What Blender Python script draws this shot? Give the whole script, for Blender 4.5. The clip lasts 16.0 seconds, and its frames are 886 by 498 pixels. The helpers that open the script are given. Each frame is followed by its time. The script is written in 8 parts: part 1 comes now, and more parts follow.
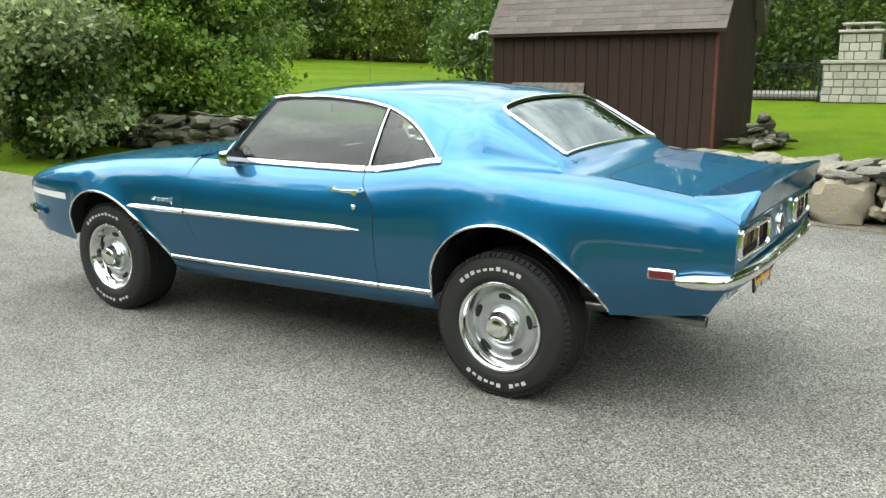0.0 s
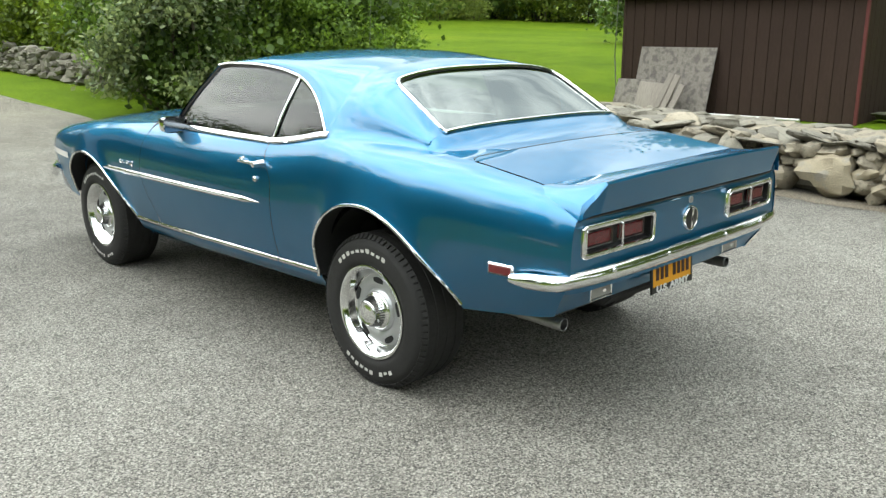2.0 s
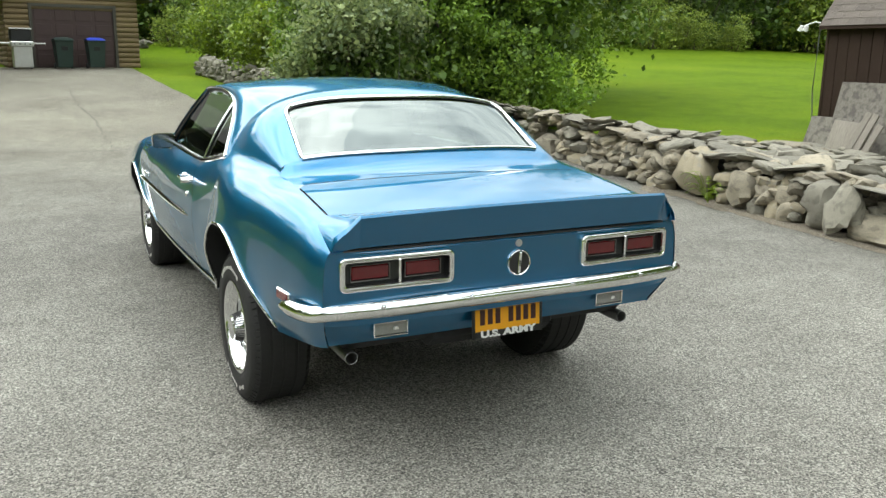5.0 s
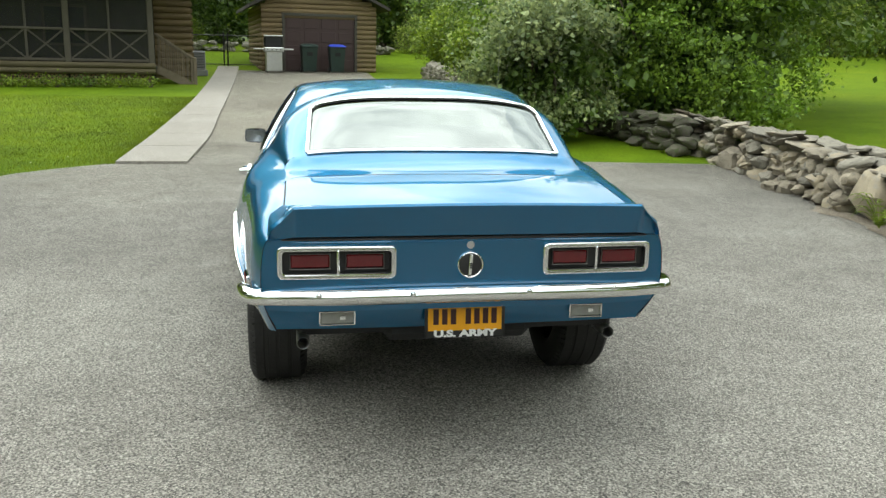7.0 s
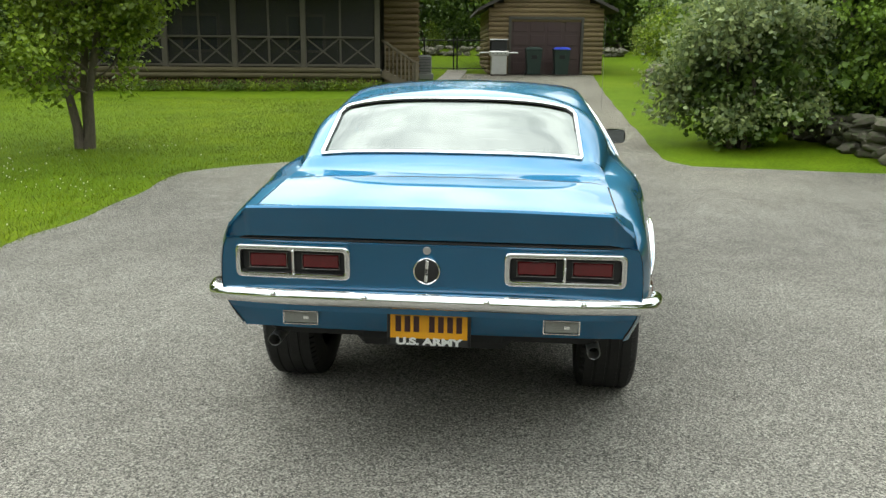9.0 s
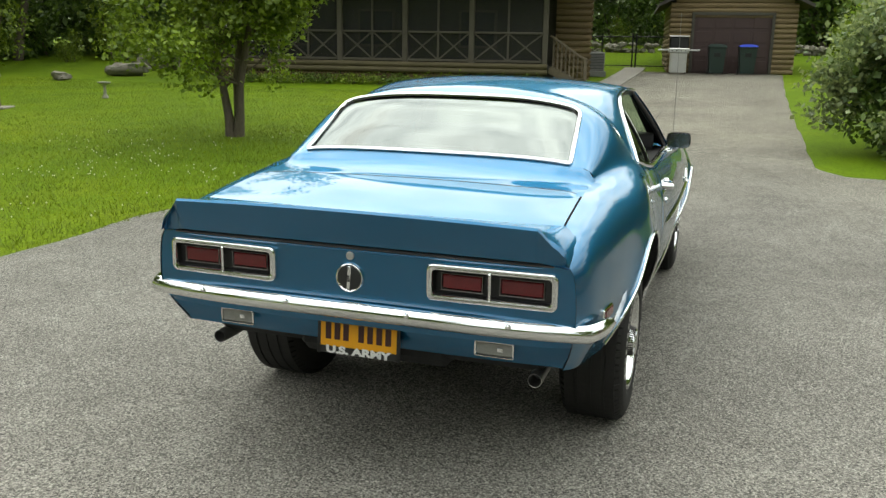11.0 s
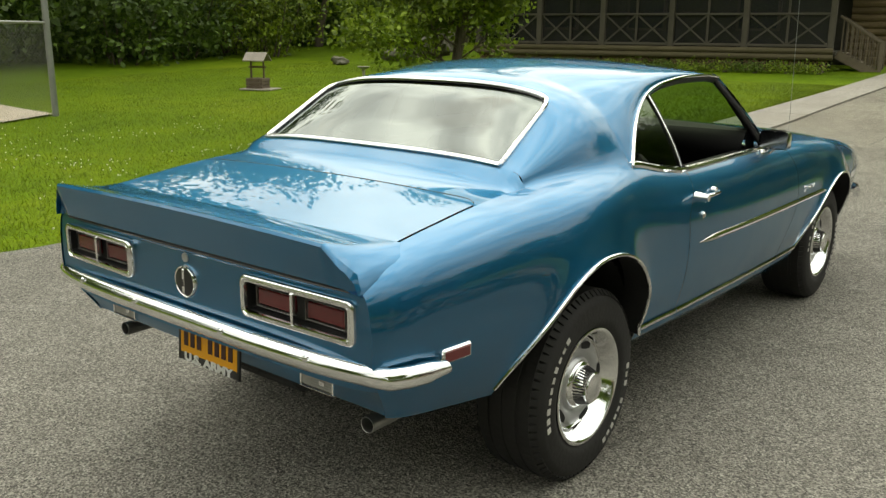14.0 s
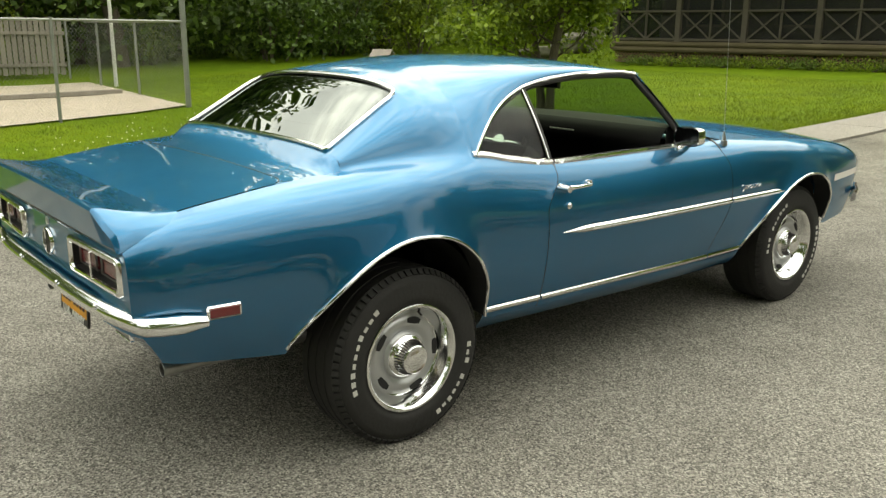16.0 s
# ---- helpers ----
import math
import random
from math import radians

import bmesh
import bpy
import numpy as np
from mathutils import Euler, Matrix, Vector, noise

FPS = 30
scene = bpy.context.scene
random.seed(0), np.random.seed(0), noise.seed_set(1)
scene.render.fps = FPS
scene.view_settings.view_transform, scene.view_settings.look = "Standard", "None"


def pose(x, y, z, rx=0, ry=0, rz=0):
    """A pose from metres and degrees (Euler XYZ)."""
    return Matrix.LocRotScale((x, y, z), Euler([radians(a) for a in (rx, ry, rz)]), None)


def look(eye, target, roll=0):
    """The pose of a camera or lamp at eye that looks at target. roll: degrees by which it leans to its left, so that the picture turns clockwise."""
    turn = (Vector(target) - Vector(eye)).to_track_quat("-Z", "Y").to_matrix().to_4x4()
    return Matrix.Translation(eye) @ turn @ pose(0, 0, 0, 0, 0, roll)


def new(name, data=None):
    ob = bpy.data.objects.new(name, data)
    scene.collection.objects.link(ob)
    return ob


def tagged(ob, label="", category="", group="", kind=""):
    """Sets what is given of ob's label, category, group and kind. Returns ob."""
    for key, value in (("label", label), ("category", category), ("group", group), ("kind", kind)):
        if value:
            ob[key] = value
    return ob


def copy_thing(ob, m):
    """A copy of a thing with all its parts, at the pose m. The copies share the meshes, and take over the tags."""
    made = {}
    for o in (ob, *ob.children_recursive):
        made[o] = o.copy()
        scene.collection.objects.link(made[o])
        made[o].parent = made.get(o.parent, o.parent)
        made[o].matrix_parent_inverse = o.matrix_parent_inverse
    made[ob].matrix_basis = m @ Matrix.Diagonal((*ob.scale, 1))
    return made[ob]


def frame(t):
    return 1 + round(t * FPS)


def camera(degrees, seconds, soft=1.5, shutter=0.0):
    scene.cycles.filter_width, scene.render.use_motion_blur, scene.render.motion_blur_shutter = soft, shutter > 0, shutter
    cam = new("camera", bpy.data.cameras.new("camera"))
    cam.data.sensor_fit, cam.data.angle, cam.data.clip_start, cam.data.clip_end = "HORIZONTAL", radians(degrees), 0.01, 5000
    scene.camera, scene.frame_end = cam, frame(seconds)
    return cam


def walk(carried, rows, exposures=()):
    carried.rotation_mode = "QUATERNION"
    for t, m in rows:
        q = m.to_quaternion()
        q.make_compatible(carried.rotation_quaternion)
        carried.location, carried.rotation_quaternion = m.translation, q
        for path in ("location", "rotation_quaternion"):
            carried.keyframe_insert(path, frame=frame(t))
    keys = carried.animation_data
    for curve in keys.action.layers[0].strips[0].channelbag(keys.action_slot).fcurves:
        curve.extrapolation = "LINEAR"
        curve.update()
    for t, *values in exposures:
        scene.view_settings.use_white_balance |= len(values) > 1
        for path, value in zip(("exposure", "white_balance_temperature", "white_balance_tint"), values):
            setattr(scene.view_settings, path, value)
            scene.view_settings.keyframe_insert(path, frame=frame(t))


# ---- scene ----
cam = camera(55.1, 16.0, 1.4)
PATH = [
    (0, (-4.029, -1.76, 1.472), (-2.426, -0.727, 1.062), -0.3),
    (0.5, (-3.744, -1.964, 1.478), (-2.175, -0.88, 1.07), 0.3),
    (1, (-3.528, -2.261, 1.487), (-2.021, -1.094, 1.075), 1.0),
    (1.5, (-3.347, -2.529, 1.498), (-1.947, -1.238, 1.077), 1.0),
    (2, (-3.019, -2.667, 1.503), (-1.699, -1.318, 1.011), -0.1),
    (2.5, (-2.787, -2.875, 1.515), (-1.536, -1.459, 1.034), -0.1),
    (3, (-2.599, -3.175, 1.535), (-1.45, -1.672, 1.06), -0.6),
    (3.5, (-2.354, -3.326, 1.535), (-1.281, -1.769, 1.061), 0.1),
    (6, (-1.136, -3.858, 1.516), (-0.481, -2.018, 1.087), 1.2),
    (6.5, (-0.862, -3.974, 1.515), (-0.359, -2.088, 1.079), 1.7),
    (7, (-0.662, -3.995, 1.516), (-0.306, -2.077, 1.077), 1.3),
    (7.5, (-0.422, -3.919, 1.514), (-0.163, -1.984, 1.078), 1.3),
    (8, (-0.204, -3.88, 1.513), (-0.059, -1.934, 1.073), 1.1),
    (8.5, (0.087, -3.931, 1.517), (0.046, -1.981, 1.078), 0.8),
    (11, (1.185, -3.501, 1.514), (0.556, -1.658, 1.06), 1.0),
    (11.5, (1.322, -3.277, 1.515), (0.578, -1.479, 1.053), 1.9),
    (12, (1.468, -3.146, 1.508), (0.582, -1.416, 1.037), 1.8),
    (12.5, (1.741, -3.009, 1.509), (0.756, -1.334, 1.034), 1.9),
    (13, (1.882, -2.832, 1.502), (0.817, -1.21, 1.022), 1.0),
    (13.5, (1.987, -2.586, 1.503), (0.865, -1.004, 1.015), 0.7),
    (14, (2.147, -2.421, 1.502), (0.931, -0.912, 1.008), 0.5),
    (14.5, (2.458, -2.251, 1.517), (1.151, -0.821, 1.019), 0.9),
    (15, (2.635, -2.08, 1.509), (1.243, -0.733, 1.01), 0.7),
    (15.5, (2.827, -1.897, 1.523), (1.395, -0.594, 1.021), 0.8),
    (16, (3.165, -1.8, 1.511), (1.68, -0.558, 1.009), 0.4),
]
EXPOSURES = [(0.0, 0.34, 6650, 9), (3.5, 0.20, 6750, 9), (6.0, 0.16, 6800, 9), (8.0, 0.02, 6900, 8), (11.0, -0.15, 7100, 9), (13.0, -0.32, 7600, 8), (14.5, -0.37, 7850, 8), (16.0, 0.0, 7950, 8)]
walk(cam, [(t, look(eye, target, roll)) for t, eye, target, roll in PATH], EXPOSURES)

# ---- sky and sun ----
SUN_UP, SUN_ROUND = 52.0, -38.0
world = bpy.data.worlds.new("sky")
scene.world = world
world.use_nodes = True
wn, wl = world.node_tree.nodes, world.node_tree.links
wn.clear()
sky = wn.new("ShaderNodeTexSky")
sky.sky_type, sky.sun_disc = "NISHITA", False
sky.sun_elevation, sky.sun_rotation = radians(SUN_UP), radians(SUN_ROUND)
sky.air_density, sky.dust_density = 1.0, 2.0
coord = wn.new("ShaderNodeTexCoord")
stretch = wn.new("ShaderNodeMapping")
stretch.inputs["Scale"].default_value = (1.5, 1.5, 2.6)
clouds = wn.new("ShaderNodeTexNoise")
clouds.inputs["Scale"].default_value, clouds.inputs["Detail"].default_value = 1.9, 7.0
clouds.inputs["Roughness"].default_value, clouds.inputs["Distortion"].default_value = 0.58, 0.25
cover = wn.new("ShaderNodeValToRGB")
cover.color_ramp.elements[0].position, cover.color_ramp.elements[1].position = 0.20, 0.42
tone = wn.new("ShaderNodeTexNoise")
tone.inputs["Scale"].default_value, tone.inputs["Detail"].default_value = 4.6, 9.0
tone_ramp = wn.new("ShaderNodeValToRGB")
tone_ramp.color_ramp.elements[0].position, tone_ramp.color_ramp.elements[0].color = 0.36, (5.9, 6.6, 7.1, 1)
tone_ramp.color_ramp.elements[1].position, tone_ramp.color_ramp.elements[1].color = 0.63, (11.5, 12.4, 12.6, 1)
blend = wn.new("ShaderNodeMixRGB")
back = wn.new("ShaderNodeBackground")
back.inputs["Strength"].default_value = 0.088
out = wn.new("ShaderNodeOutputWorld")
wl.new(coord.outputs["Generated"], stretch.inputs["Vector"])
wl.new(stretch.outputs["Vector"], clouds.inputs["Vector"])
wl.new(stretch.outputs["Vector"], tone.inputs["Vector"])
wl.new(clouds.outputs["Fac"], cover.inputs["Fac"])
wl.new(tone.outputs["Fac"], tone_ramp.inputs["Fac"])
wl.new(cover.outputs["Color"], blend.inputs["Fac"])
wl.new(sky.outputs["Color"], blend.inputs["Color1"])
# the cloud glows most high up, round the hidden sun
height = wn.new("ShaderNodeSeparateXYZ")
glow = wn.new("ShaderNodeMapRange")
glow.interpolation_type = "SMOOTHSTEP"
glow.inputs["From Min"].default_value, glow.inputs["From Max"].default_value = 0.10, 0.80
glow.inputs["To Min"].default_value, glow.inputs["To Max"].default_value = 2.0, 3.5
lit = wn.new("ShaderNodeMixRGB")
lit.blend_type = "MULTIPLY"
lit.inputs["Fac"].default_value = 1.0
wl.new(coord.outputs["Generated"], height.inputs["Vector"])
wl.new(height.outputs["Z"], glow.inputs["Value"])
# the sky's sun stands at SUN_ROUND clockwise from +y
way = wn.new("ShaderNodeVectorMath")
way.operation = "DOT_PRODUCT"
_e, _a = radians(SUN_UP), radians(SUN_ROUND)
SUN_WAY = Vector((math.sin(_a) * math.cos(_e), math.cos(_a) * math.cos(_e), math.sin(_e)))
way.inputs[1].default_value = SUN_WAY
halo = wn.new("ShaderNodeMapRange")
halo.inputs["From Min"].default_value, halo.inputs["From Max"].default_value = 0.35, 0.98
halo.inputs["To Min"].default_value, halo.inputs["To Max"].default_value = 0.72, 1.16
both = wn.new("ShaderNodeMath")
both.operation = "MULTIPLY"
wl.new(coord.outputs["Generated"], way.inputs[0])
wl.new(way.outputs["Value"], halo.inputs["Value"])
wl.new(glow.outputs["Result"], both.inputs[0]), wl.new(halo.outputs["Result"], both.inputs[1])
wl.new(tone_ramp.outputs["Color"], lit.inputs["Color1"])
wl.new(both.outputs[0], lit.inputs["Color2"])
wl.new(lit.outputs["Color"], blend.inputs["Color2"])
wl.new(blend.outputs["Color"], back.inputs["Color"])
wl.new(back.outputs["Background"], out.inputs["Surface"])

sun_data = bpy.data.lights.new("sun", "SUN")
sun_data.energy, sun_data.angle, sun_data.color = 1.3, radians(85), (1.0, 0.96, 0.88)
sun = new("sun", sun_data)
sun.matrix_world = look(SUN_WAY * 50, (0, 0, 0))

# ---- materials ----
def _nodes(name):
    m = bpy.data.materials.new(name)
    m.use_nodes = True
    nt = m.node_tree
    return m, nt, nt.nodes["Principled BSDF"]


def material(name, colour, rough=0.6, metal=0.0, spread=0.25, size=6.0, fine=0.15, grain=90.0, bump=0.15, per_piece=0.0,
             island=0.0, coat=0.0, stretch=(1, 1, 1), coat_rough=0.03, second=None, amount=0.0):
    """A surface with a colour that varies at two scales, with relief. second: another colour in blotches."""
    m, nt, bsdf = _nodes(name)
    nodes, link = nt.nodes, nt.links.new
    tc = nodes.new("ShaderNodeTexCoord")
    mp = nodes.new("ShaderNodeMapping")
    mp.inputs["Scale"].default_value = stretch
    link(tc.outputs["Object"], mp.inputs["Vector"])
    big, small = nodes.new("ShaderNodeTexNoise"), nodes.new("ShaderNodeTexNoise")
    big.inputs["Scale"].default_value, big.inputs["Detail"].default_value = size, 4
    small.inputs["Scale"].default_value, small.inputs["Detail"].default_value = grain, 3
    for n in (big, small):
        link(mp.outputs["Vector"], n.inputs["Vector"])
    rgb = nodes.new("ShaderNodeRGB")
    rgb.outputs[0].default_value = (*colour, 1)
    last = rgb.outputs[0]
    if second:
        ramp = nodes.new("ShaderNodeValToRGB")
        ramp.color_ramp.elements[0].position, ramp.color_ramp.elements[1].position = 0.62 - 0.3 * amount, 0.72 - 0.2 * amount
        link(big.outputs["Fac"], ramp.inputs["Fac"])
        mix = nodes.new("ShaderNodeMixRGB")
        mix.inputs["Color2"].default_value = (*second, 1)
        link(ramp.outputs["Color"], mix.inputs["Fac"])
        link(last, mix.inputs["Color1"])
        last = mix.outputs["Color"]
    value = None
    for n, k in ((big, spread), (small, fine)):
        ma = nodes.new("ShaderNodeMath")
        ma.operation = "MULTIPLY_ADD"
        ma.inputs[1].default_value, ma.inputs[2].default_value = 2 * k, 1 - k
        link(n.outputs["Fac"], ma.inputs[0])
        if value is None:
            value = ma.outputs[0]
        else:
            mu = nodes.new("ShaderNodeMath")
            mu.operation = "MULTIPLY"
            link(value, mu.inputs[0]), link(ma.outputs[0], mu.inputs[1])
            value = mu.outputs[0]
    for k, kind, socket in ((per_piece, "ShaderNodeObjectInfo", "Random"), (island, "ShaderNodeNewGeometry", "Random Per Island")):
        if k:
            info = nodes.new(kind)
            ma = nodes.new("ShaderNodeMath")
            ma.operation = "MULTIPLY_ADD"
            ma.inputs[1].default_value, ma.inputs[2].default_value = 2 * k, 1 - k
            link(info.outputs[socket], ma.inputs[0])
            mu = nodes.new("ShaderNodeMath")
            mu.operation = "MULTIPLY"
            link(value, mu.inputs[0]), link(ma.outputs[0], mu.inputs[1])
            value = mu.outputs[0]
    hsv = nodes.new("ShaderNodeHueSaturation")
    link(value, hsv.inputs["Value"])
    link(last, hsv.inputs["Color"])
    link(hsv.outputs["Color"], bsdf.inputs["Base Color"])
    bsdf.inputs["Roughness"].default_value, bsdf.inputs["Metallic"].default_value = rough, metal
    bsdf.inputs["Coat Weight"].default_value, bsdf.inputs["Coat Roughness"].default_value = coat, coat_rough
    if bump:
        bp = nodes.new("ShaderNodeBump")
        bp.inputs["Strength"].default_value, bp.inputs["Distance"].default_value = bump, 0.02
        link(small.outputs["Fac"], bp.inputs["Height"])
        link(bp.outputs["Normal"], bsdf.inputs["Normal"])
    return m


def leaf_material(name, colour, shift=0.35):
    """Leaves: each one its own tone, some light passing through."""
    m, nt, bsdf = _nodes(name)
    nodes, link = nt.nodes, nt.links.new
    geo, tc = nodes.new("ShaderNodeNewGeometry"), nodes.new("ShaderNodeTexCoord")
    big = nodes.new("ShaderNodeTexNoise")
    big.inputs["Scale"].default_value = 0.9
    link(tc.outputs["Object"], big.inputs["Vector"])
    ramp = nodes.new("ShaderNodeValToRGB")
    dark, light = [c * (1 - shift) for c in colour], [min(1, c * (1 + shift)) for c in colour]
    ramp.color_ramp.elements[0].color = (*dark, 1)
    ramp.color_ramp.elements[1].color = (light[0] * 1.25, light[1], light[2] * 0.8, 1)
    link(geo.outputs["Random Per Island"], ramp.inputs["Fac"])
    hsv = nodes.new("ShaderNodeHueSaturation")
    ma = nodes.new("ShaderNodeMath")
    ma.operation = "MULTIPLY_ADD"
    ma.inputs[1].default_value, ma.inputs[2].default_value = 1.9, 0.06
    link(big.outputs["Fac"], ma.inputs[0])
    link(ma.outputs[0], hsv.inputs["Value"])
    link(ramp.outputs["Color"], hsv.inputs["Color"])
    link(hsv.outputs["Color"], bsdf.inputs["Base Color"])
    bsdf.inputs["Roughness"].default_value = 0.5
    trans = nodes.new("ShaderNodeBsdfTranslucent")
    link(hsv.outputs["Color"], trans.inputs["Color"])
    mix = nodes.new("ShaderNodeMixShader")
    mix.inputs["Fac"].default_value = 0.35
    link(bsdf.outputs["BSDF"], mix.inputs[1])
    link(trans.outputs["BSDF"], mix.inputs[2])
    link(mix.outputs["Shader"], nodes["Material Output"].inputs["Surface"])
    return m


def glass_material(name, tint, ior=1.9, rough=0.0, sheen=(1, 1, 1)):
    """A thin pane: clear, tinted, with the gloss of its two faces."""
    m, nt, bsdf = _nodes(name)
    nodes, link = nt.nodes, nt.links.new
    nodes.remove(bsdf)
    clear, gloss = nodes.new("ShaderNodeBsdfTransparent"), nodes.new("ShaderNodeBsdfGlossy")
    clear.inputs["Color"].default_value = (*tint, 1)
    gloss.inputs["Roughness"].default_value = rough
    gloss.inputs["Color"].default_value = (*sheen, 1)
    fres = nodes.new("ShaderNodeFresnel")
    fres.inputs["IOR"].default_value = ior
    mix = nodes.new("ShaderNodeMixShader")
    link(fres.outputs["Fac"], mix.inputs["Fac"])
    link(clear.outputs["BSDF"], mix.inputs[1])
    link(gloss.outputs["BSDF"], mix.inputs[2])
    link(mix.outputs["Shader"], nodes["Material Output"].inputs["Surface"])
    return m


def paint_material(name, colour, flake):
    """Metallic car paint under a clear coat."""
    m, nt, bsdf = _nodes(name)
    nodes, link = nt.nodes, nt.links.new
    tc = nodes.new("ShaderNodeTexCoord")
    spark, dust = nodes.new("ShaderNodeTexNoise"), nodes.new("ShaderNodeTexNoise")
    spark.inputs["Scale"].default_value, dust.inputs["Scale"].default_value = 900, 5
    dust.inputs["Detail"].default_value = 6
    for n in (spark, dust):
        link(tc.outputs["Object"], n.inputs["Vector"])
    mix = nodes.new("ShaderNodeMixRGB")
    mix.inputs["Color1"].default_value, mix.inputs["Color2"].default_value = (*colour, 1), (*flake, 1)
    link(spark.outputs["Fac"], mix.inputs["Fac"])
    link(mix.outputs["Color"], bsdf.inputs["Base Color"])
    ma = nodes.new("ShaderNodeMath")
    ma.operation = "MULTIPLY_ADD"
    ma.inputs[1].default_value, ma.inputs[2].default_value = 0.12, 0.35
    link(dust.outputs["Fac"], ma.inputs[0])
    link(ma.outputs[0], bsdf.inputs["Roughness"])
    bsdf.inputs["Metallic"].default_value = 0.92
    bsdf.inputs["Specular Tint"].default_value = (0.55, 0.85, 1.0, 1)
    bsdf.inputs["Coat Weight"].default_value, bsdf.inputs["Coat Roughness"].default_value = 1.0, 0.02
    bsdf.inputs["Coat IOR"].default_value = 1.62
    return m


def ground_material(name, colours, scale, speck, bump, rough=0.9, grit_tone=1.1, bleached=None, mottle=0.0):
    """Three tones in wide patches and a fine speckle."""
    m, nt, bsdf = _nodes(name)
    nodes, link = nt.nodes, nt.links.new
    tc = nodes.new("ShaderNodeTexCoord")
    big, mid, fine = (nodes.new("ShaderNodeTexNoise") for _ in range(3))
    grit = nodes.new("ShaderNodeTexVoronoi")
    for n, s in ((big, scale), (mid, scale * 7), (fine, speck * 0.6), (grit, speck)):
        n.inputs["Scale"].default_value = s
        link(tc.outputs["Object"], n.inputs["Vector"])
    big.inputs["Detail"].default_value = mid.inputs["Detail"].default_value = 5
    ramp = nodes.new("ShaderNodeValToRGB")
    ramp.color_ramp.elements[0].color, ramp.color_ramp.elements[1].color = (*colours[0], 1), (*colours[2], 1)
    ramp.color_ramp.elements[0].position, ramp.color_ramp.elements[1].position = 0.3, 0.7
    e = ramp.color_ramp.elements.new(0.5)
    e.color = (*colours[1], 1)
    add = nodes.new("ShaderNodeMixRGB")
    add.inputs["Fac"].default_value = 0.4
    link(big.outputs["Fac"], add.inputs["Color1"]), link(mid.outputs["Fac"], add.inputs["Color2"])
    link(add.outputs["Color"], ramp.inputs["Fac"])
    bw = nodes.new("ShaderNodeSeparateColor")
    link(grit.outputs["Color"], bw.inputs["Color"])
    k1 = nodes.new("ShaderNodeMath")
    k1.operation = "MULTIPLY_ADD"
    k1.inputs[1].default_value, k1.inputs[2].default_value = grit_tone, 1.0 - grit_tone / 2
    link(bw.outputs["Red"], k1.inputs[0])
    k2 = nodes.new("ShaderNodeMath")
    k2.operation = "MULTIPLY_ADD"
    k2.inputs[1].default_value, k2.inputs[2].default_value = 0.8, 0.6
    link(fine.outputs["Fac"], k2.inputs[0])
    k3 = nodes.new("ShaderNodeMath")
    k3.operation = "MULTIPLY"
    link(k1.outputs[0], k3.inputs[0]), link(k2.outputs[0], k3.inputs[1])
    if mottle:
        # pits and bare stones between the grit
        coarse = nodes.new("ShaderNodeTexVoronoi")
        coarse.inputs["Scale"].default_value = speck * 0.75
        link(tc.outputs["Object"], coarse.inputs["Vector"])
        cs, m1, m2 = nodes.new("ShaderNodeSeparateColor"), nodes.new("ShaderNodeMath"), nodes.new("ShaderNodeMath")
        link(coarse.outputs["Color"], cs.inputs["Color"])
        m1.operation, m2.operation = "MULTIPLY_ADD", "MULTIPLY"
        m1.inputs[1].default_value, m1.inputs[2].default_value = mottle, 1.0 - mottle / 2
        link(cs.outputs["Green"], m1.inputs[0])
        link(k3.outputs[0], m2.inputs[0]), link(m1.outputs[0], m2.inputs[1])
        k3 = m2
    hsv = nodes.new("ShaderNodeHueSaturation")
    link(k3.outputs[0], hsv.inputs["Value"])
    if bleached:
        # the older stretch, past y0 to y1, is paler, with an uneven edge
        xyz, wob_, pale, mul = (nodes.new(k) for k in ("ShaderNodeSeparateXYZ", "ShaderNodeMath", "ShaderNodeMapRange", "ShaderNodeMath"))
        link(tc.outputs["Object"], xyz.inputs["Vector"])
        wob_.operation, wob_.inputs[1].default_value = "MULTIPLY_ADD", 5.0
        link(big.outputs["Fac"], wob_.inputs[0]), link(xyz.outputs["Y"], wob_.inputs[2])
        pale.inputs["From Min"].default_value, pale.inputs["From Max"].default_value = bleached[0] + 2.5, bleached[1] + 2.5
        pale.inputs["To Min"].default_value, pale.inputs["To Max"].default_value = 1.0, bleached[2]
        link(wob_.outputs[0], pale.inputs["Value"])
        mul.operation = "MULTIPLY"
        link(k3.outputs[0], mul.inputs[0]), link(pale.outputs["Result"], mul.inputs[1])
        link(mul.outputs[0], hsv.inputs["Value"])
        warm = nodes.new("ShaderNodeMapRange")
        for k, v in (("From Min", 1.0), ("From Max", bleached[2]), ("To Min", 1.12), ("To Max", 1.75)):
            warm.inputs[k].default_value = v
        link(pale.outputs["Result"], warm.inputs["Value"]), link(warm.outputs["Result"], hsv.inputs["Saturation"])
    link(ramp.outputs["Color"], hsv.inputs["Color"])
    link(hsv.outputs["Color"], bsdf.inputs["Base Color"])
    bsdf.inputs["Roughness"].default_value = rough
    bp = nodes.new("ShaderNodeBump")
    bp.inputs["Strength"].default_value, bp.inputs["Distance"].default_value = bump, 0.016
    link(k3.outputs[0], bp.inputs["Height"])
    link(bp.outputs["Normal"], bsdf.inputs["Normal"])
    return m


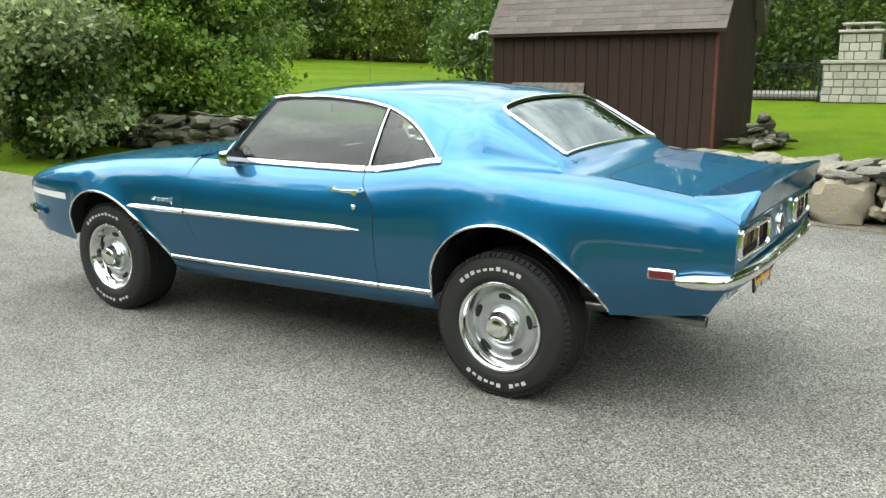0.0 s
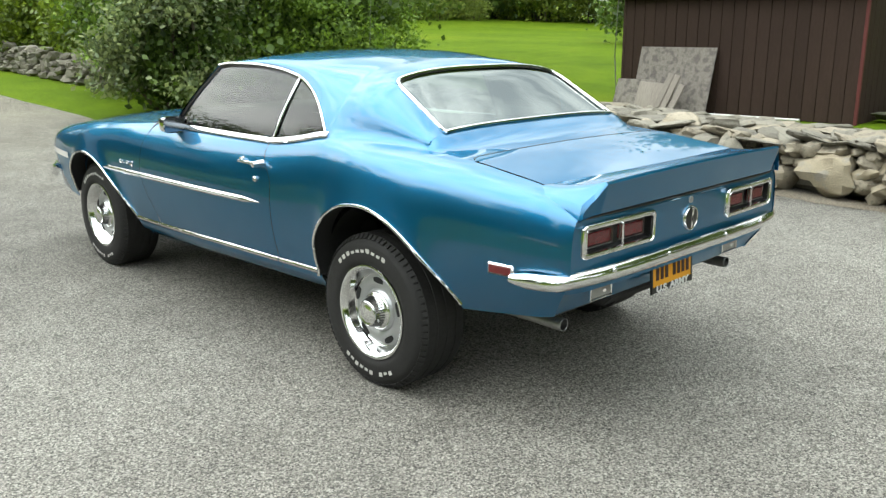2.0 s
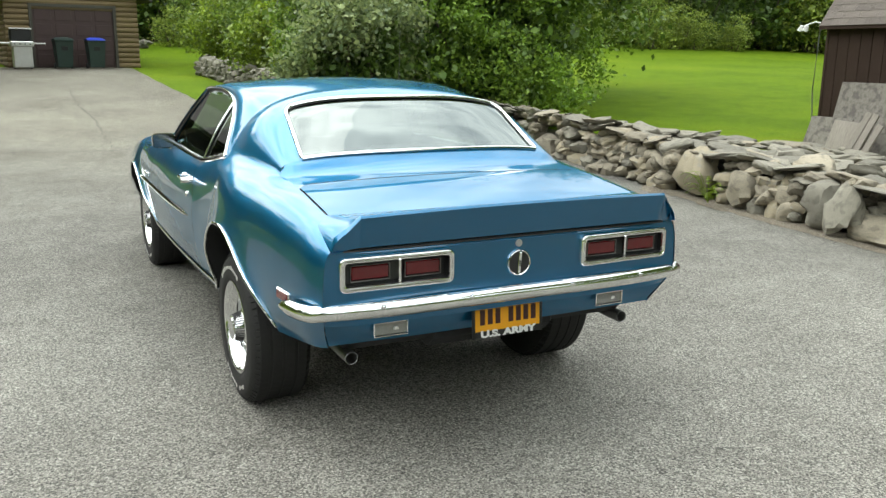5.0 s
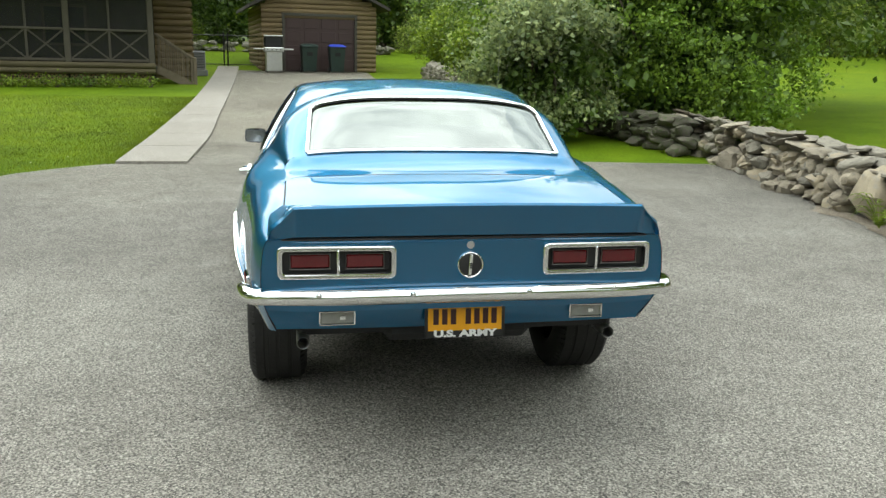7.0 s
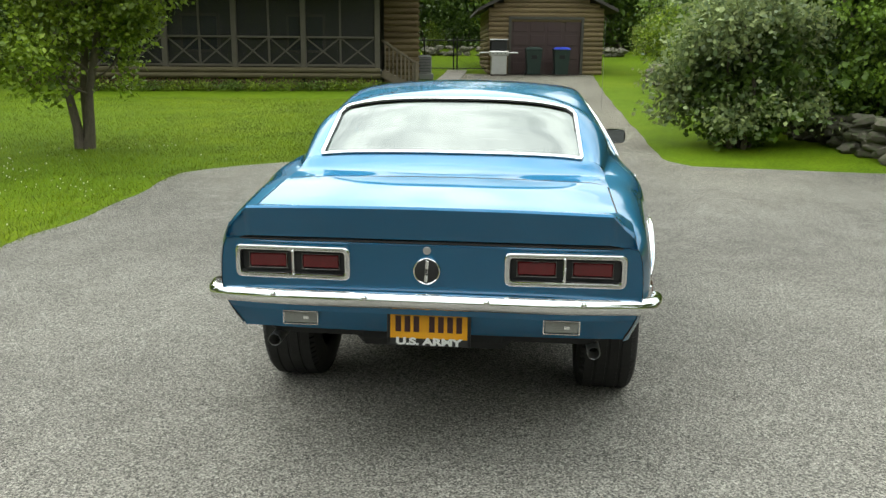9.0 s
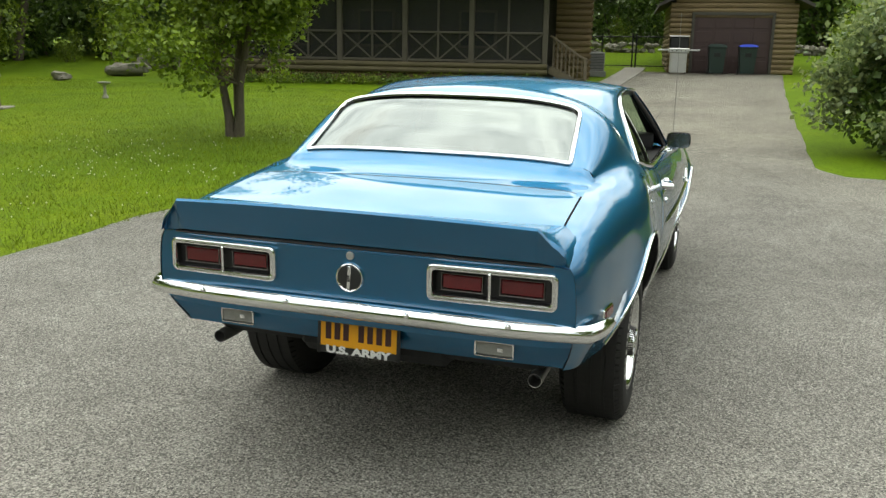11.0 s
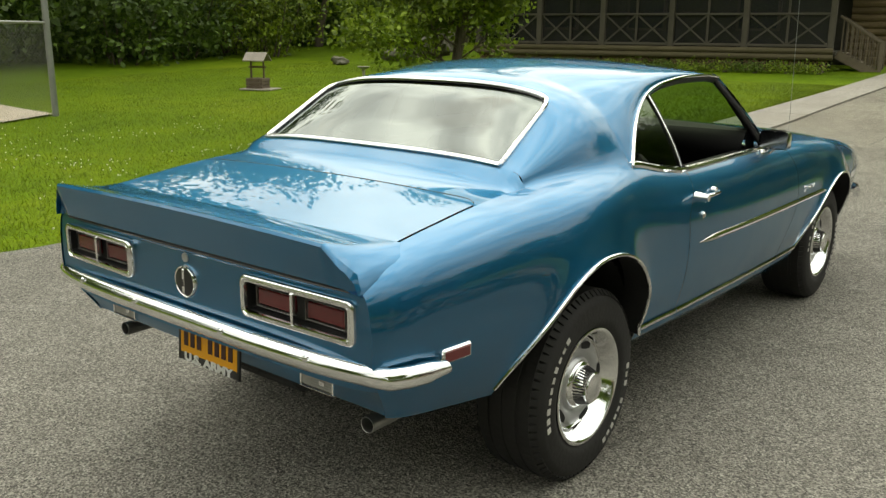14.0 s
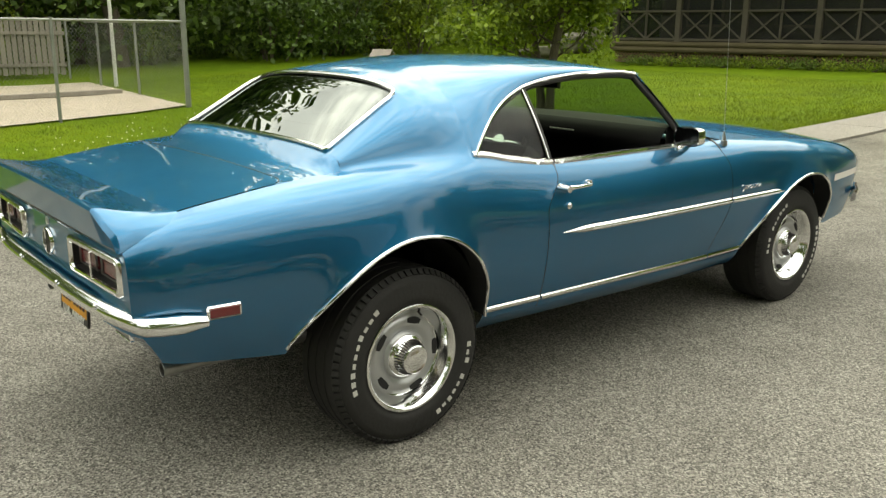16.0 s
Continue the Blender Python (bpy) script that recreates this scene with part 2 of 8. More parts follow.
PAINT = paint_material("blue_metallic_paint", (0.0040, 0.107, 0.230), (0.0065, 0.154, 0.327))
CHROME = material("chrome", (0.88, 0.885, 0.89), 0.085, 1.0, 0.04, 20, 0.02, 300, 0.0)
STEEL = material("silver_wheel_paint", (0.50, 0.51, 0.52), 0.36, 0.75, 0.08, 12, 0.05, 200, 0.02)
RUBBER = material("tyre_rubber", (0.013, 0.0125, 0.012), 0.75, 0, 0.3, 9, 0.2, 60, 0.1)
WHITE_RUBBER = material("white_tyre_lettering", (0.52, 0.51, 0.48), 0.7, 0, 0.1, 20, 0.1, 200, 0.05)
BLACK = material("black_underbody", (0.012, 0.012, 0.013), 0.8, 0, 0.3, 5, 0.2, 60, 0.1)
TRIM_BLACK = material("black_trim", (0.015, 0.015, 0.016), 0.4, 0, 0.1, 10, 0.1, 100, 0.0)
VINYL = material("black_vinyl", (0.006, 0.006, 0.0065), 0.6, 0, 0.2, 8, 0.08, 200, 0.0)
VINYL.node_tree.nodes["Principled BSDF"].inputs["Specular IOR Level"].default_value = 0.25
LINER = material("black_carpet", (0.014, 0.014, 0.014), 0.95, 0, 0.2, 8, 0.1, 200, 0.0)
RED_LENS = material("red_lens", (0.105, 0.004, 0.007), 0.25, 0, 0.25, 14, 0.3, 160, 0.05, coat=0.4)
RED_MARK = material("red_marker_lens", (0.13, 0.010, 0.012), 0.25, 0, 0.1, 30, 0.2, 300, 0.05, coat=0.6)
WHITE_LENS = material("clear_lens", (0.30, 0.30, 0.285), 0.2, 0, 0.2, 30, 0.25, 260, 0.1, coat=0.5)
PLATE = material("yellow_plate", (0.85, 0.38, 0.01), 0.4, 0, 0.06, 20, 0.05, 200, 0.0)
PLATE_INK = material("dark_maroon_ink", (0.05, 0.012, 0.012), 0.5, 0, 0.1, 20, 0.05, 200, 0.0)
WHITE_INK = material("white_ink", (0.75, 0.75, 0.74), 0.5, 0, 0.1, 20, 0.05, 200, 0.0)
SILVER_TRIM = material("brushed_trim", (0.45, 0.45, 0.44), 0.35, 0.8, 0.05, 20, 0.05, 200, 0.0)
MIRROR = material("dim_mirror", (0.30, 0.33, 0.36), 0.12, 1.0, 0.05, 20, 0.05, 200, 0.0)
GLASS = glass_material("tinted_glass", (0.50, 0.60, 0.50), 1.52)
OPEN_GLASS = glass_material("clear_glass", (0.80, 0.88, 0.82), 1.35)
WINDSHIELD = glass_material("green_tinted_windshield", (0.42, 0.55, 0.39), 1.45)
REAR_GLASS = glass_material("rear_tinted_glass", (0.12, 0.15, 0.14), 2.75, 0.0, (0.79, 0.87, 0.86))
WHITE_PAINT = material("white_car_paint", (0.74, 0.74, 0.72), 0.3, 0, 0.05, 8, 0.03, 200, 0.0, coat=1.0)
PIPE = material("dull_steel_pipe", (0.30, 0.30, 0.29), 0.4, 0.9, 0.3, 8, 0.2, 80, 0.05)

VINYL.node_tree.nodes["Principled BSDF"].inputs["Specular IOR Level"].default_value = 0.15


# ---- mesh tools ----
def curve(*pairs):
    """A smooth line through (where, value) pairs, held level outside them."""
    xs, ys = np.array([p[0] for p in pairs], float), np.array([p[1] for p in pairs], float)
    h = np.diff(xs)
    d = np.diff(ys) / h
    m = np.zeros(len(xs))
    m[0], m[-1] = d[0], d[-1]
    for i in range(1, len(xs) - 1):
        if d[i - 1] * d[i] > 0:
            w1, w2 = 2 * h[i] + h[i - 1], h[i] + 2 * h[i - 1]
            m[i] = (w1 + w2) / (w1 / d[i - 1] + w2 / d[i])

    def value(x):
        x = min(max(x, xs[0]), xs[-1])
        i = min(int(np.searchsorted(xs, x, "right")) - 1, len(h) - 1)
        t = (x - xs[i]) / h[i]
        return float((2 * t**3 - 3 * t**2 + 1) * ys[i] + (t**3 - 2 * t**2 + t) * h[i] * m[i]
                     + (3 * t**2 - 2 * t**3) * ys[i + 1] + (t**3 - t**2) * h[i] * m[i + 1])
    return value


def smooth(t):
    t = min(max(t, 0.0), 1.0)
    return t * t * (3 - 2 * t)


class Geo:
    """Vertices and faces of one mesh."""

    def __init__(self):
        self.v, self.f = [], []

    def add(self, verts, faces, m=None):
        n = len(self.v)
        self.v += [tuple(m @ Vector(p)) for p in verts] if m is not None else [tuple(p) for p in verts]
        self.f += [tuple(i + n for i in f) for f in faces]
        return self

    def grid(self, fn, nu, nv, flip=False, wrap=False):
        """fn(u, v) over the unit square. wrap: v closes on itself."""
        cols = nv if wrap else nv + 1
        verts = [fn(i / nu, j / nv) for i in range(nu + 1) for j in range(cols)]
        faces = []
        for i in range(nu):
            for j in range(nv):
                a, b = i * cols + j, i * cols + (j + 1) % cols
                q = (a, b, b + cols, a + cols)
                faces.append(q[::-1] if flip else q)
        return self.add(verts, faces)

    def box(self, centre, size, bevel=0.0, turn=None):
        """A box with chamfered edges."""
        hx, hy, hz = (s / 2 for s in size)
        b = min(bevel, hx * 0.9, hy * 0.9, hz * 0.9)
        m = Matrix.Translation(centre) @ (turn if turn is not None else Matrix())
        if b <= 0:
            v = [(x * hx, y * hy, z * hz) for x in (-1, 1) for y in (-1, 1) for z in (-1, 1)]
            return self.add(v, [(0, 1, 3, 2), (4, 6, 7, 5), (0, 4, 5, 1), (2, 3, 7, 6), (0, 2, 6, 4), (1, 5, 7, 3)], m)
        v, idx = [], {}
        for sx in (-1, 1):
            for sy in (-1, 1):
                for sz in (-1, 1):
                    for a in range(3):
                        idx[sx, sy, sz, a] = len(v)
                        v.append((sx * (hx - (b if a != 0 else 0)), sy * (hy - (b if a != 1 else 0)), sz * (hz - (b if a != 2 else 0))))
        f = []
        for a in range(3):
            p, q = [i for i in range(3) if i != a]
            for s in (-1, 1):
                ring = []
                for sp, sq in ((-1, -1), (1, -1), (1, 1), (-1, 1)):
                    k = [0, 0, 0]
                    k[a], k[p], k[q] = s, sp, sq
                    ring.append(idx[(*k, a)])
                f.append(tuple(ring))
            for sp in (-1, 1):
                for sq in (-1, 1):
                    e = []
                    for s in (-1, 1):
                        k = [0, 0, 0]
                        k[a], k[p], k[q] = s, sp, sq
                        e.append((idx[(*k, p)], idx[(*k, q)]))
                    f.append((e[0][0], e[0][1], e[1][1], e[1][0]))
        for sx in (-1, 1):
            for sy in (-1, 1):
                for sz in (-1, 1):
                    f.append(tuple(idx[sx, sy, sz, a] for a in range(3)))
        return self.add(v, f, m)

    def tube(self, path, radius, n=8, closed=False, flat=1.0, up=(0, 0, 1)):
        """A tube along points. radius: a number or one for each point. flat squeezes it across up."""
        pts = [Vector(p) for p in path]
        base, faces = [], []
        for i, p in enumerate(pts):
            a = pts[i - 1] if i or closed else p
            b = pts[(i + 1) % len(pts)] if i < len(pts) - 1 or closed else p
            t = (b - a).normalized()
            side = t.cross(Vector(up))
            if side.length < 1e-3:
                side = t.cross(Vector((1, 0, 0)))
            side.normalize()
            top = side.cross(t)
            r = radius[i] if isinstance(radius, (list, tuple)) else radius
            for k in range(n):
                w = 2 * math.pi * k / n
                base.append(p + side * (math.cos(w) * r * flat) + top * (math.sin(w) * r))
        m = len(pts)
        for i in range(m if closed else m - 1):
            for k in range(n):
                faces.append((i * n + k, i * n + (k + 1) % n, ((i + 1) % m) * n + (k + 1) % n, ((i + 1) % m) * n + k))
        if not closed:
            faces += [tuple(range(n))[::-1], tuple(range((m - 1) * n, m * n))]
        return self.add(base, faces)

    def rod(self, a, b, radius, n=8):
        return self.tube([a, b], radius, n)

    def beam(self, a, b, width, height, bevel=0.0):
        """A squared timber from a to b."""
        a, b = Vector(a), Vector(b)
        turn = (b - a).to_track_quat("Y", "Z").to_matrix().to_4x4()
        return self.box((a + b) / 2, (width, (b - a).length, height), bevel, turn)

    def lathe(self, profile, n=32, m=None):
        """Turns (radius, height) points round z."""
        k = len(profile)
        v = [(r * math.cos(2 * math.pi * i / n), r * math.sin(2 * math.pi * i / n), h) for i in range(n) for r, h in profile]
        f = [(i * k + j, ((i + 1) % n) * k + j, ((i + 1) % n) * k + j + 1, i * k + j + 1) for i in range(n) for j in range(k - 1)]
        return self.add(v, f, m)

    def slab(self, outline, low, high):
        """An upright prism over an outline of (x, y) points."""
        n = len(outline)
        v = [(x, y, low) for x, y in outline] + [(x, y, high) for x, y in outline]
        f = [tuple(range(n))[::-1], tuple(range(n, 2 * n))] + [(i, (i + 1) % n, n + (i + 1) % n, n + i) for i in range(n)]
        return self.add(v, f)

    def mesh(self, name, mat, shade=True, angle=35):
        me = bpy.data.meshes.new(name)
        me.from_pydata(self.v, [], self.f)
        me.materials.append(mat)
        if shade:
            me.shade_smooth()
            if angle:
                me.set_sharp_from_angle(angle=radians(angle))
        me.update()
        return me


def thing(name, at=(0, 0, 0), turn=0.0, label="", category="", group="", kind=""):
    """An Empty at a thing's base."""
    ob = new(name)
    ob.empty_display_size = 0.1
    ob.matrix_basis = pose(*at, 0, 0, turn)
    return tagged(ob, label, category, group, kind)


def part(name, geo, mat, parent=None, label="", shade=True, angle=35, weld=False):
    """One mesh object under a thing or a part, in the thing's own coordinates."""
    me = geo.mesh(name, mat, shade, angle) if isinstance(geo, Geo) else geo
    if weld:
        bm = bmesh.new()
        bm.from_mesh(me)
        bmesh.ops.remove_doubles(bm, verts=bm.verts, dist=0.0005)
        bmesh.ops.recalc_face_normals(bm, faces=bm.faces)
        bm.to_mesh(me)
        bm.free()
        me.shade_smooth()
        if angle:
            me.set_sharp_from_angle(angle=radians(angle))
    ob = new(name, me)
    if parent is not None:
        ob.parent = parent
    return tagged(ob, label)


def joined_shell(pieces, relax):
    """Meshes that meet along common edges: smoothed together, so that the surface runs on from one to the next."""
    bm = bmesh.new()
    tags = []
    for n, (name, geo) in enumerate(pieces):
        vs = [bm.verts.new(v) for v in geo.v]
        for f in geo.f:
            bm.faces.new([vs[i] for i in f])
            tags.append(n)
    layer = bm.faces.layers.int.new("piece")
    for f, n in zip(bm.faces, tags):
        f[layer] = n
    bmesh.ops.remove_doubles(bm, verts=bm.verts, dist=0.0006)
    bmesh.ops.recalc_face_normals(bm, faces=bm.faces)
    free = [v for v in bm.verts if not v.is_boundary]
    for _ in range(relax):
        bmesh.ops.smooth_vert(bm, verts=free, factor=0.5, use_axis_x=True, use_axis_y=True, use_axis_z=True)
    bm.normal_update()
    out = []
    for n, (name, geo) in enumerate(pieces):
        index, verts, normals, faces = {}, [], [], []
        for f in bm.faces:
            if f[layer] == n:
                ring = []
                for v in f.verts:
                    if v not in index:
                        index[v] = len(verts)
                        verts.append(tuple(v.co))
                        normals.append(tuple(v.normal))
                    ring.append(index[v])
                faces.append(ring)
        me = bpy.data.meshes.new(name)
        me.from_pydata(verts, [], faces)
        me.shade_smooth()
        me.normals_split_custom_set_from_vertices(normals)
        me.materials.append(PAINT)
        out.append(part(name, me, PAINT, car))
    bm.free()
    return out


def whole(name, geo, mat, label, category, kind="", group="", shade=True, angle=35):
    return tagged(part(name, geo, mat, None, "", shade, angle), label, category, group, kind)


def bars(text_widths, height, m, mat, name, parent, depth=0.002):
    """Plain bars that stand for writing which is not lettered."""
    g, x = Geo(), -sum(text_widths) / 2
    for w in text_widths:
        if w > 0:
            g.box((x + w / 2, 0, 0), (w * 0.8, depth, height), 0.0)
        x += abs(w)
    g.v = [tuple(m @ Vector(p)) for p in g.v]
    return part(name, g, mat, parent, shade=False)

# ---- the car: it faces +y, the rear axle stands over the origin ----
WHEELBASE, TYRE_R = 2.743, 0.335
half_width = curve((-1.0, 0.742), (-0.985, 0.766), (-0.96, 0.785), (-0.92, 0.799), (-0.75, 0.824), (-0.5, 0.850), (-0.2, 0.876), (0.1, 0.884), (0.4, 0.882), (0.75, 0.892),
                   (1.4, 0.902), (2.1, 0.896), (2.74, 0.886), (3.1, 0.866), (3.45, 0.815), (3.65, 0.74), (3.76, 0.66))
deck_x = curve((-0.99, 0.705), (-0.86, 0.686), (-0.6, 0.678), (-0.43, 0.675), (-0.31, 0.672), (-0.19, 0.680), (0.0, 0.715), (0.2, 0.750), (0.352, 0.770), (0.75, 0.806),
               (1.2, 0.800), (1.65, 0.795), (2.0, 0.775), (2.74, 0.735), (3.3, 0.70), (3.6, 0.63), (3.76, 0.56))
deck_z = curve((-0.99, 0.884), (-0.93, 0.920), (-0.86, 0.946), (-0.6, 0.987), (-0.43, 1.008), (-0.31, 1.018), (-0.19, 1.026), (0.0, 1.036), (0.2, 1.043), (0.352, 1.045), (0.55, 1.012), (0.75, 0.988),
               (1.2, 0.984), (1.65, 0.984), (2.0, 0.978), (2.35, 0.962), (2.74, 0.935), (3.3, 0.868), (3.6, 0.81), (3.76, 0.76))
crown_z = curve((-0.99, 0.893), (-0.86, 0.940), (-0.6, 0.991), (-0.45, 1.0135), (-0.39, 1.0220), (-0.32, 1.0355), (-0.26, 1.0555), (-0.19, 1.100), (-0.02, 1.215), (0.15, 1.318), (0.25, 1.353), (0.4, 1.375), (0.8, 1.398),
                (1.1, 1.393), (1.4, 1.368), (1.54, 1.345))
hood_z = curve((1.75, 0.992), (2.1, 1.010), (2.5, 0.995), (2.9, 0.96), (3.3, 0.905), (3.6, 0.83), (3.76, 0.775))
sill_z = curve((-0.99, 0.50), (-0.5, 0.452), (0.3, 0.405), (1.0, 0.395), (2.2, 0.372), (3.1, 0.40), (3.76, 0.44))
window_top = curve((0.352, 1.045), (0.42, 1.112), (0.50, 1.176), (0.6, 1.232), (0.75, 1.283), (0.95, 1.312), (1.2, 1.325), (1.4, 1.324), (1.505, 1.312))


def arch_z(y):
    """The lower edge of the side: the sill, or the wheel openings."""
    low = sill_z(y)
    for c, front, rear, top, foot_f, foot_r in ((-0.02, 0.375, 0.485, 0.800, 0.43, 0.465), (2.73, 0.36, 0.565, 0.748, 0.42, 0.410)):
        d = y - c
        if 0 <= d < front:
            low = max(low, foot_f + (top - foot_f) * math.sqrt(max(0, 1 - (d / front) ** 2.3)))
        elif -rear < d < 0:
            low = max(low, foot_r + (top - foot_r) * max(0, 1 - (-d / rear) ** 1.75) ** 0.86)
    return low


def side_point(y, s):
    """The outer side at length y, from its lower edge (s = 0) over the widest line (0.45) to the deck's edge (1)."""
    low, w, xd, zd = arch_z(y), half_width(y), deck_x(y), deck_z(y)
    mid = max(0.72, low + 0.012)
    if s <= 0.45:
        z = low + (mid - low) * s / 0.45
        k = max(0.0, (0.72 - z) / 0.32)
        x = w - (0.055 + 0.05 * smooth((0.2 - y) / 1.0)) * k * k
    else:
        t = (s - 0.45) / 0.55
        door = smooth((y - 0.1) / 0.5) * (1 - smooth((y - 1.7) / 0.6))
        haunch = smooth((0.45 - y) / 0.5)
        a, b = 0.62 - 0.17 * door + 0.20 * haunch, 0.0 + 0.035 * door
        p = ((w, mid), (w - 0.004, mid + (0.58 + 0.08 * haunch) * (zd - mid)), (xd + a * (w - xd), zd - b - 0.004), (xd, zd))
        c = ((1 - t) ** 3, 3 * t * (1 - t) ** 2, 3 * t * t * (1 - t), t**3)
        x, z = (sum(ci * pi[k] for ci, pi in zip(c, p)) for k in (0, 1))
    over = low - sill_z(y)
    if over > 0.02:
        x += 0.021 * smooth(over / 0.25) * max(0.0, 1 - (z - low) / 0.11) ** 2
    back = max(0.0, (-0.45 - y) / 0.54)
    return x, y + 0.115 * back * smooth((0.70 - z) / 0.26), z


def roof_edge(y):
    """Where the upper shell starts: at the side glass's top, or on the deck's edge."""
    if y >= 0.352:
        z = window_top(y)
        return glass_x(z) + 0.012, z
    return deck_x(y), deck_z(y)


def glass_x(z):
    return 0.790 - 0.40 * (z - 0.985) - 0.58 * (z - 0.985) ** 2


def upper_point(y, u):
    """The upper shell: u from its edge (0) to the middle (1)."""
    (xa, za), zc = roof_edge(y), crown_z(y)
    pane = smooth((0.40 - y) / 0.22)
    xe, ze = 0.600 + 0.045 * pane, zc - 0.004 - 0.028 * (1 - pane)
    if y < -0.19:
        k = smooth((-0.19 - y) / 0.12)
        xe, ze = 0.645 - 0.09 * k, ze * (1 - k) + (zc - 0.004) * k
    sail = smooth((0.42 - y) / 0.25) * smooth((y + 0.30) / 0.15)
    direct = (xa + 0.70 * (xe - xa), za + 0.70 * (ze - za))
    flat = (xa - 0.050, za + 0.012)
    p = ((xa, za), tuple(d + sail * 0.75 * (f - d) for d, f in zip(direct, flat)), (xe + 0.012 + 0.112 * sail, za + 0.97 * (ze - za)), ((0.55 + 0.12 * pane) * xe, zc - 0.004 + 0.005 * pane), (0.0, zc))
    k = smooth((-0.20 - y) / 0.11)
    if k:
        bow = ((1.0, 0.0), (0.75, 0.5), (0.5, 0.833), (0.25, 1.0), (0.0, 1.0))
        p = tuple((a[0] + k * (xa * b[0] - a[0]), a[1] + k * (za + (zc - za) * b[1] - a[1])) for a, b in zip(p, bow))
    c = ((1 - u) ** 4, 4 * u * (1 - u) ** 3, 6 * u * u * (1 - u) ** 2, 4 * u**3 * (1 - u), u**4)
    x, z = (sum(ci * pi[k] for ci, pi in zip(c, p)) for k in (0, 1))
    return x, z


def u_at(y, x):
    """The u at which the upper shell is x from the middle."""
    a, b = 0.0, 1.0
    for _ in range(30):
        m = (a + b) / 2
        if upper_point(y, m)[0] > x:
            a = m
        else:
            b = m
    return a


def pane_x(y):
    """Half the rear window's width."""
    return 0.578 - 0.028 * (y + 0.187) / 0.345


def panel(sx, start, end, nu, s0=0.0, s1=1.0, nv=30):
    """A stretch of the side between two edges, each a length y as a function of height."""
    def fn(u, v):
        s = s0 + (s1 - s0) * v
        ya, yb = start, end
        if callable(start) or callable(end):
            y = 1.0
            for _ in range(3):
                z = side_point(y, s)[2]
                ya = start(z) if callable(start) else start
                yb = end(z) if callable(end) else end
                y = ya + (yb - ya) * u
        y = ya + (yb - ya) * u
        x, yy, z = side_point(y, s)
        return sx * x, yy, z
    return Geo().grid(fn, nu, nv, flip=sx > 0)


def door_rear(z):
    return 0.662 + 0.088 * smooth((z - 0.80) / 0.15)


def door_front(z):
    return 1.855 + 0.115 * smooth((z - 0.42) / 0.30) - 0.03 * smooth((z - 0.85) / 0.1)


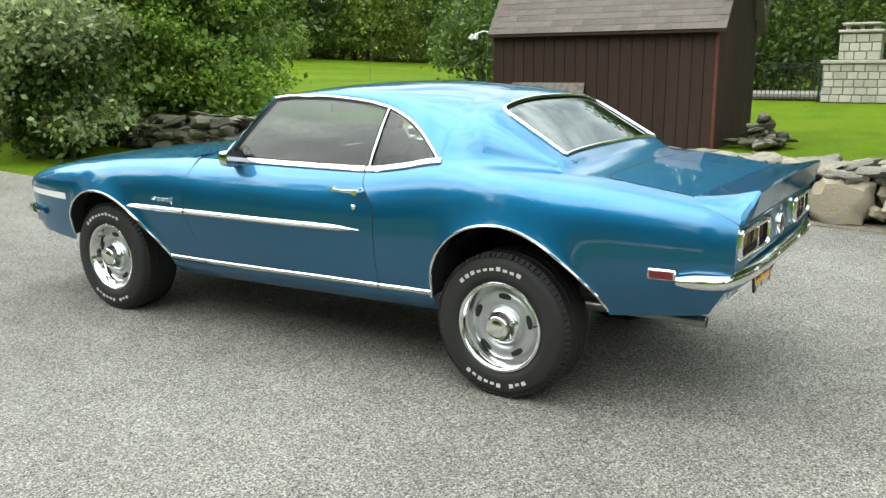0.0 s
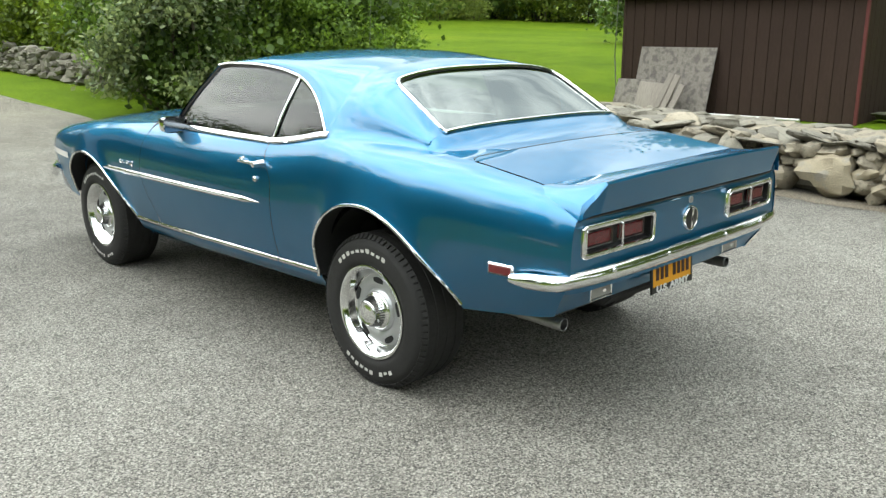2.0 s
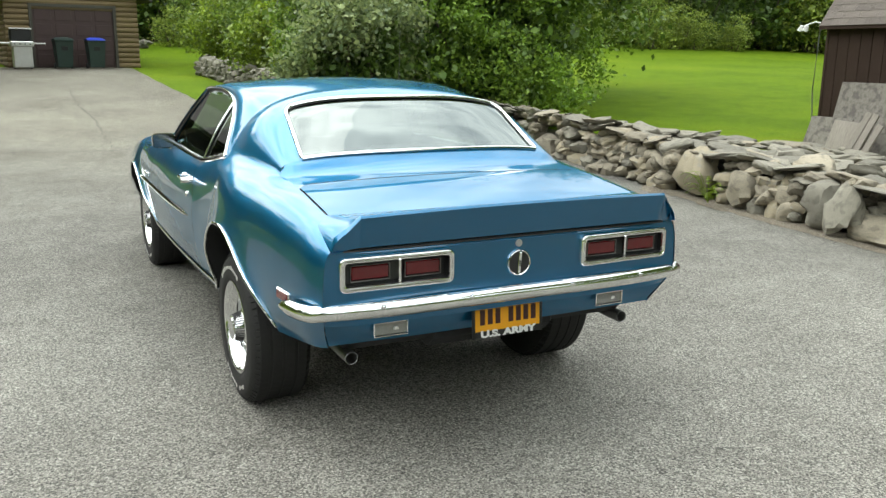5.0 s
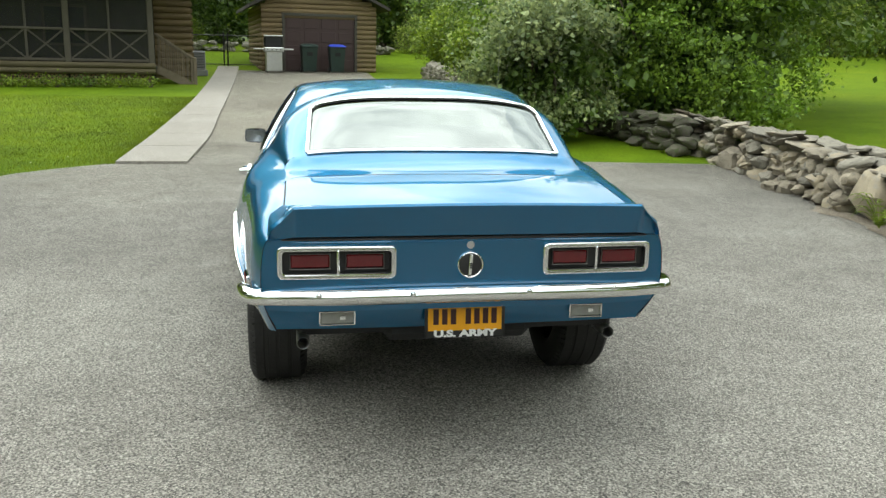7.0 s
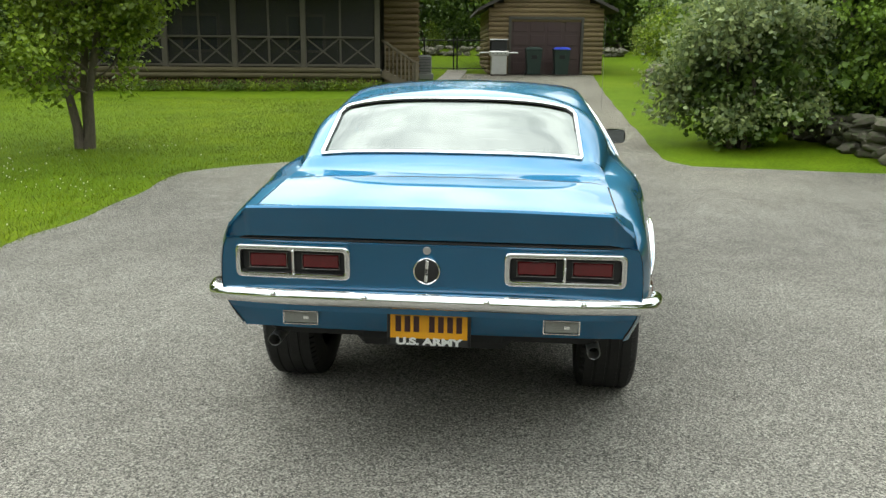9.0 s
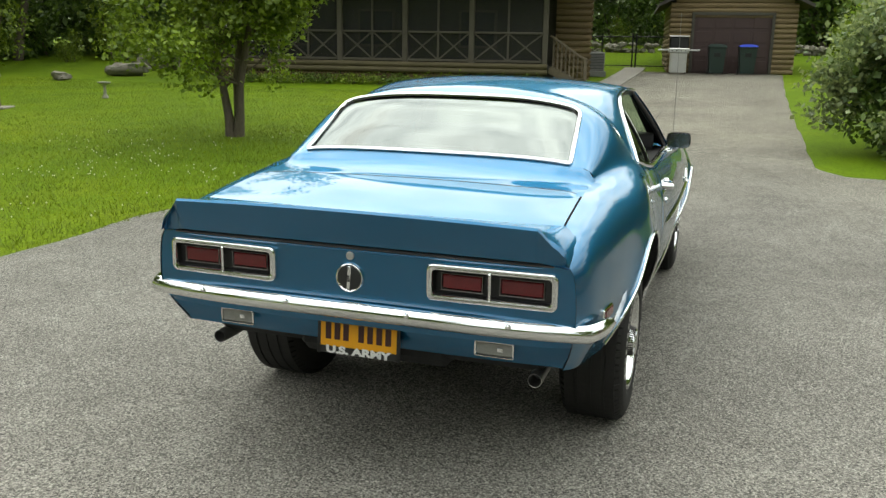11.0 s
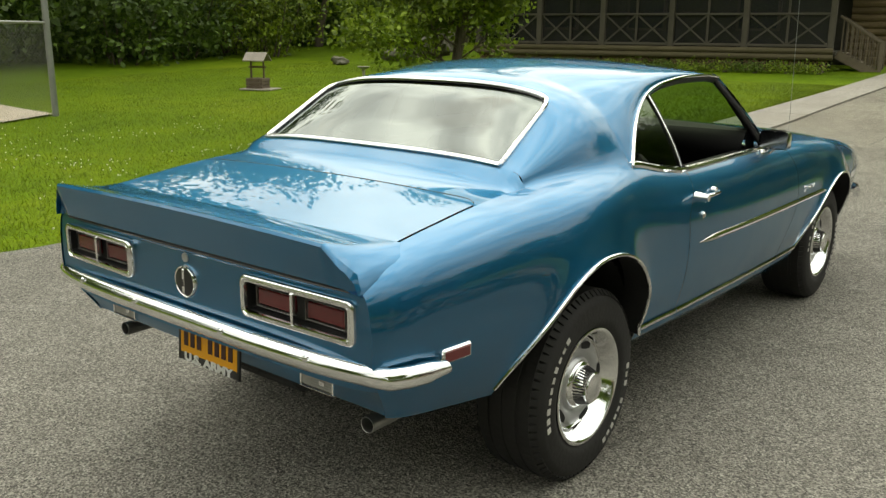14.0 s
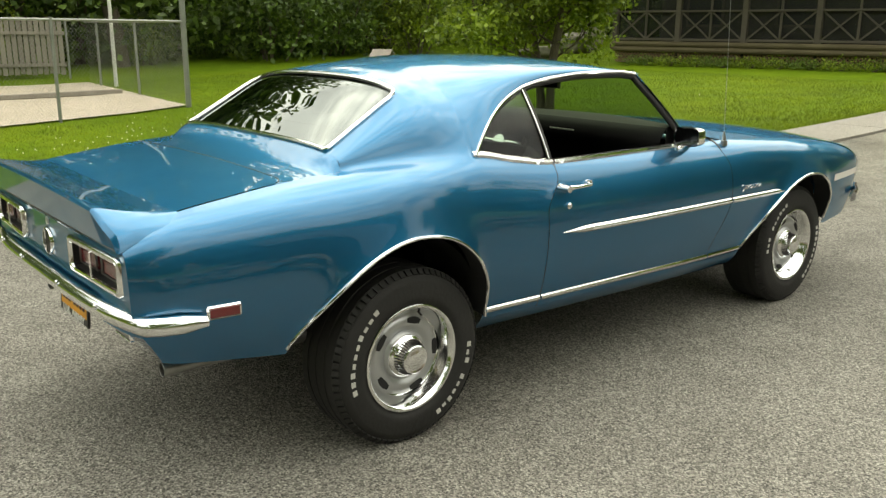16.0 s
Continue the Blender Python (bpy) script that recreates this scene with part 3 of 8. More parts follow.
GAP = 0.004
car = thing("car", label="blue metallic vintage two-door coupe parked on the driveway, tail raised", category="car")
quarters = []
for sx in (-1, 1):
    quarter = panel(sx, -0.985, -0.505, 22)
    for a, b, n in ((-0.505, -0.187, 17), (-0.187, -0.02, 9), (-0.02, 0.355, 30)):
        quarter.grid(lambda u, v, a=a, b=b: (lambda p: (sx * p[0], p[1], p[2]))(side_point(a + (b - a) * (math.sin(u * math.pi / 2) if a == -0.02 else u), v)), n, 30, flip=sx > 0)
    rear_part = panel(sx, 0.355, lambda z: door_rear(z) - GAP, 12)
    quarter.add(rear_part.v, rear_part.f)
    quarters.append(quarter)
    fender = panel(sx, lambda z: door_front(z) + GAP, 2.165, 12)
    for a, b, n in ((2.165, 2.73, 26), (2.73, 3.09, 30), (3.09, 3.76, 22)):
        fender.grid(lambda u, v, a=a, b=b: (lambda p: (sx * p[0], p[1], p[2]))(side_point(a + (b - a) * (math.sin(u * math.pi / 2) if a == 2.73 else u), v)), n, 30, flip=sx > 0)
    part("front_fender", fender, PAINT, car, angle=60, weld=True)
    door = part("door", panel(sx, door_rear, door_front, 36), PAINT, car, angle=60)
    # the dark jambs behind the door's joints
    for edge in (door_rear, door_front):
        pts = []
        for k in range(25):
            s = k / 24
            y = edge(side_point(edge(0.7), s)[2])
            x, yy, z = side_point(y, s)
            pts.append((sx * (x - 0.012), yy, z))
        part("door_jamb", Geo().tube(pts, 0.011, 6), TRIM_BLACK, car)
    # bright mouldings
    for c, y0, y1 in ((0, -0.503, 0.3545), (1, 2.168, 3.0895)):
        ys = [y0 + (y1 - y0) * k / 70 for k in range(71)]
        top = -0.02 if c == 0 else 2.73
        ys = sorted(set(ys + [y1 - (y1 - top) * (1 - math.sin(k / 24 * math.pi / 2)) for k in range(25)]))
        pts = [(sx * (side_point(y, 0)[0] + 0.001), side_point(y, 0)[1], side_point(y, 0)[2] + 0.002) for y in ys]
        if c == 0:
            pts.append((pts[-1][0], 0.356, 0.42))
        part("wheel_arch_moulding", Geo().tube(pts, 0.0068, 8), CHROME, car, "bright wheel arch moulding")
        # the lip folded inwards
        lip = Geo().grid(lambda u, v: (lambda p: (p[0] - sx * 0.10 * v, p[1], p[2] + 0.012 * v))(
            pts[min(int(round(u * (len(pts) - 1))), len(pts) - 1)]), len(pts) - 1, 1)
        part("arch_lip", lip, BLACK, car)
        well = Geo()
        mid, span, foot = (-0.075, 0.435, 0.480) if c == 0 else (2.63, 0.455, 0.445)
        well.grid(lambda u, v: (sx * (half_width(mid + span * math.cos(math.pi * u)) - 0.095 - (half_width(mid) - 0.51) * v), mid + span * math.cos(math.pi * u), foot + (0.81 - foot) * math.sin(math.pi * u)), 20, 2)
        well.grid(lambda u, v: (sx * 0.415, mid + span * math.cos(math.pi * u) * (1 - v), foot + (0.81 - foot) * math.sin(math.pi * u) * (1 - v)), 20, 2)
        part("wheel_well", well, BLACK, car)
    for y0, y1 in ((0.362, 0.655), (0.664, 1.853), (1.862, 2.155)):
        low, high = 0.018, 0.046
        def strip(u, v):
            y = y0 + (y1 - y0) * u
            bulge = 0.004 + 0.010 * math.sin(math.pi * v)
            z = sill_z(y) + low + (high - low) * v
            x = half_width(y) - (0.055 + 0.05 * smooth((0.2 - y) / 1.0)) * max(0, (0.72 - z) / 0.32) ** 2
            return sx * (x + bulge), y, z + 0.004
        part("rocker_moulding", Geo().grid(strip, 20, 6, flip=sx > 0), CHROME, car, "bright rocker moulding")
    # the sill's tucked underside
    part("rocker_panel", Geo().grid(lambda u, v: (lambda y: (sx * (half_width(y) - 0.055 - 0.02 * v - 0.05 * v * v), y, sill_z(y) + 0.018 - 0.085 * v))(0.36 + 1.80 * u), 20, 5, flip=sx < 0), PAINT, car)
    # side spear along the door and fender
    for y0, y1, who in ((0.742, 1.958, door), (1.972, 2.475, car)):
        def spear(u, v):
            y = y0 + (y1 - y0) * u
            w = 0.015 * (smooth((y - 0.735) / 0.16) * 0.9 + 0.1)
            z = 0.708 - 0.022 * (y - 0.75) / 1.7 + w * (2 * v - 1)
            x = half_width(y) - 0.06 * max(0, (0.72 - z) / 0.32) ** 2
            return sx * (x + 0.002 + 0.010 * math.sin(math.pi * v) * w / 0.015), y, z
        part("side_spear", Geo().grid(spear, 30, 6, flip=sx > 0), CHROME, who, "bright side spear")
        part("spear_insert", Geo().grid(lambda u, v: (lambda p: (p[0] + sx * 0.0025, p[1], p[2]))(spear(0.14 * (who is door) + u * (1 - 0.14 * (who is door)), 0.43 + 0.14 * v)), 20, 1, flip=sx > 0), WHITE_INK, who, "pale stripe in the spear")
    # door handle and lock
    handle = Geo()
    hx = half_width(0.82) - 0.020
    handle.tube([(sx * (hx + 0.005), 0.905, 0.893), (sx * (hx + 0.030), 0.885, 0.893), (sx * (hx + 0.034), 0.80, 0.893), (sx * (hx + 0.028), 0.742, 0.892)], [0.006, 0.0075, 0.0085, 0.012], 10)
    handle.tube([(sx * (hx - 0.01), 0.905, 0.893), (sx * (hx + 0.008), 0.905, 0.893)], 0.015, 12)
    handle.tube([(sx * (hx - 0.01), 0.742, 0.890), (sx * (hx + 0.045), 0.742, 0.890)], [0.020, 0.014], 14)
    part("door_handle", handle, CHROME, door, "chrome door handle")
    part("key_lock", Geo().tube([(sx * 0.87, 0.776, 0.815), (sx * (half_width(0.776) - 0.002), 0.776, 0.815), (sx * (half_width(0.776) + 0.003), 0.776, 0.815)], [0.014, 0.014, 0.008], 14), CHROME, door, "chrome key lock")
    # mirror on the door
    mirror = Geo()
    mx, my, mz = sx * (0.872 if sx > 0 else 0.860), 1.605, 1.036 if sx > 0 else 1.006
    mirror.tube([(sx * 0.80, 1.62, 0.960), (sx * 0.835, 1.62, 0.972), (mx, 1.61, mz - 0.035)], [0.026, 0.016, 0.013], 10)
    def shell(u, v):
        a = 2 * math.pi * v
        ex = math.copysign(abs(math.cos(a)) ** 0.5, math.cos(a)) * 0.068
        ez = math.copysign(abs(math.sin(a)) ** 0.5, math.sin(a)) * 0.044
        k = (1.0, 1.0, 0.93, 0.55, 0.0)[int(round(u * 4))]
        d = (-0.028, 0.008, 0.030, 0.046, 0.050)[int(round(u * 4))]
        return mx + ex * k, my + d, mz + ez * k
    mirror.grid(shell, 4, 28, wrap=True)
    part("door_mirror", mirror, CHROME, door, "chrome door mirror")
    part("mirror_glass", Geo().grid(lambda u, v: (mx + (u * 2 - 1) * 0.060, my - 0.026, mz + (v * 2 - 1) * 0.038), 1, 1), MIRROR, door)
    # belt moulding
    belt = Geo()
    belt.tube([(sx * (deck_x(y) - 0.002), y, deck_z(y) + 0.001) for y in np.linspace(0.757, 1.70, 30)], 0.014, 8)
    def belt_face(y0, y1):
        return lambda u, v: (lambda y: (sx * (deck_x(y) + 0.017 - 0.016 * v + 0.002 * math.sin(math.pi * v)), y, deck_z(y) - 0.001 + 0.019 * v + 0.002 * math.sin(math.pi * v)))(y0 + (y1 - y0) * u)
    if sx < 0:
        belt.grid(belt_face(0.757, 1.70), 30, 5)
    part("belt_moulding", belt, CHROME, door, "bright belt moulding")
    rear_belt = Geo().tube([(sx * (deck_x(y) - 0.002), y, deck_z(y) + 0.002) for y in np.linspace(0.345, 0.745, 16)], 0.014, 8)
    if sx < 0:
        rear_belt.grid(belt_face(0.345, 0.745), 16, 5)
    part("belt_moulding", rear_belt, CHROME, car, "bright belt moulding")
    # inner door card
    part("door_card", Geo().grid(lambda u, v: (sx * (0.775 - 0.05 * (1 - v)), 0.36 + 1.42 * u, 0.50 + 0.478 * v), 8, 6), VINYL, car)
    part("sill_plate", Geo().grid(lambda u, v: (sx * (0.70 + (deck_x(0.36 + 1.38 * u) - 0.70) * v), 0.36 + 1.38 * u, 0.972 + (deck_z(0.36 + 1.38 * u) - 0.976) * v), 16, 1), VINYL, car)

    # side glass: door pane and quarter pane with the bright bar between
    def pane(y0, y1):
        def fn(u, v):
            y = y0 + (y1 - y0) * u
            top = window_top(y) if y < 1.505 else 1.312 - (y - 1.505) * 1.55
            low = deck_z(y) + 0.004
            z = low + max(0.004, top - low) * v
            return sx * (glass_x(z) + (0.004 if y < 0.74 else 0)), y, z
        return Geo().grid(fn, 30, 10, flip=sx > 0)
    # the pane of the right door is wound down
    if sx < 0:
        p = part("side_window", pane(0.735, 1.695), GLASS, car, "closed clear side window")
        p.visible_shadow = False
    p = part("quarter_window", pane(0.358, 0.745), OPEN_GLASS if sx > 0 else GLASS, car, "clear quarter window")
    p.visible_shadow = False
    part("window_bar", Geo().tube([(sx * (glass_x(z) + 0.012), 0.742 - 0.012 * (z - 0.99) / 0.29, z) for z in np.linspace(0.99, 1.281, 8)], 0.0065 if sx < 0 else 0.0035, 8), CHROME, car, "bright bar between the side windows")
    part("window_seal", Geo().tube([(sx * (glass_x(z) + 0.002), 0.754 - 0.012 * (z - 0.99) / 0.29, z) for z in np.linspace(0.99, 1.281, 8)], 0.011, 8), TRIM_BLACK, car, "black rubber window seal")
    # drip rail and quarter window trim
    ys = list(np.linspace(0.352, 0.75, 24)) + list(np.linspace(0.8, 1.505, 16))
    rail = [(sx * (roof_edge(y)[0] + 0.004), y, roof_edge(y)[1]) for y in ys]
    rail += [(sx * (glass_x(1.312 - k * 0.315) + 0.014), 1.505 + k * 0.205, 1.312 - k * 0.315) for k in np.linspace(0.1, 1, 9)]
    part("window_trim", Geo().tube(rail[:len(ys)], 0.0070, 8), CHROME, car, "bright side window trim")
    part("weatherstrip", Geo().tube([(x - sx * 0.016, y, z - 0.013) for x, y, z in rail], 0.0155, 8), TRIM_BLACK, car, "black rubber weatherstrip")
    # windshield pillar
    def pillar(u, v):
        z = 1.316 - 0.325 * u
        outer = (glass_x(z) + 0.018, 1.505 + 0.205 * u)
        inner = (0.575 + 0.135 * u, 1.52 + 0.31 * u)
        return sx * (outer[0] + (inner[0] - outer[0]) * v), outer[1] + (inner[1] - outer[1]) * v + 0.012 * math.sin(math.pi * v), z + 0.012 * v * (1 - u)
    part("windshield_pillar", Geo().grid(pillar, 16, 6, flip=sx < 0), PAINT, car)
    part("pillar_trim", Geo().grid(lambda u, v: (lambda p: (p[0] - sx * 0.012, p[1] - 0.008, p[2]))(pillar(u, v)), 16, 6), LINER, car)

# the roof with its sail panels, cut round the rear window
roof = Geo()
for sx in (-1, 1):
    ys = np.concatenate([np.linspace(-0.187, -0.02, 10), [-0.02 + 0.375 * math.sin(k / 30 * math.pi / 2) for k in range(1, 31)], np.linspace(0.355, 0.75, 22)[1:], np.linspace(0.75, 1.54, 22)[1:]])
    roof.grid(lambda u, v: (lambda y: (lambda p: (sx * p[0], y, p[1]))(upper_point(y, v * u_at(y, pane_x(min(y, 0.158))))))(float(ys[int(round(u * (len(ys) - 1)))])), len(ys) - 1, 16, flip=sx > 0)
    ys2 = ys[ys > 0.158]
    last = len(ys2) - 1
    roof.grid(lambda u, v: (lambda y, k: (lambda p: (sx * p[0], y, p[1]))(upper_point(y, k + (1 - k) * v)))(float(ys2[int(round(u * last))]), u_at(float(ys2[int(round(u * last))]), pane_x(0.158))), last, 12, flip=sx > 0)
    header = float(ys2[0])
    roof.grid(lambda u, v: (lambda y, k: (lambda p: (sx * p[0], y, p[1]))(upper_point(y, k + (1 - k) * v)))(0.158 + (header - 0.158) * u, u_at(0.158 + (header - 0.158) * u, pane_x(0.158))), 1, 12, flip=sx > 0)
joined_shell([("roof", roof), ("quarter_panel", quarters[0]), ("quarter_panel", quarters[1])], 18)
def liner(u, v):
    y, w = 0.20 + 1.28 * u, 2 * v - 1
    x, z = upper_point(y, 0.12 + 0.88 * (1 - abs(w)))
    return math.copysign(0.95 * x, w), y, z - 0.03
part("headliner", Geo().grid(liner, 20, 20), LINER, car)


def across(y, v):
    """The upper shell from side to side, v from -1 to 1, between the rear window's edges."""
    k = u_at(y, pane_x(y))
    x, z = upper_point(y, k + (1 - k) * (1 - abs(v)))
    return math.copysign(x, v), y, z


Y0, Y1, RY, RV = -0.187, 0.158, 0.055, 0.10
def pane_v(y):
    """How far the rear window reaches across at y: its upper corners are rounded."""
    k = min(max((y - (Y1 - RY)) / RY, 0.0), 1.0)
    return 1 - RV * (1 - math.sqrt(1 - k * k))


def pane_y(u):
    return Y0 + (Y1 - RY - Y0) * u / 0.6 if u < 0.6 else Y1 - RY + RY * math.sin((u - 0.6) / 0.4 * math.pi / 2)


rear = Geo().grid(lambda u, v: (lambda p: (p[0], p[1] + 0.003, p[2] - 0.004))(across(pane_y(u), (2 * v - 1) * pane_v(pane_y(u)))), 30, 40)
for sx in (-1, 1):
    part("window_corner", Geo().grid(lambda u, v: across(pane_y(0.6 + 0.4 * u), sx * (pane_v(pane_y(0.6 + 0.4 * u)) * (1 - v) + v)), 12, 4, flip=sx > 0), PAINT, car)
p = part("rear_window", rear, REAR_GLASS, car, "rear window reflecting the clouds")
p.visible_shadow = False
def corner(y, v, dy, dv, y_first):
    """A rounded corner of the rear window, from one edge to the other."""
    pts = []
    for k in range(7):
        a = math.pi / 2 * k / 6
        p, q = (1 - math.sin(a), 1 - math.cos(a)) if y_first else (1 - math.cos(a), 1 - math.sin(a))
        pts.append(across(y + dy * p, v + dv * q))
    return pts


edge = [across(Y0, v) for v in np.linspace(-0.985, 0.985, 36)] + [across(y, 1) for y in np.linspace(-0.175, Y1 - RY - 0.01, 12)] \
    + corner(Y1, 1, -RY, -RV, True) + [across(Y1, v) for v in np.linspace(1 - RV - 0.02, -1 + RV + 0.02, 30)] \
    + corner(Y1, -1, -RY, RV, False) + [across(y, -1) for y in np.linspace(Y1 - RY - 0.01, -0.175, 12)]
part("rear_window_trim", Geo().tube([(x, y - 0.002, z + 0.004) for x, y, z in edge], 0.0085, 8, closed=True, flat=1.0), CHROME, car, "bright rear window surround")
part("rear_window_seal", Geo().tube([(x * 0.984, y + (0.008 if y < 0 else -0.006), z - 0.003) for x, y, z in edge], 0.0025, 6, closed=True), TRIM_BLACK, car)

# tulip panel below the rear window
LID_FRONT, LID_REAR = -0.398, -0.955


def lid_front(x):
    q = min(max((abs(x) - 0.590) / 0.075, 0.0), 1.0)
    return LID_FRONT - 0.060 * (1 - math.sqrt(1 - q * q)) + 0.010 * (1 - (x / 0.65) ** 2)


def deck(y, v):
    x, z = upper_point(y, 1 - abs(v))
    return math.copysign(x, v) if v else 0.0, y, z


def tulip(u, v):
    w = 2 * v - 1
    x = w * 0.673
    y = -0.187 + (lid_front(x) + GAP + 0.187) * u
    x = w * deck_x(y)
    xx, yy, z = deck(y, math.copysign(1 - u_at(y, abs(x)), w)) if abs(w) < 0.999 else (x, y, deck_z(y))
    return xx, y, z


part("tulip_panel", Geo().grid(tulip, 14, 48), PAINT, car, angle=60)


def lid_point(u, v):
    w = 2 * v - 1
    y = lid_front(w * 0.66) - GAP + (LID_REAR - lid_front(w * 0.66) + GAP) * u
    x = w * (deck_x(y) - 0.007)
    xx, yy, z = deck(y, math.copysign(1 - u_at(y, abs(x)), w))
    return x, y, z + 0.002


part("trunk_lid", Geo().grid(lid_point, 30, 40, flip=True), PAINT, car, "trunk lid reflecting trees and sky", angle=60)
# dark channel under the lid's joint
chan = Geo()
for sx in (-1, 1):
    chan.grid(lambda u, v: (sx * (deck_x(-0.97 + 0.52 * u) + 0.002 - 0.018 * v), -0.97 + 0.52 * u, deck_z(-0.97 + 0.52 * u) - 0.008 - 0.004 * v), 24, 1)
chan.grid(lambda u, v: ((u * 2 - 1) * 0.65, lid_front((u * 2 - 1) * 0.65) + 0.009 - 0.018 * v, deck(lid_front((u * 2 - 1) * 0.65), min(0.999, abs(u * 2 - 1)))[2] - 0.008), 30, 1)
part("lid_channel", chan, TRIM_BLACK, car)
# dark tube added on the surface, standing in for the shadowed gap
joint_path = [(w * 0.655, lid_front(w * 0.655), lid_point(0.0, 0.5 + 0.5 * w)[2] - 0.0012) for w in np.linspace(-0.998, 0.998, 61)]
part("lid_seal", Geo().tube(joint_path, 0.0034, 6), TRIM_BLACK, car, "dark line added for the gap along the lid's joint")


# the spoiler across the tail
def skin(x, y):
    """The tail's upper surface at a place."""
    y, x = max(y, -0.985), abs(x)
    if x < deck_x(y) - 0.001:
        return upper_point(y, u_at(y, x))[1]
    return deck_z(y) - 0.45 * (x - deck_x(y))


def spoiler(u, v):
    w = 2 * v - 1
    k = 1 - max(0.0, (abs(w) - 0.875) / 0.125)
    x = w * 0.738
    zt = 0.890 + (0.104 + 0.012 * (1 - w * w)) * k
    rows = ((-0.790, 0.0), (-0.86, 0.10), (-0.94, 0.42), (-1.016, 0.95), (-1.032, 1.0), (-1.038, 0.93), (-1.024, 0.45), (-1.008, -0.01), (-0.992, -0.03), (-0.88, -0.04))
    y, part_up = rows[min(int(round(u * 9)), 9)]
    y = y + (1 - k) * 0.035 * (y < -1.0)
    low = skin(x, y) + 0.0015
    if part_up < 0:
        return x, y, 0.885 + part_up * 0.13 * (0.25 + 0.75 * k) - 0.018 * (1 - k)
    foot = skin(x, -0.79) + 0.0015
    if y > -1.02:
        return x, y, max(low, foot + part_up * (zt - foot)) if k > 0.02 else low
    return x, y, min(low, 0.887) + part_up * max(0.0, zt - min(low, 0.887))


part("spoiler", Geo().grid(lambda u, v: spoiler(u, 0.5 + 0.5 * math.copysign(abs(2 * v - 1) ** 0.6, 2 * v - 1)), 9, 80), PAINT, car, "blue spoiler across the trunk lid", angle=38)

# tail panel, valance and the closing walls
def end_at(z):
    """The quarter panel's rear edge at a height."""
    a, b = 0.0, 0.97
    for _ in range(24):
        m_ = (a + b) / 2
        if side_point(-0.985, m_)[2] < z:
            a = m_
        else:
            b = m_
    return side_point(-0.985, a)


def tail(u, v):
    w, z = 2 * v - 1, 0.60 + 0.276 * u
    x, y, _ = end_at(z)
    return w * (x - 0.002), -0.978 - 0.010 * (1 - w * w) + (y + 0.004 + 0.978) * abs(w) ** 10, z


tail_geo = Geo().grid(tail, 30, 150)
def in_lamp(f):
    """True for the faces behind a tail lamp, which sits in an opening."""
    x, z = (abs(sum(tail_geo.v[i][0] for i in f) / len(f)), sum(tail_geo.v[i][2] for i in f) / len(f))
    return 0.290 < x < 0.695 and 0.737 < z < 0.835
tail_geo.f = [f for f in tail_geo.f if not in_lamp(f)]
part("tail_panel", tail_geo, PAINT, car)
part("tail_gap", Geo().tube([(x, -0.991 + 0.01 * abs(x / 0.7) ** 4, 0.8715) for x in np.linspace(-0.69, 0.69, 16)], 0.006, 6), TRIM_BLACK, car)
part("tail_ridge", Geo().tube([(x, -0.985 + 0.012 * abs(x / 0.7) ** 4, 0.862) for x in np.linspace(-0.72, 0.72, 16)], 0.006, 6), PAINT, car)
def valance(u, v):
    w = 2 * v - 1
    a = abs(w)
    z = 0.655 - 0.160 * u
    x, y, _ = end_at(max(z, 0.503))
    yc = -0.913 + 0.04 * u**2.5
    return w * (x - 0.002), yc + (y - yc) * a**8, z + 0.012 * u * a**4
part("rear_valance", Geo().grid(valance, 10, 44, flip=True), PAINT, car, angle=60)
part("valance_return", Geo().grid(lambda u, v: (lambda p: (p[0], p[1] + 0.10 * u, p[2] + 0.004 * u))(valance(1, v)), 3, 40, flip=True), PAINT, car)

# chrome rear bumper
path = []
for k in range(61):
    w = k / 30 - 1
    a = abs(w)
    if a < 0.9:
        path.append((w / 0.9 * 0.795, -1.012 + 0.060 * (a / 0.9) ** 4, 0.660 - 0.006 * (a / 0.9) ** 2))
    else:
        q = (a - 0.9) / 0.1
        path.append((math.copysign(0.795 + 0.042 * math.sin(q * math.pi / 2), w), -0.952 + 0.165 * q ** 1.3, 0.654 - 0.004 * q))
section = [(0.0, 0.031), (-0.012, 0.029), (-0.024, 0.018), (-0.030, 0.002), (-0.026, -0.016), (-0.014, -0.027), (0.002, -0.031), (0.014, -0.026), (0.014, 0.026)]
bump = Geo()
def bumper(u, v):
    i = min(int(round(u * 60)), 60)
    p = Vector(path[i])
    t = (Vector(path[min(i + 1, 60)]) - Vector(path[max(i - 1, 0)])).normalized()
    n = Vector((t.y, -t.x, 0))
    d, h = section[int(round(v * 9)) % 9]
    k = 1 - 0.40 * max(0.0, (abs(u * 2 - 1) - 0.965) / 0.035) ** 3
    return p + n * (-d) + Vector((0, 0, h * k))
bump.grid(bumper, 60, 9, wrap=True)
bump.f += [tuple(range(9)), tuple(range(60 * 9, 61 * 9))]
bumper_ob = part("rear_bumper", bump, CHROME, car, "chrome rear bumper", angle=50)
for x in (-0.56, -0.22, 0.22, 0.56):
    part("bumper_bolt", Geo().lathe([(0.0, 0.007), (0.007, 0.005), (0.010, 0.0)], 12, pose(x, -1.040 + 0.06 * (abs(x) / 0.795) ** 4, 0.672, 80)), CHROME, bumper_ob)

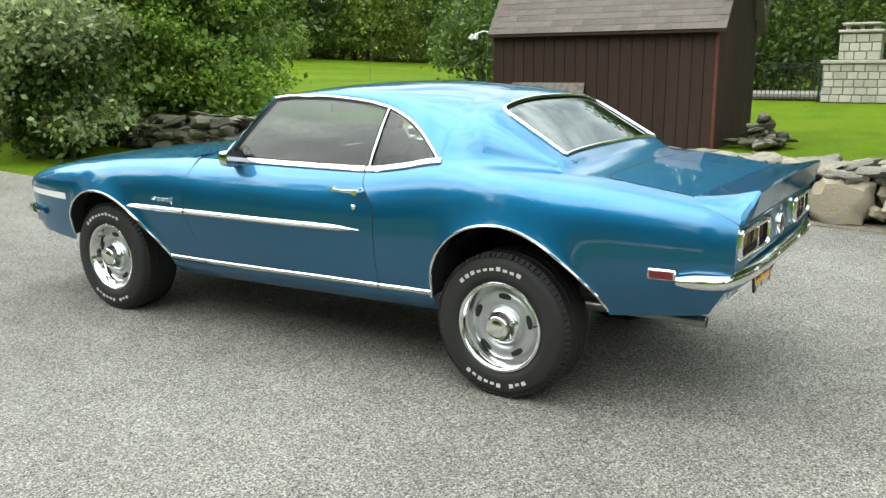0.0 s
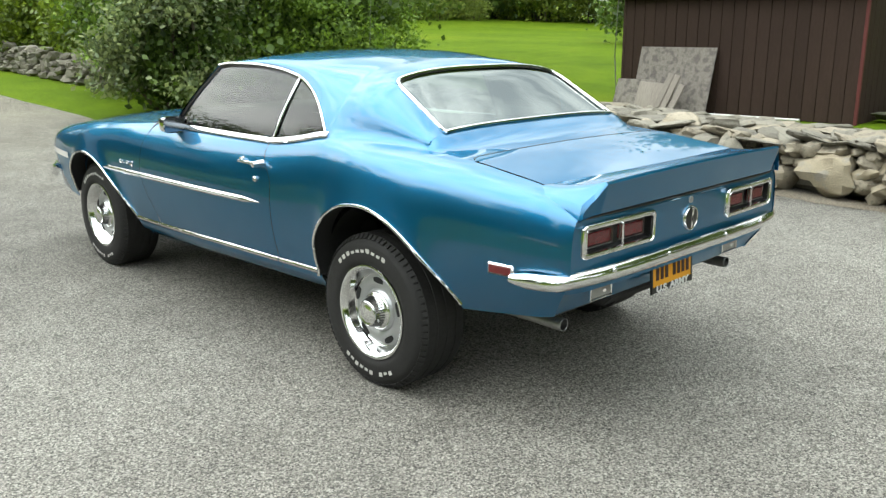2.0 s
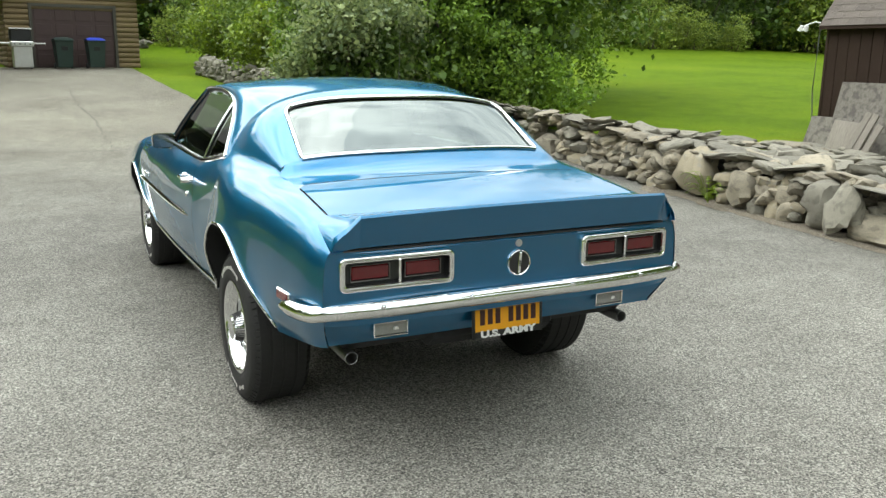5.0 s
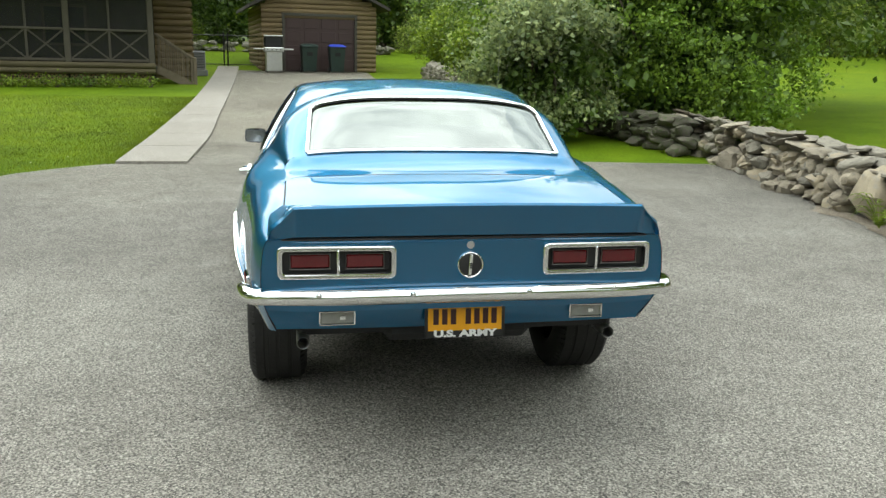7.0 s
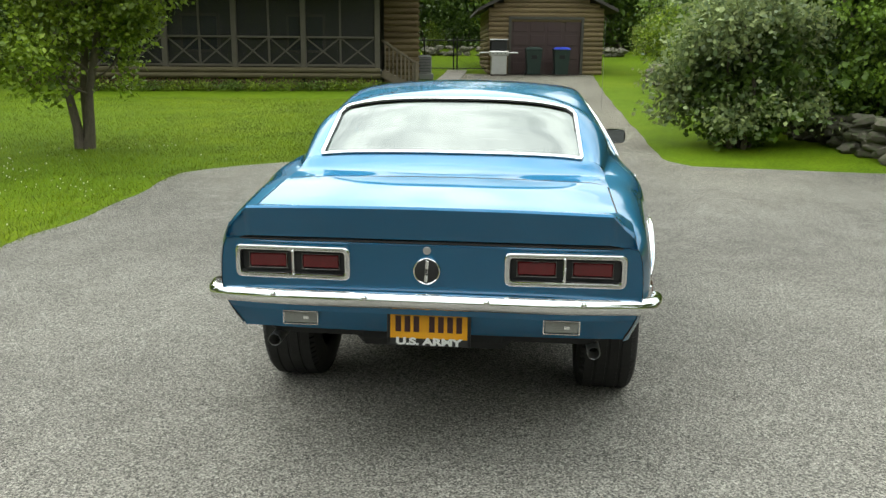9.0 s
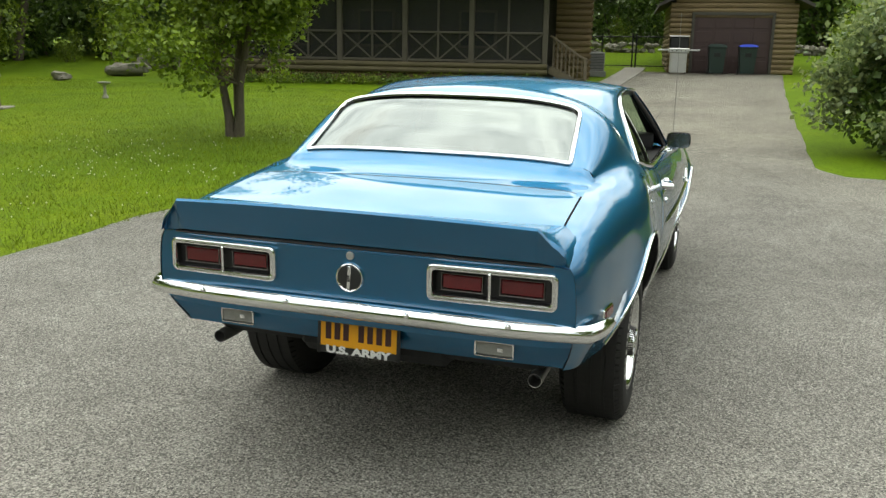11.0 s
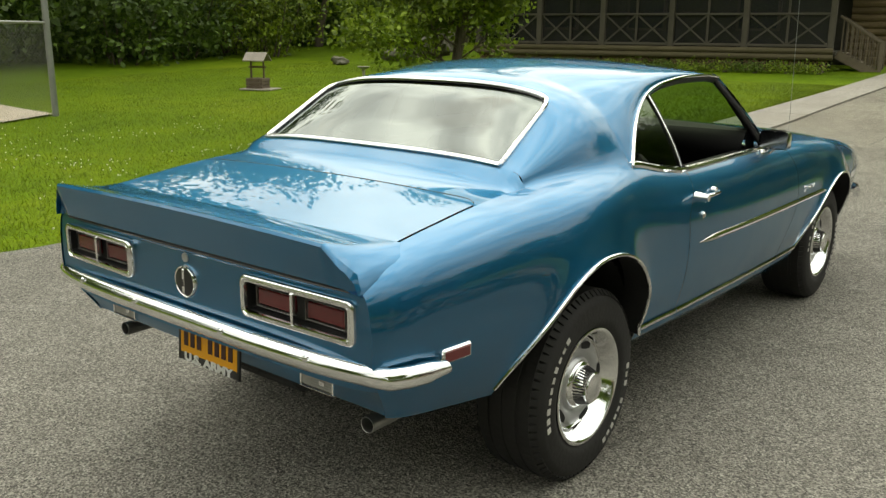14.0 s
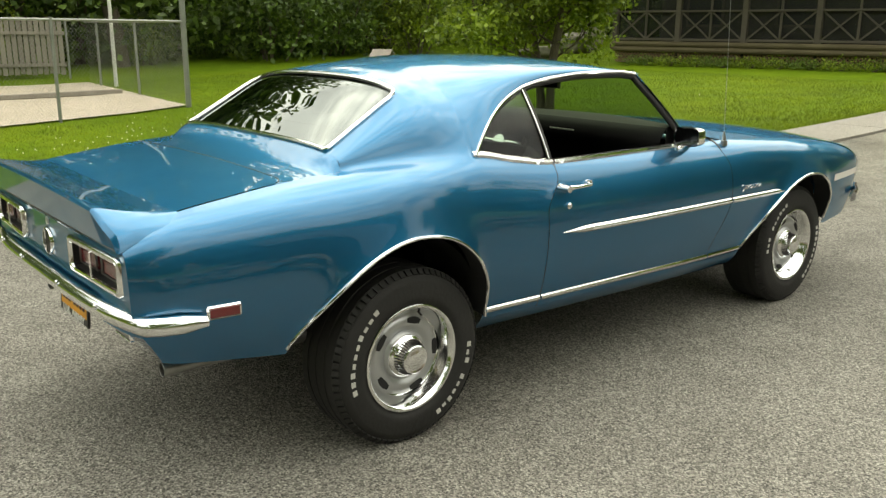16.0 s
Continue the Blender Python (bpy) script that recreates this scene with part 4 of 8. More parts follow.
# tail lamps
def lamp(sx):
    lampy = thing("tail_lamp")
    lampy.parent = car
    x0, x1, z0, z1, y = 0.277, 0.708, 0.724, 0.848, -1.000
    def rounded(inset, n=6, r=0.022):
        pts = []
        for cx, cz, a0 in ((x1 - inset - r, z1 - inset - r, 0), (x0 + inset + r, z1 - inset - r, 90), (x0 + inset + r, z0 + inset + r, 180), (x1 - inset - r, z0 + inset + r, 270)):
            for k in range(n + 1):
                a = radians(a0 + 90 * k / n)
                pts.append((cx + r * math.cos(a), cz + r * math.sin(a)))
        return pts
    bend = lambda x: 0.020 * (x / 0.76) ** 4
    rings = [(0.0, 0.012, 0.022), (0.0, -0.004, 0.022), (0.004, -0.009, 0.021), (0.008, -0.009, 0.020), (0.011, -0.003, 0.018), (0.0125, -0.003, 0.018), (0.015, -0.008, 0.016), (0.019, -0.007, 0.014), (0.021, 0.002, 0.012)]
    g = Geo()
    all_rings = [[(sx * px, y + d + bend(px), pz) for px, pz in rounded(i, 6, r)] for i, d, r in rings]
    n = len(all_rings[0])
    g.add([p for ring in all_rings for p in ring], [(a * n + k, a * n + (k + 1) % n, (a + 1) * n + (k + 1) % n, (a + 1) * n + k) for a in range(len(rings) - 1) for k in range(n)])
    part("bezel", g, CHROME, lampy, "chrome bezel", angle=50)
    bucket = [[(sx * px, y + d + bend(px), pz) for px, pz in rounded(i, 6, r)] for i, d, r in ((0.021, 0.001, 0.012), (0.022, 0.036, 0.011))]
    part("bucket", Geo().add(bucket[0] + bucket[1], [(k, (k + 1) % n, n + (k + 1) % n, n + k) for k in range(n)]), TRIM_BLACK, lampy, "dark recess of the lamp", angle=50)
    part("divider", Geo().box((sx * 0.489, y + 0.012 + bend(0.489), 0.786), (0.010, 0.044, 0.090), 0.003), CHROME, lampy, "chrome divider")
    part("housing", Geo().box((sx * 0.4925, y + 0.038 + bend(0.5), 0.786), (0.398, 0.014, 0.092), 0.002), TRIM_BLACK, lampy)
    for a, b in ((0.322, 0.460), (0.518, 0.660)):
        c = (a + b) / 2
        part("lens", Geo().box((sx * c, y + 0.026 + bend(c), 0.786), (b - a, 0.016, 0.052), 0.006), RED_LENS, lampy, "red lens")
        g = Geo()
        for zz in (0.758, 0.814):
            g.box((sx * c, y + 0.018 + bend(c), zz), (b - a + 0.006, 0.006, 0.0016), 0.0005)
        for xx in (a, b):
            g.box((sx * xx, y + 0.018 + bend(xx), 0.786), (0.0016, 0.006, 0.056), 0.0005)
        part("lens_trim", g, PIPE, lampy)
for sx in (-1, 1):
    lamp(sx)

# round fuel cap in the middle and the trunk lock above it
cap = part("fuel_cap", Geo().lathe([(0.0, 0.010), (0.040, 0.010), (0.0435, 0.012), (0.046, 0.014), (0.0485, 0.013), (0.051, 0.008), (0.052, 0.0)], 36, pose(0, -0.986, 0.768, 90)), CHROME, car, "round chrome fuel cap with dark centre")
part("cap_disc", Geo().lathe([(0.0, 0.0150), (0.040, 0.0135), (0.0435, 0.0120)], 30, pose(0, -0.986, 0.768, 90)), TRIM_BLACK, cap)
part("cap_bar", Geo().box((0.0, -1.0020, 0.768), (0.012, 0.003, 0.080), 0.001, pose(0, 0, 0, 0, 4, 0)), CHROME, cap)
bars([0.008, 0.008, 0.008], 0.009, pose(0.0, -1.0035, 0.766) @ pose(0, 0, 0, 0, 90, 0), TRIM_BLACK, "cap_writing", cap)
part("trunk_lock", Geo().lathe([(0.0, 0.005), (0.0105, 0.005), (0.0110, 0.007), (0.0140, 0.006), (0.0150, 0.0)], 20, pose(0, -0.986, 0.842, 90)), STEEL, car, "chrome trunk lock")

# back-up lamps below the bumper
for sx in (-1, 1):
    cx, cz, fy = sx * 0.489, 0.553, -0.918
    ring = Geo()
    for c, d in (((cx, fy, cz + 0.025), (0.136, 0.014, 0.006)), ((cx, fy, cz - 0.025), (0.136, 0.014, 0.006)), ((cx - 0.065, fy, cz), (0.006, 0.014, 0.044)), ((cx + 0.065, fy, cz), (0.006, 0.014, 0.044))):
        ring.box(c, d, 0.002)
    bl = part("reversing_lamp", ring, CHROME, car, "chrome-edged reversing lamp")
    part("lens", Geo().box((cx, fy + 0.002, cz), (0.123, 0.010, 0.043), 0.003), WHITE_LENS, bl, "frosted clear lens")
    for k in range(5):
        part("lens_rib", Geo().box((cx, fy - 0.0032, cz - 0.016 + 0.008 * k), (0.118, 0.0016, 0.0022), 0.0), WHITE_LENS, bl, shade=False)
    part("bulb_spot", Geo().box((cx + 0.02, fy - 0.0045, cz), (0.020, 0.002, 0.014), 0.0008), CHROME, bl)

# licence plate hanging on a dark bracket; its number becomes bars
g = Geo()
m = pose(0, -0.927, 0.547, -4)
plate = part("licence_plate", Geo().box((0, 0, 0), (0.290, 0.004, 0.112), 0.0015, m), PLATE, car, "yellow licence plate in a dark plate holder")
for c, s in (((0, 0.002, 0.061), (0.312, 0.008, 0.018)), ((0, 0.002, -0.068), (0.312, 0.008, 0.026)), ((-0.151, 0.002, -0.008), (0.012, 0.008, 0.152)), ((0.151, 0.002, -0.008), (0.012, 0.008, 0.152)), ((0, 0.008, -0.005), (0.30, 0.004, 0.15))):
    g.box(c, s, 0.001)
g.v = [tuple(m @ Vector(p)) for p in g.v]
part("plate_holder", g, TRIM_BLACK, plate, "black plate holder", shade=False)
for k in range(7):
    x = 0.034 * (k - 3) + (-0.012 if k < 3 else 0.012)
    part("plate_character", Geo().box((0, 0, 0), (0.021, 0.002, 0.060), 0.0, m @ pose(x, -0.003, 0)), PLATE_INK, plate, shade=False)


def lettering(body, size, m, mat, name, parent, wide=1.0, bold=0.0):
    cu = bpy.data.curves.new(name, "FONT")
    cu.body, cu.size, cu.align_x, cu.align_y, cu.extrude, cu.offset = body, size, "CENTER", "CENTER", 0.0008, bold
    tmp = bpy.data.objects.new(name, cu)
    scene.collection.objects.link(tmp)
    me = bpy.data.meshes.new_from_object(tmp.evaluated_get(bpy.context.evaluated_depsgraph_get()))
    bpy.data.objects.remove(tmp)
    bpy.data.curves.remove(cu)
    me.transform(m @ pose(0, 0, 0, 90) @ Matrix.Diagonal((wide, 1, 1, 1)))
    me.materials.clear()
    me.materials.append(mat)
    return part(name, me, mat, parent)


lettering("NEW YORK", 0.017, m @ pose(0, -0.0032, 0.060), PLATE, "holder_heading", plate, 1.5, 0.0003)
lettering("U.S. ARMY", 0.036, m @ pose(0, -0.0032, -0.0675), WHITE_INK, "holder_writing", plate, 1.5, 0.0018)

# side marker lamps, exhausts, emblem, aerial
for sx in (-1, 1):
    y0 = -0.724
    base = Vector((sx * (half_width(y0) - 0.003), y0 + 0.004, 0.664))
    yaw = math.degrees(math.atan2(half_width(y0 + 0.1) - half_width(y0 - 0.1), 0.2))
    turn = pose(0, 0, 0, 0, 0, -sx * yaw)
    mk = part("side_marker", Geo().box(base, (0.016, 0.112, 0.044), 0.005, turn), CHROME, car, "bright-framed side marker lamp")
    part("lens", Geo().box(base + Vector((sx * 0.006, 0, 0)), (0.010, 0.096, 0.033), 0.003, turn), RED_MARK, mk, "red lens")
    ex = Geo()
    pth = [(sx * 0.52, 0.2, 0.40), (sx * 0.600, -0.15, 0.425), (sx * 0.616, -0.45, 0.436), (sx * 0.616, -0.765, 0.435)]
    ex.tube(pth, 0.024, 16)
    ex.lathe([(0.025, -0.10), (0.025, 0.0), (0.0238, 0.0015), (0.022, 0.0), (0.022, -0.085)], 18, pose(sx * 0.616, -0.852, 0.435, 90))
    pipe = part("exhaust_pipe", ex, PIPE, car, "dull steel exhaust tip")
    part("bore", Geo().lathe([(0.0, 0.0), (0.0215, 0.0)], 16, pose(sx * 0.616, -0.775, 0.435, 90)), BLACK, pipe)
    flow = [(sx * (half_width(2.05 + 0.19 * k / 60) + 0.002), 2.05 + 0.19 * k / 60 + 0.006 * math.sin(k * 1.05), 0.746 + (0.016 if k < 9 else 0.009) * math.sin(k * 0.80 + 0.6)) for k in range(61)]
    part("fender_script", Geo().tube(flow, 0.0024, 6), CHROME, car, "flowing chrome emblem line")
aerial = part("aerial", Geo().tube([(0.812, 1.99, 0.955), (0.812, 1.99, 0.982), (0.812, 1.99, 0.984), (0.812, 1.985, 1.012), (0.812, 1.984, 1.03)], [0.017, 0.016, 0.010, 0.007, 0.003], 12).rod((0.812, 1.984, 1.02), (0.810, 1.935, 1.76), 0.0013, 6), PIPE, car, "thin steel radio aerial on a stepped base")

# hood, cowl, nose and front bumper
part("hood", Geo().grid(lambda u, v: (lambda y, w: (w * (deck_x(y) - 0.004), y, deck_z(y) + (hood_z(y) - deck_z(y)) * (1 - abs(w) ** 2.6)))(2.03 + 1.72 * u, 2 * v - 1), 30, 30), PAINT, car, angle=60)
part("cowl", Geo().grid(lambda u, v: (lambda y, w: (w * (deck_x(y) - 0.01), y, deck_z(y) - 0.004 + (hood_z(y) - deck_z(y)) * (1 - abs(w) ** 3)))(1.72 + 0.305 * u, 2 * v - 1), 6, 20), PAINT, car)
part("nose_panel", Geo().grid(lambda u, v: (lambda w: (w * (0.57 + 0.10 * math.sin(math.pi * (0.1 + 0.8 * u))), 3.735 + 0.05 * math.sin(math.pi * u) - 0.10 * abs(w) ** 4, 0.46 + 0.305 * u))(2 * v - 1), 8, 24, flip=True), CHROME, car, "bright front grille surround")
fb = []
for k in range(41):
    w = k / 20 - 1
    a = abs(w)
    fb.append((w * 0.84 if a < 0.9 else math.copysign(0.756 + 0.084 * math.sin((a - 0.9) * 5 * math.pi), w), 3.80 - 0.12 * a**3 - 0.26 * max(0, a - 0.85) / 0.15, 0.535))
part("front_bumper", Geo().tube(fb, 0.036, 10, flat=0.6), CHROME, car, "chrome front bumper", angle=50)

for sx in (-1, 1):
    for y0, y1, s0, s1, nm in ((3.655, 3.757, 0.38, 1.0, "nose_band"), (3.093, 3.652, 0.375, 0.43, "side_band")):
        g = Geo().grid(lambda u, v: (lambda p: (sx * (p[0] + 0.003), p[1] + 0.001, p[2] + 0.001))(side_point(y0 + (y1 - y0) * u, s0 + (s1 - s0) * v)), 12, 12, flip=sx > 0)
        part(nm, g, WHITE_PAINT, car, "white painted band round the nose", angle=60)

# windshield, cabin tub and seats
def shield(u, v):
    w = 2 * v - 1
    zt, zb = 1.330 - 0.02 * w * w, 1.000 - 0.008 * w * w
    yt, yb = 1.545 - 0.03 * w * w, 2.03 - 0.20 * w * w
    return w * (0.705 - 0.125 * u), yb + (yt - yb) * u, zb + (zt - zb) * u + 0.010 * math.sin(math.pi * u)
p = part("windshield", Geo().grid(shield, 16, 30), WINDSHIELD, car, "green-tinted windshield")
p.visible_shadow = False
part("windshield_trim", Geo().tube([shield(0, v) for v in np.linspace(0, 1, 24)] + [shield(u, 1) for u in np.linspace(0.1, 0.9, 8)] + [shield(1, v) for v in np.linspace(1, 0, 24)] + [shield(u, 0) for u in np.linspace(0.9, 0.1, 8)], 0.006, 6, closed=True), CHROME, car)
tub = Geo()
tub.grid(lambda u, v: ((v * 2 - 1) * 0.74, -0.15 + 2.15 * u, 0.47), 4, 4)
tub.grid(lambda u, v: ((v * 2 - 1) * 0.74, 1.98, 0.47 + 0.52 * u), 2, 2)
tub.grid(lambda u, v: ((v * 2 - 1) * 0.56, -0.15 + 0.41 * u, 1.030), 2, 6)
tub.grid(lambda u, v: ((v * 2 - 1) * 0.74, 0.26 + 0.10 * u, 1.03 - 0.55 * u), 2, 2)
part("cabin_floor", tub, LINER, car)
inner = part("rear_view_mirror", Geo().box((0, 1.555, 1.240), (0.20, 0.018, 0.055), 0.008).rod((0, 1.56, 1.25), (0, 1.575, 1.325), 0.006, 8), TRIM_BLACK, car, "dark rear-view mirror")
part("mirror_glass", Geo().box((0, 1.545, 1.240), (0.188, 0.003, 0.045), 0.001), MIRROR, inner)
under = Geo()
under.box((0, 1.35, 0.40), (1.40, 1.70, 0.10), 0.02).box((0, -0.55, 0.52), (1.30, 0.55, 0.14), 0.03).box((0, 3.25, 0.48), (1.0, 0.75, 0.16), 0.03)
under.box((0, 0.0, 0.33), (1.25, 0.10, 0.10), 0.04).box((0, 0.0, 0.33), (0.26, 0.24, 0.22), 0.08).rod((0, 0, 0.36), (0, 1.6, 0.40), 0.04, 10)
under.rod((-0.62, WHEELBASE, 0.33), (0.62, WHEELBASE, 0.33), 0.035, 10).box((0, -0.62, 0.47), (0.62, 0.40, 0.12), 0.04)
part("underbody", under, BLACK, car)


def seat(x, y, wide, name, turn=0):
    base = thing(name, (x, y, 0.47))
    base.parent = car
    part("seat_cushion", Geo().box((0, 0, 0.16), (wide, 0.50, 0.17), 0.05), VINYL, base)
    part("seat_back", Geo().box((0, -0.24, 0.34), (wide, 0.14, 0.42), 0.06, pose(0, 0, 0, 14)), VINYL, base)
    return base


for sx in (-1, 1):
    seat(sx * 0.36, 1.15, 0.52, "front_seat")
seat(0, 0.52, 1.24, "rear_seat")
def dash(u, v):
    """Padded dash: from the windshield's foot back over the cowl, rolled down towards the seats."""
    w = 2 * v - 1
    front = 2.03 - 0.20 * w * w - 0.05
    if u < 0.2:
        return w * 0.715, front - 0.05 * u / 0.2, 0.998 + 0.062 * math.sin(math.pi / 2 * u / 0.2)
    if u < 0.7:
        k = (u - 0.2) / 0.5
        return w * (0.715 + 0.013 * k), front - 0.05 + (1.62 - front + 0.05) * k, 1.060 + 0.006 * math.sin(math.pi * k)
    a = (u - 0.7) / 0.3
    return w * 0.728, 1.62 - 0.05 * math.sin(math.pi * min(a * 2, 1)), 1.060 - 0.36 * a
pad = Geo().grid(dash, 40, 16)
for v in (0, 1):
    pad.grid(lambda a, b: (lambda p: (p[0], p[1], p[2] + (0.80 - p[2]) * b))(dash(0.7 * a, v)), 14, 2)
part("dashboard", pad, VINYL, car, "black padded dashboard", angle=60)
wheel = Geo().tube([(-0.37 + 0.19 * math.cos(a), 1.575 + 0.08 * math.sin(a), 0.885 + 0.170 * math.sin(a)) for a in np.linspace(0, 2 * math.pi, 28, endpoint=False)], 0.013, 8, closed=True)
sw = part("steering_wheel", wheel, TRIM_BLACK, car)
part("steering_spoke", Geo().box((-0.37, 1.575, 0.885), (0.36, 0.016, 0.03), 0.006).rod((-0.37, 1.56, 0.89), (-0.37, 1.60, 0.87), 0.045, 16).rod((-0.37, 1.59, 0.875), (-0.37, 1.75, 0.80), 0.03, 10), CHROME, sw)
part("glove_box_trim", Geo().box((0.11, 1.566, 1.005), (0.17, 0.006, 0.008), 0.002), SILVER_TRIM, car, "thin bright strip on the dashboard")


# wheels
def make_wheel(width, offset):
    w = thing("wheel")
    h = width / 2
    prof = [(0.196, -h * 0.80), (0.205, -h * 0.92), (0.235, -h * 1.0), (0.285, -h * 0.98), (0.315, -h * 0.86), (0.329, -h * 0.68), (0.335, -h * 0.35), (0.335, h * 0.35), (0.329, h * 0.70), (0.318, h * 0.85),
            (0.300, h * 0.955), (0.290, h * 0.985), (0.250, h * 0.985), (0.238, h * 1.0), (0.222, h * 0.965), (0.208, h * 0.90), (0.200, h * 0.84), (0.196, h * 0.80)]
    tyre = Geo().lathe(prof, 64)
    tyre_ob = part("tyre", tyre, RUBBER, w, "black tyre with raised white lettering", angle=50)
    tread = Geo()
    for z in (-0.30, -0.10, 0.10, 0.30):
        tread.lathe([(0.3358, (z - 0.075) * width), (0.3385, (z - 0.070) * width), (0.3385, (z + 0.070) * width), (0.3358, (z + 0.075) * width)], 64)
    for k in range(72):
        a = 2 * math.pi * (k + 0.3) / 72
        for s_ in (-1, 1):
            tread.box((0, 0, 0), (0.012, 0.020, 0.026), 0.0, Matrix.Rotation(a, 4, "Z") @ Matrix.Translation((0.3245, 0, s_ * h * 0.79)) @ Matrix.Rotation(radians(-42 * s_), 4, "Y"))
    tagged(part("tread", tread, RUBBER, w, shade=False), kind="stuff")
    def arc_bar(a0, a1, r0, r1):
        n = 3
        z = h * 0.985 + 0.0016
        v = []
        for k in range(n + 1):
            a = radians(a0 + (a1 - a0) * k / n)
            for r in (r0, r1):
                for d in (-0.004, 0.0):
                    v.append((r * math.cos(a), r * math.sin(a), z + d))
        f = []
        for k in range(n):
            b = k * 4
            f += [(b + 1, b + 3, b + 7, b + 5), (b, b + 1, b + 5, b + 4), (b + 2, b + 6, b + 7, b + 3)]
        f += [(0, 2, 3, 1), (n * 4, n * 4 + 1, n * 4 + 3, n * 4 + 2)]
        part("tyre_lettering", Geo().add(v, f), WHITE_RUBBER, w, "raised white letter bar", shade=False)
    for k in range(10):
        a = 136 - 7.3 * k
        arc_bar(a, a - 4.4, 0.261, 0.279 if k in (0, 1, 2, 6, 9) else 0.273)
    for k in (0, 1, 2, 3, 4, 5, 7, 8, 9):
        a = -126 + 7.0 * k
        arc_bar(a, a + 4.2, 0.261, 0.279 if k in (0, 2, 5, 7, 9) else 0.273)
    ring = [(0.199, h * 0.82), (0.206, h * 0.90), (0.207, h * 0.945), (0.202, h * 0.965), (0.196, h * 0.955), (0.190, h * 0.90), (0.180, h * 0.74), (0.168, h * 0.55), (0.163, h * 0.49), (0.158, h * 0.475)]
    part("trim_ring", Geo().lathe(ring, 64), CHROME, w, "polished trim ring", angle=60)
    disc = [(0.160, h * 0.44), (0.156, h * 0.50), (0.150, h * 0.56), (0.140, h * 0.60), (0.122, h * 0.62), (0.108, h * 0.60), (0.100, h * 0.54), (0.094, h * 0.53), (0.088, h * 0.60), (0.074, h * 0.67), (0.0, h * 0.68)]
    rim = part("rim", Geo().lathe(disc, 64), STEEL, w, "silver slotted steel rim", angle=60)
    for k in range(5):
        a = 2 * math.pi * (k + 0.2) / 5
        slot = Geo()
        def hole(u, v):
            q = a + (u - 0.5) * 0.46
            r = 0.1365 + (v - 0.5) * 0.028 * math.sin(math.pi * min(max(u, 0.08), 0.92)) ** 0.3
            return r * math.cos(q), r * math.sin(q), h * 0.612 + 0.0015
        slot.grid(hole, 8, 2)
        part("slot", slot, BLACK, w)
    hub = [(0.084, h * 0.62), (0.082, h * 0.68), (0.074, h * 0.71), (0.068, h * 0.73), (0.054, h * 1.04), (0.0545, h * 1.06), (0.051, h * 1.085), (0.046, h * 1.08), (0.042, h * 1.06), (0.036, h * 1.065), (0.030, h * 1.085), (0.0, h * 1.09)]
    cap = part("centre_cap", Geo().lathe(hub, 40), CHROME, w, "ribbed chrome centre cap", angle=50)
    ribs = Geo()
    for k in range(36):
        a = 2 * math.pi * k / 36
        ribs.beam((0.0672 * math.cos(a), 0.0672 * math.sin(a), h * 0.75), (0.0555 * math.cos(a), 0.0555 * math.sin(a), h * 1.01), 0.0045, 0.005)
    tagged(part("rib", ribs, TRIM_BLACK, w, "dark grooves of the centre cap", shade=False), kind="stuff")
    part("valve_stem", Geo().rod((0.168, 0.02, h * 0.50), (0.160, 0.02, h * 0.72), 0.004, 8), RUBBER, w)
    return w


first = make_wheel(0.265, 0)
centre = 0.8525 - 0.265 / 2
places = [(-centre, 0, -90, -90), (centre, 0, 90, 150), (-centre + 0.01, WHEELBASE, -90, -90), (centre - 0.01, WHEELBASE, 90, -30)]
for k, (x, y, ry, spin) in enumerate(places):
    m = Matrix.Translation((x, y, TYRE_R - 0.004)) @ pose(0, 0, 0, 0, ry, 0) @ Matrix.Rotation(radians(spin), 4, "Z")
    if k == 0:
        first.parent = car
        first.matrix_basis = m
    else:
        c = copy_thing(first, m)
        c.parent = car

# ---- ground ----
def lie(x, y):
    """The lawn's height: level round the car, rising to the house and away to the east."""
    z = 0.85 * min(max((y - 4.0) / 27.0, 0), 1)
    z += 0.03 * min(max(0.0, x - 8.0), 15.0)
    z += 0.012 * max(0.0, -x - 14.0) if x > -70 else 0.012 * 56
    z += 0.06 * max(0.0, min(y, 60) - 31)
    return z


GRASS = ground_material("lawn_grass", ((0.058, 0.106, 0.004), (0.090, 0.150, 0.005), (0.130, 0.178, 0.007)), 0.22, 60, 0.35, 0.9, 0.6)
GRASS.node_tree.nodes["Principled BSDF"].inputs["Specular IOR Level"].default_value = 0.08
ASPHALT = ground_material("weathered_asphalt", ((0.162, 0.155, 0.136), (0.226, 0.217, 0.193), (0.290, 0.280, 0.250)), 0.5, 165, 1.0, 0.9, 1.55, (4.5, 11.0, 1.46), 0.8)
CONCRETE = ground_material("pale_concrete", ((0.21, 0.195, 0.17), (0.245, 0.23, 0.20), (0.28, 0.265, 0.235)), 0.8, 160, 0.3)


steps = list(np.arange(-40, 42, 1.0))
far = [-900, -500, -300, -200, -140, -100, -80, -65, -50, 50, 65, 80, 100, 140, 200, 300, 500, 900]
xs = sorted(set(steps) | set(far))
ground = Geo()
ground.add([(x, y, lie(x, y) - 0.012) for x in xs for y in xs],
           [(i * len(xs) + j, (i + 1) * len(xs) + j, (i + 1) * len(xs) + j + 1, i * len(xs) + j + 1) for i in range(len(xs) - 1) for j in range(len(xs) - 1)])
whole("ground", ground, GRASS, "mown green lawn with clover patches", "lawn", "structure", angle=0)


